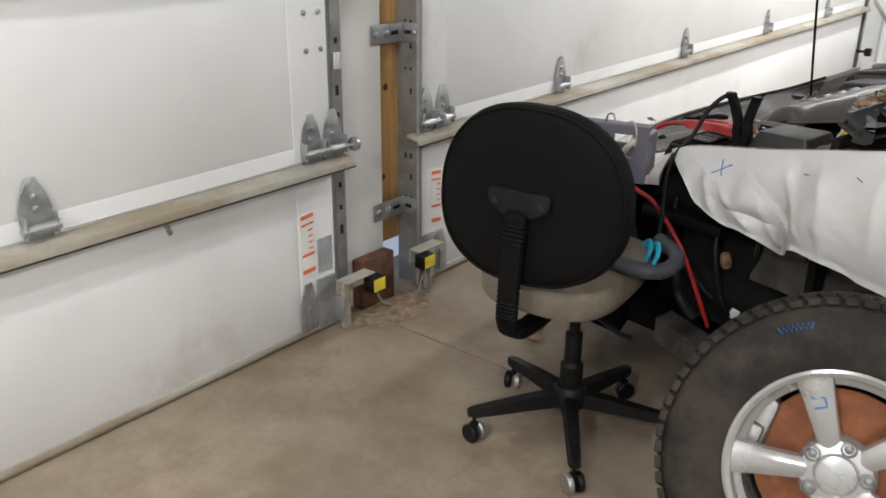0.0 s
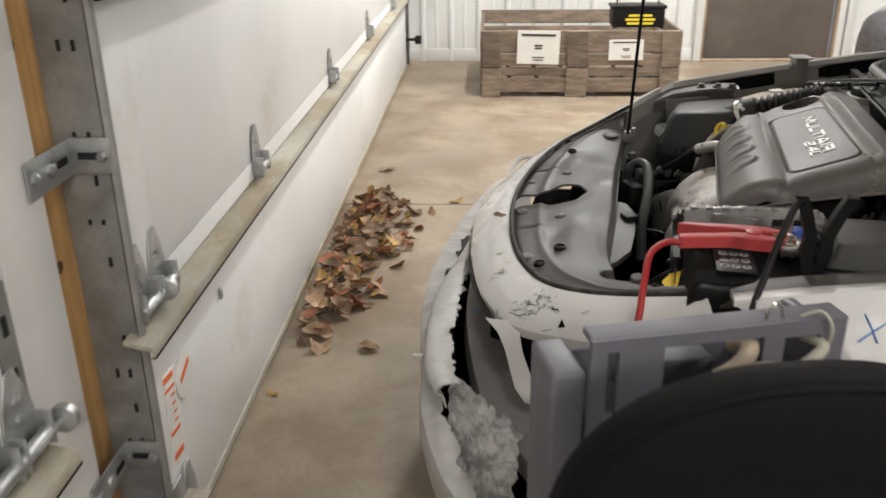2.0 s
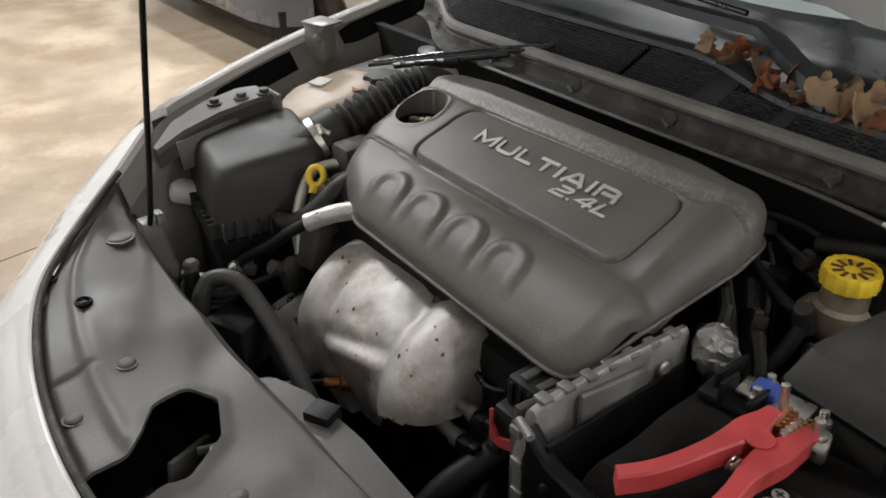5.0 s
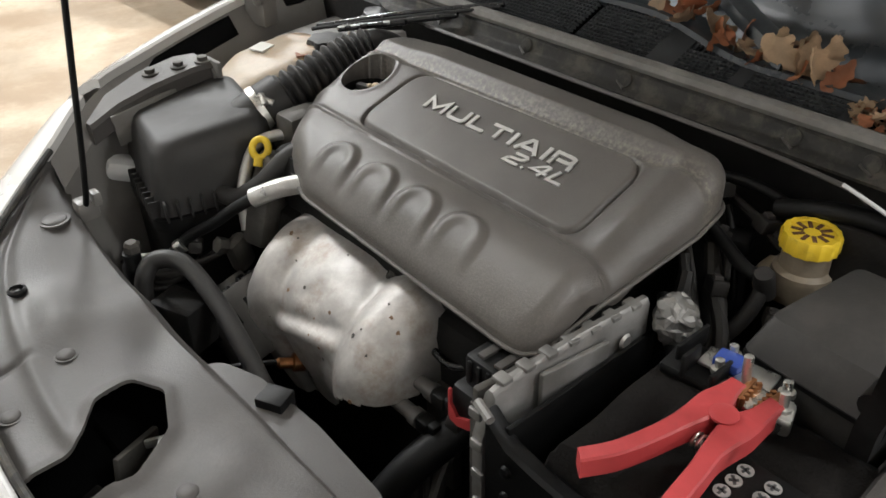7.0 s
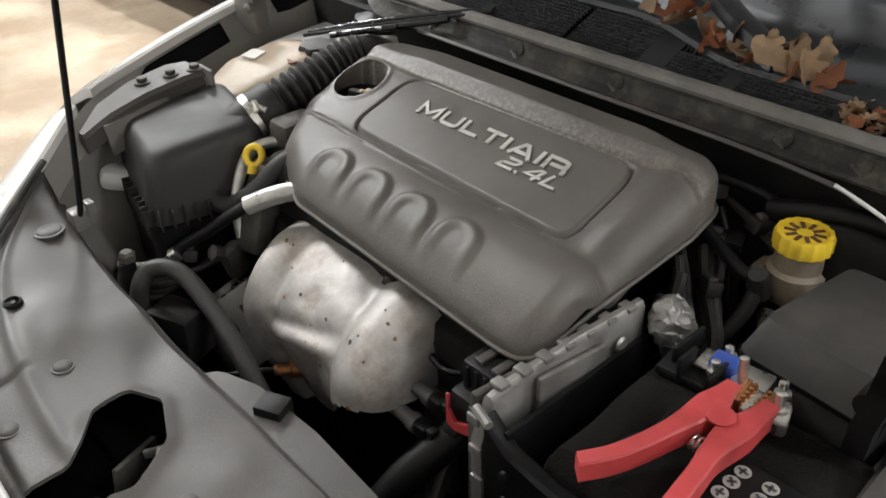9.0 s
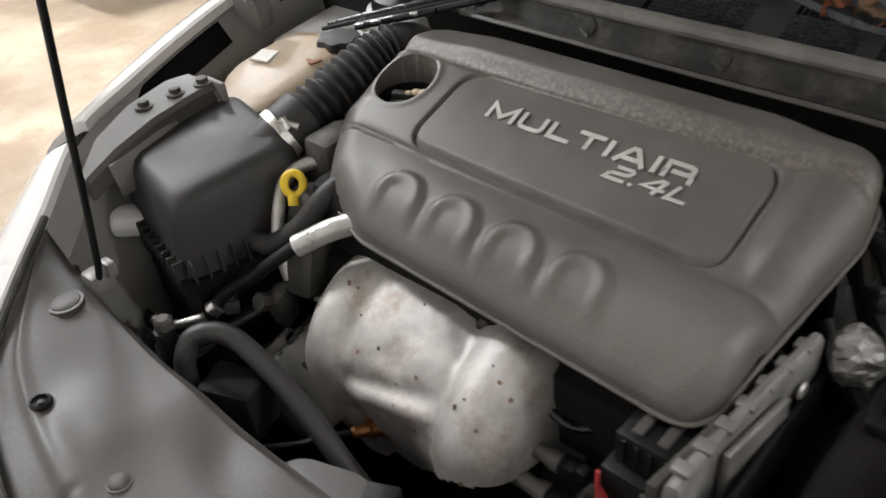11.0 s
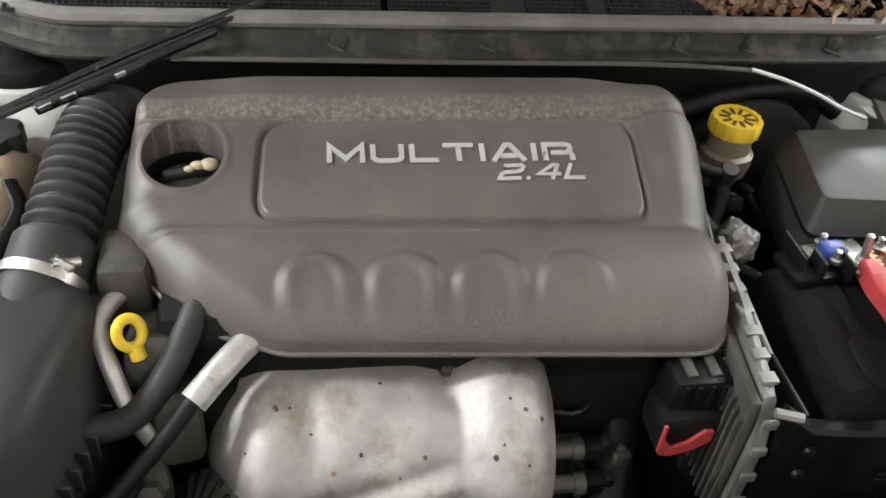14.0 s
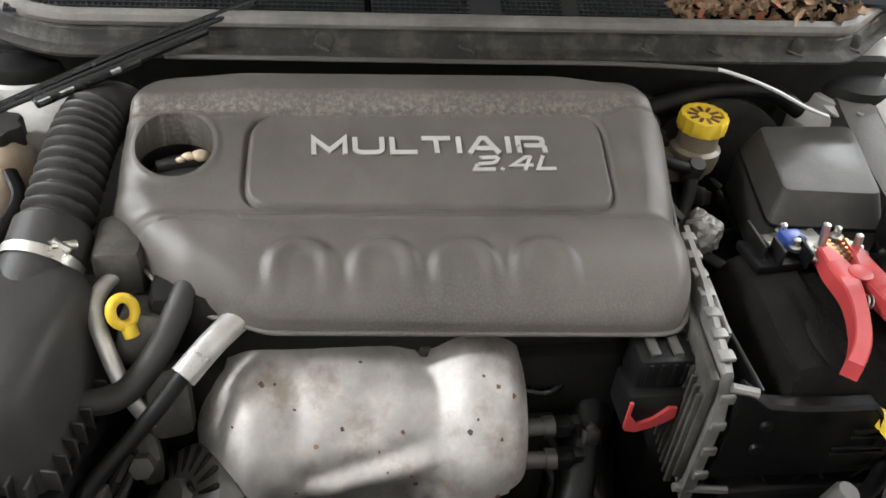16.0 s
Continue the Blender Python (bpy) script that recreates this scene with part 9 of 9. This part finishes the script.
case_ = chbox("case", (-0.025, 0.004, 0.11), (0.26, 0.092, 0.22), 0.010)
chbox("end_block", (-0.178, 0.0, 0.145), (0.042, 0.09, 0.29), 0.007)
chbox("end_block", (0.141, 0.004, 0.262), (0.026, 0.096, 0.10), 0.010)
b = B()      # front panel with a tall slot and two windows, cut away under its far end
PX, PZ = (-0.157, -0.138, -0.124, -0.07, 0.052, 0.078, 0.122, 0.155), (0.0, 0.205, 0.250, 0.262, 0.314, 0.318, 0.334)
OPEN_CELLS = {(1, 1), (1, 2), (1, 3), (1, 4), (3, 2), (3, 3), (3, 4), (5, 3), (6, 0), (5, 0)}
pv = {(i, k, f): b.verts.new((x, -0.055 + 0.010 * f, z)) for i, x in enumerate(PX) for k, z in enumerate(PZ) for f in (0, 1)}
solid = {(i, k) for i in range(7) for k in range(6)} - OPEN_CELLS
for i, k in solid:
    b.faces.new([pv[q] for q in ((i, k, 0), (i + 1, k, 0), (i + 1, k + 1, 0), (i, k + 1, 0))])
    b.faces.new([pv[q] for q in ((i, k, 1), (i, k + 1, 1), (i + 1, k + 1, 1), (i + 1, k, 1))])
    for di, dk, p, q in ((-1, 0, (i, k), (i, k + 1)), (1, 0, (i + 1, k + 1), (i + 1, k)), (0, -1, (i + 1, k), (i, k)), (0, 1, (i, k + 1), (i + 1, k + 1))):
        if (i + di, k + dk) not in solid:
            b.faces.new([pv[p + (0,)], pv[q + (0,)], pv[q + (1,)], pv[p + (1,)]])
for v in [v for v in b.verts if not v.link_faces]:
    b.verts.remove(v)
b.transform(CM_)
part("front_panel", b, M["charger"], ch)
chbox("front_bar", (0.0, -0.034, 0.330), (0.312, 0.036, 0.010), 0.003)
chbox("rear_panel", (-0.005, 0.046, 0.235), (0.30, 0.008, 0.07), 0.003)
chbox("cell", (-0.02, 0.016, 0.243), (0.085, 0.04, 0.045), 0.005, "hose_grey")
b = B()
tube(b, [CM_ @ Vector(p) for p in ((-0.045, -0.040, 0.235), (-0.01, -0.052, 0.262), (0.018, -0.060, 0.285), (0.034, -0.056, 0.303), (0.042, -0.034, 0.300), (0.040, -0.01, 0.285))], 0.0105, 12)
part("mains_cord", b, M["tank"], ch, "tan rubber mains cord")
for k, pts in enumerate((((0.02, -0.05, 0.262), (0.05, -0.062, 0.280), (0.085, -0.058, 0.272), (0.10, -0.03, 0.25)), ((0.095, -0.05, 0.262), (0.112, -0.064, 0.288), (0.125, -0.060, 0.302), (0.118, -0.03, 0.30)), ((0.10, -0.045, 0.335), (0.118, -0.056, 0.345), (0.130, -0.064, 0.325), (0.128, -0.060, 0.290)))):
    b = B()
    tube(b, [CM_ @ Vector(p) for p in pts], (0.009, 0.007, 0.002)[k], 10)
    part("wire", b, M["pale_cord"], ch)
b = B()
tube(b, [CM_ @ Vector((0.055, -0.046, 0.335)), CM_ @ Vector((0.058, -0.046, 0.352)), CM_ @ Vector((0.070, -0.046, 0.355)), CM_ @ Vector((0.078, -0.046, 0.335))], 0.0022, 8)
part("wire_clip", b, M["steel"], ch)
b = B()
tube(b, [(-0.79, 1.87, 0.536), (-0.72, 1.875, 0.536), (-0.655, 1.90, 0.528), (-0.635, 1.96, 0.522), (-0.66, 2.03, 0.528), (-0.74, 2.07, 0.536)], 0.019, 14)
tagged(part("air_hose", b, M["hose_grey"]), "grey rubber hose lying on the chair seat", "hose")
for dx in (0.0, 0.022):
    b = B()
    tube(b, [(-0.658 + dx, 1.90, 0.553), (-0.652 + dx, 1.905, 0.572), (-0.664 + dx, 1.92, 0.59), (-0.682 + dx, 1.925, 0.578)], 0.0055, 10, flat=1.6)
    tagged(part("hose_strap", b, M["teal"]), "bright blue strap round the grey hose", "strap", "blue straps")

# ---- the grey car parked beyond ----
gc = thing("parked_car", (1.6, 6.55, 0), "dark grey car parked nose to the door, front damaged", "car")
GX, GY = 0.15, 6.62
b = B()


def g_ring(x, half, z0, z1, hood=0.0):
    pts = []
    x += GX
    for i in range(25):
        a = math.pi * i / 24
        c, s = math.cos(a), math.sin(a)
        pts.append((x, GY + half * math.copysign(abs(c) ** 0.45, c), z0 + (z1 - z0) * abs(s) ** 0.5))
    return pts + [(x, GY - half * 0.9, z0), (x, GY + half * 0.9, z0)]


loft(b, [g_ring(0.30, 0.62, 0.26, 0.46), g_ring(0.33, 0.72, 0.20, 0.54), g_ring(0.42, 0.82, 0.17, 0.60), g_ring(0.60, 0.89, 0.16, 0.66)])
part("front_bumper", b, M["car_grey"], gc, "dark grey bumper")
b = B()
loft(b, [g_ring(0.58, 0.88, 0.40, 0.68), g_ring(0.75, 0.90, 0.35, 0.80), g_ring(1.2, 0.91, 0.30, 0.90), g_ring(1.65, 0.92, 0.28, 0.98), g_ring(3.6, 0.92, 0.28, 1.0), g_ring(4.6, 0.86, 0.3, 0.95)])
part("body", b, M["car_grey"], gc)
b = B()
loft(b, [g_ring(1.7, 0.80, 0.9, 1.0), g_ring(2.3, 0.68, 0.95, 1.42), g_ring(3.3, 0.66, 0.95, 1.46), g_ring(4.1, 0.74, 0.95, 1.05)])
part("cabin", b, M["black_gloss"], gc)
b = B()
loft(b, [[(x + GX, GY - 0.84, 0.10), (x + GX, GY + 0.84, 0.10), (x + GX, GY + 0.84, 0.24), (x + GX, GY - 0.84, 0.24)] for x in (0.44, 0.9)])
part("air_dam", b, M["black"], gc)
for k in range(4):
    b = B()
    tube(b, [(0.46 + GX, GY - 0.50, 0.63 + 0.045 * k), (0.38 + GX + 0.02 * k, GY - 0.2, 0.62 + 0.04 * k), (0.38 + GX + 0.02 * k, GY + 0.2, 0.62 + 0.04 * k), (0.46 + GX, GY + 0.50, 0.63 + 0.045 * k)], 0.010, 8, 5)
    part("grille_bar", b, M["chrome"] if k % 2 else M["black_gloss"], gc)
for s in (-1, 1):
    b = B()
    loft(b, [[(x + GX, GY + s * y - 0.02, z - h), (x + GX, GY + s * y + 0.02, z - h), (x + GX, GY + s * y + 0.02, z + h), (x + GX, GY + s * y - 0.02, z + h)] for x, y, z, h in ((0.42, 0.52, 0.66, 0.05), (0.50, 0.66, 0.69, 0.06), (0.64, 0.80, 0.73, 0.05), (0.85, 0.88, 0.78, 0.02))])
    part("headlamp", b, M["lens"], gc)
    for x in (0.95, 3.55):
        b = B()
        lathe(b, [(0.10, -0.10), (0.30, -0.10), (0.325, -0.07), (0.325, 0.07), (0.30, 0.10), (0.10, 0.09)], 36, axis_to((x + GX, GY + s * 0.80, 0.325), (0, 1, 0)))
        wh = part("wheel", b, M["tyre"], gc)
        b = B()
        lathe(b, [(0.21, 0.0), (0.205, 0.02), (0.05, 0.03)], 24, axis_to((x + GX, GY + s * 0.895, 0.325), (0, s, 0)))
        part("wheel_rim", b, M["rim"], wh)
b = B()
sheet(b, lambda u, v: (0.52 + GX + 0.5 * u, GY - 0.55 + 1.1 * v, 0.80 + 0.10 * u + 0.05 * noise.noise((u * 4, v * 7, 1.0))), 16, 24, 0.006)
part("bent_hood", b, M["black_gloss"], gc, "bent dark hood edge")
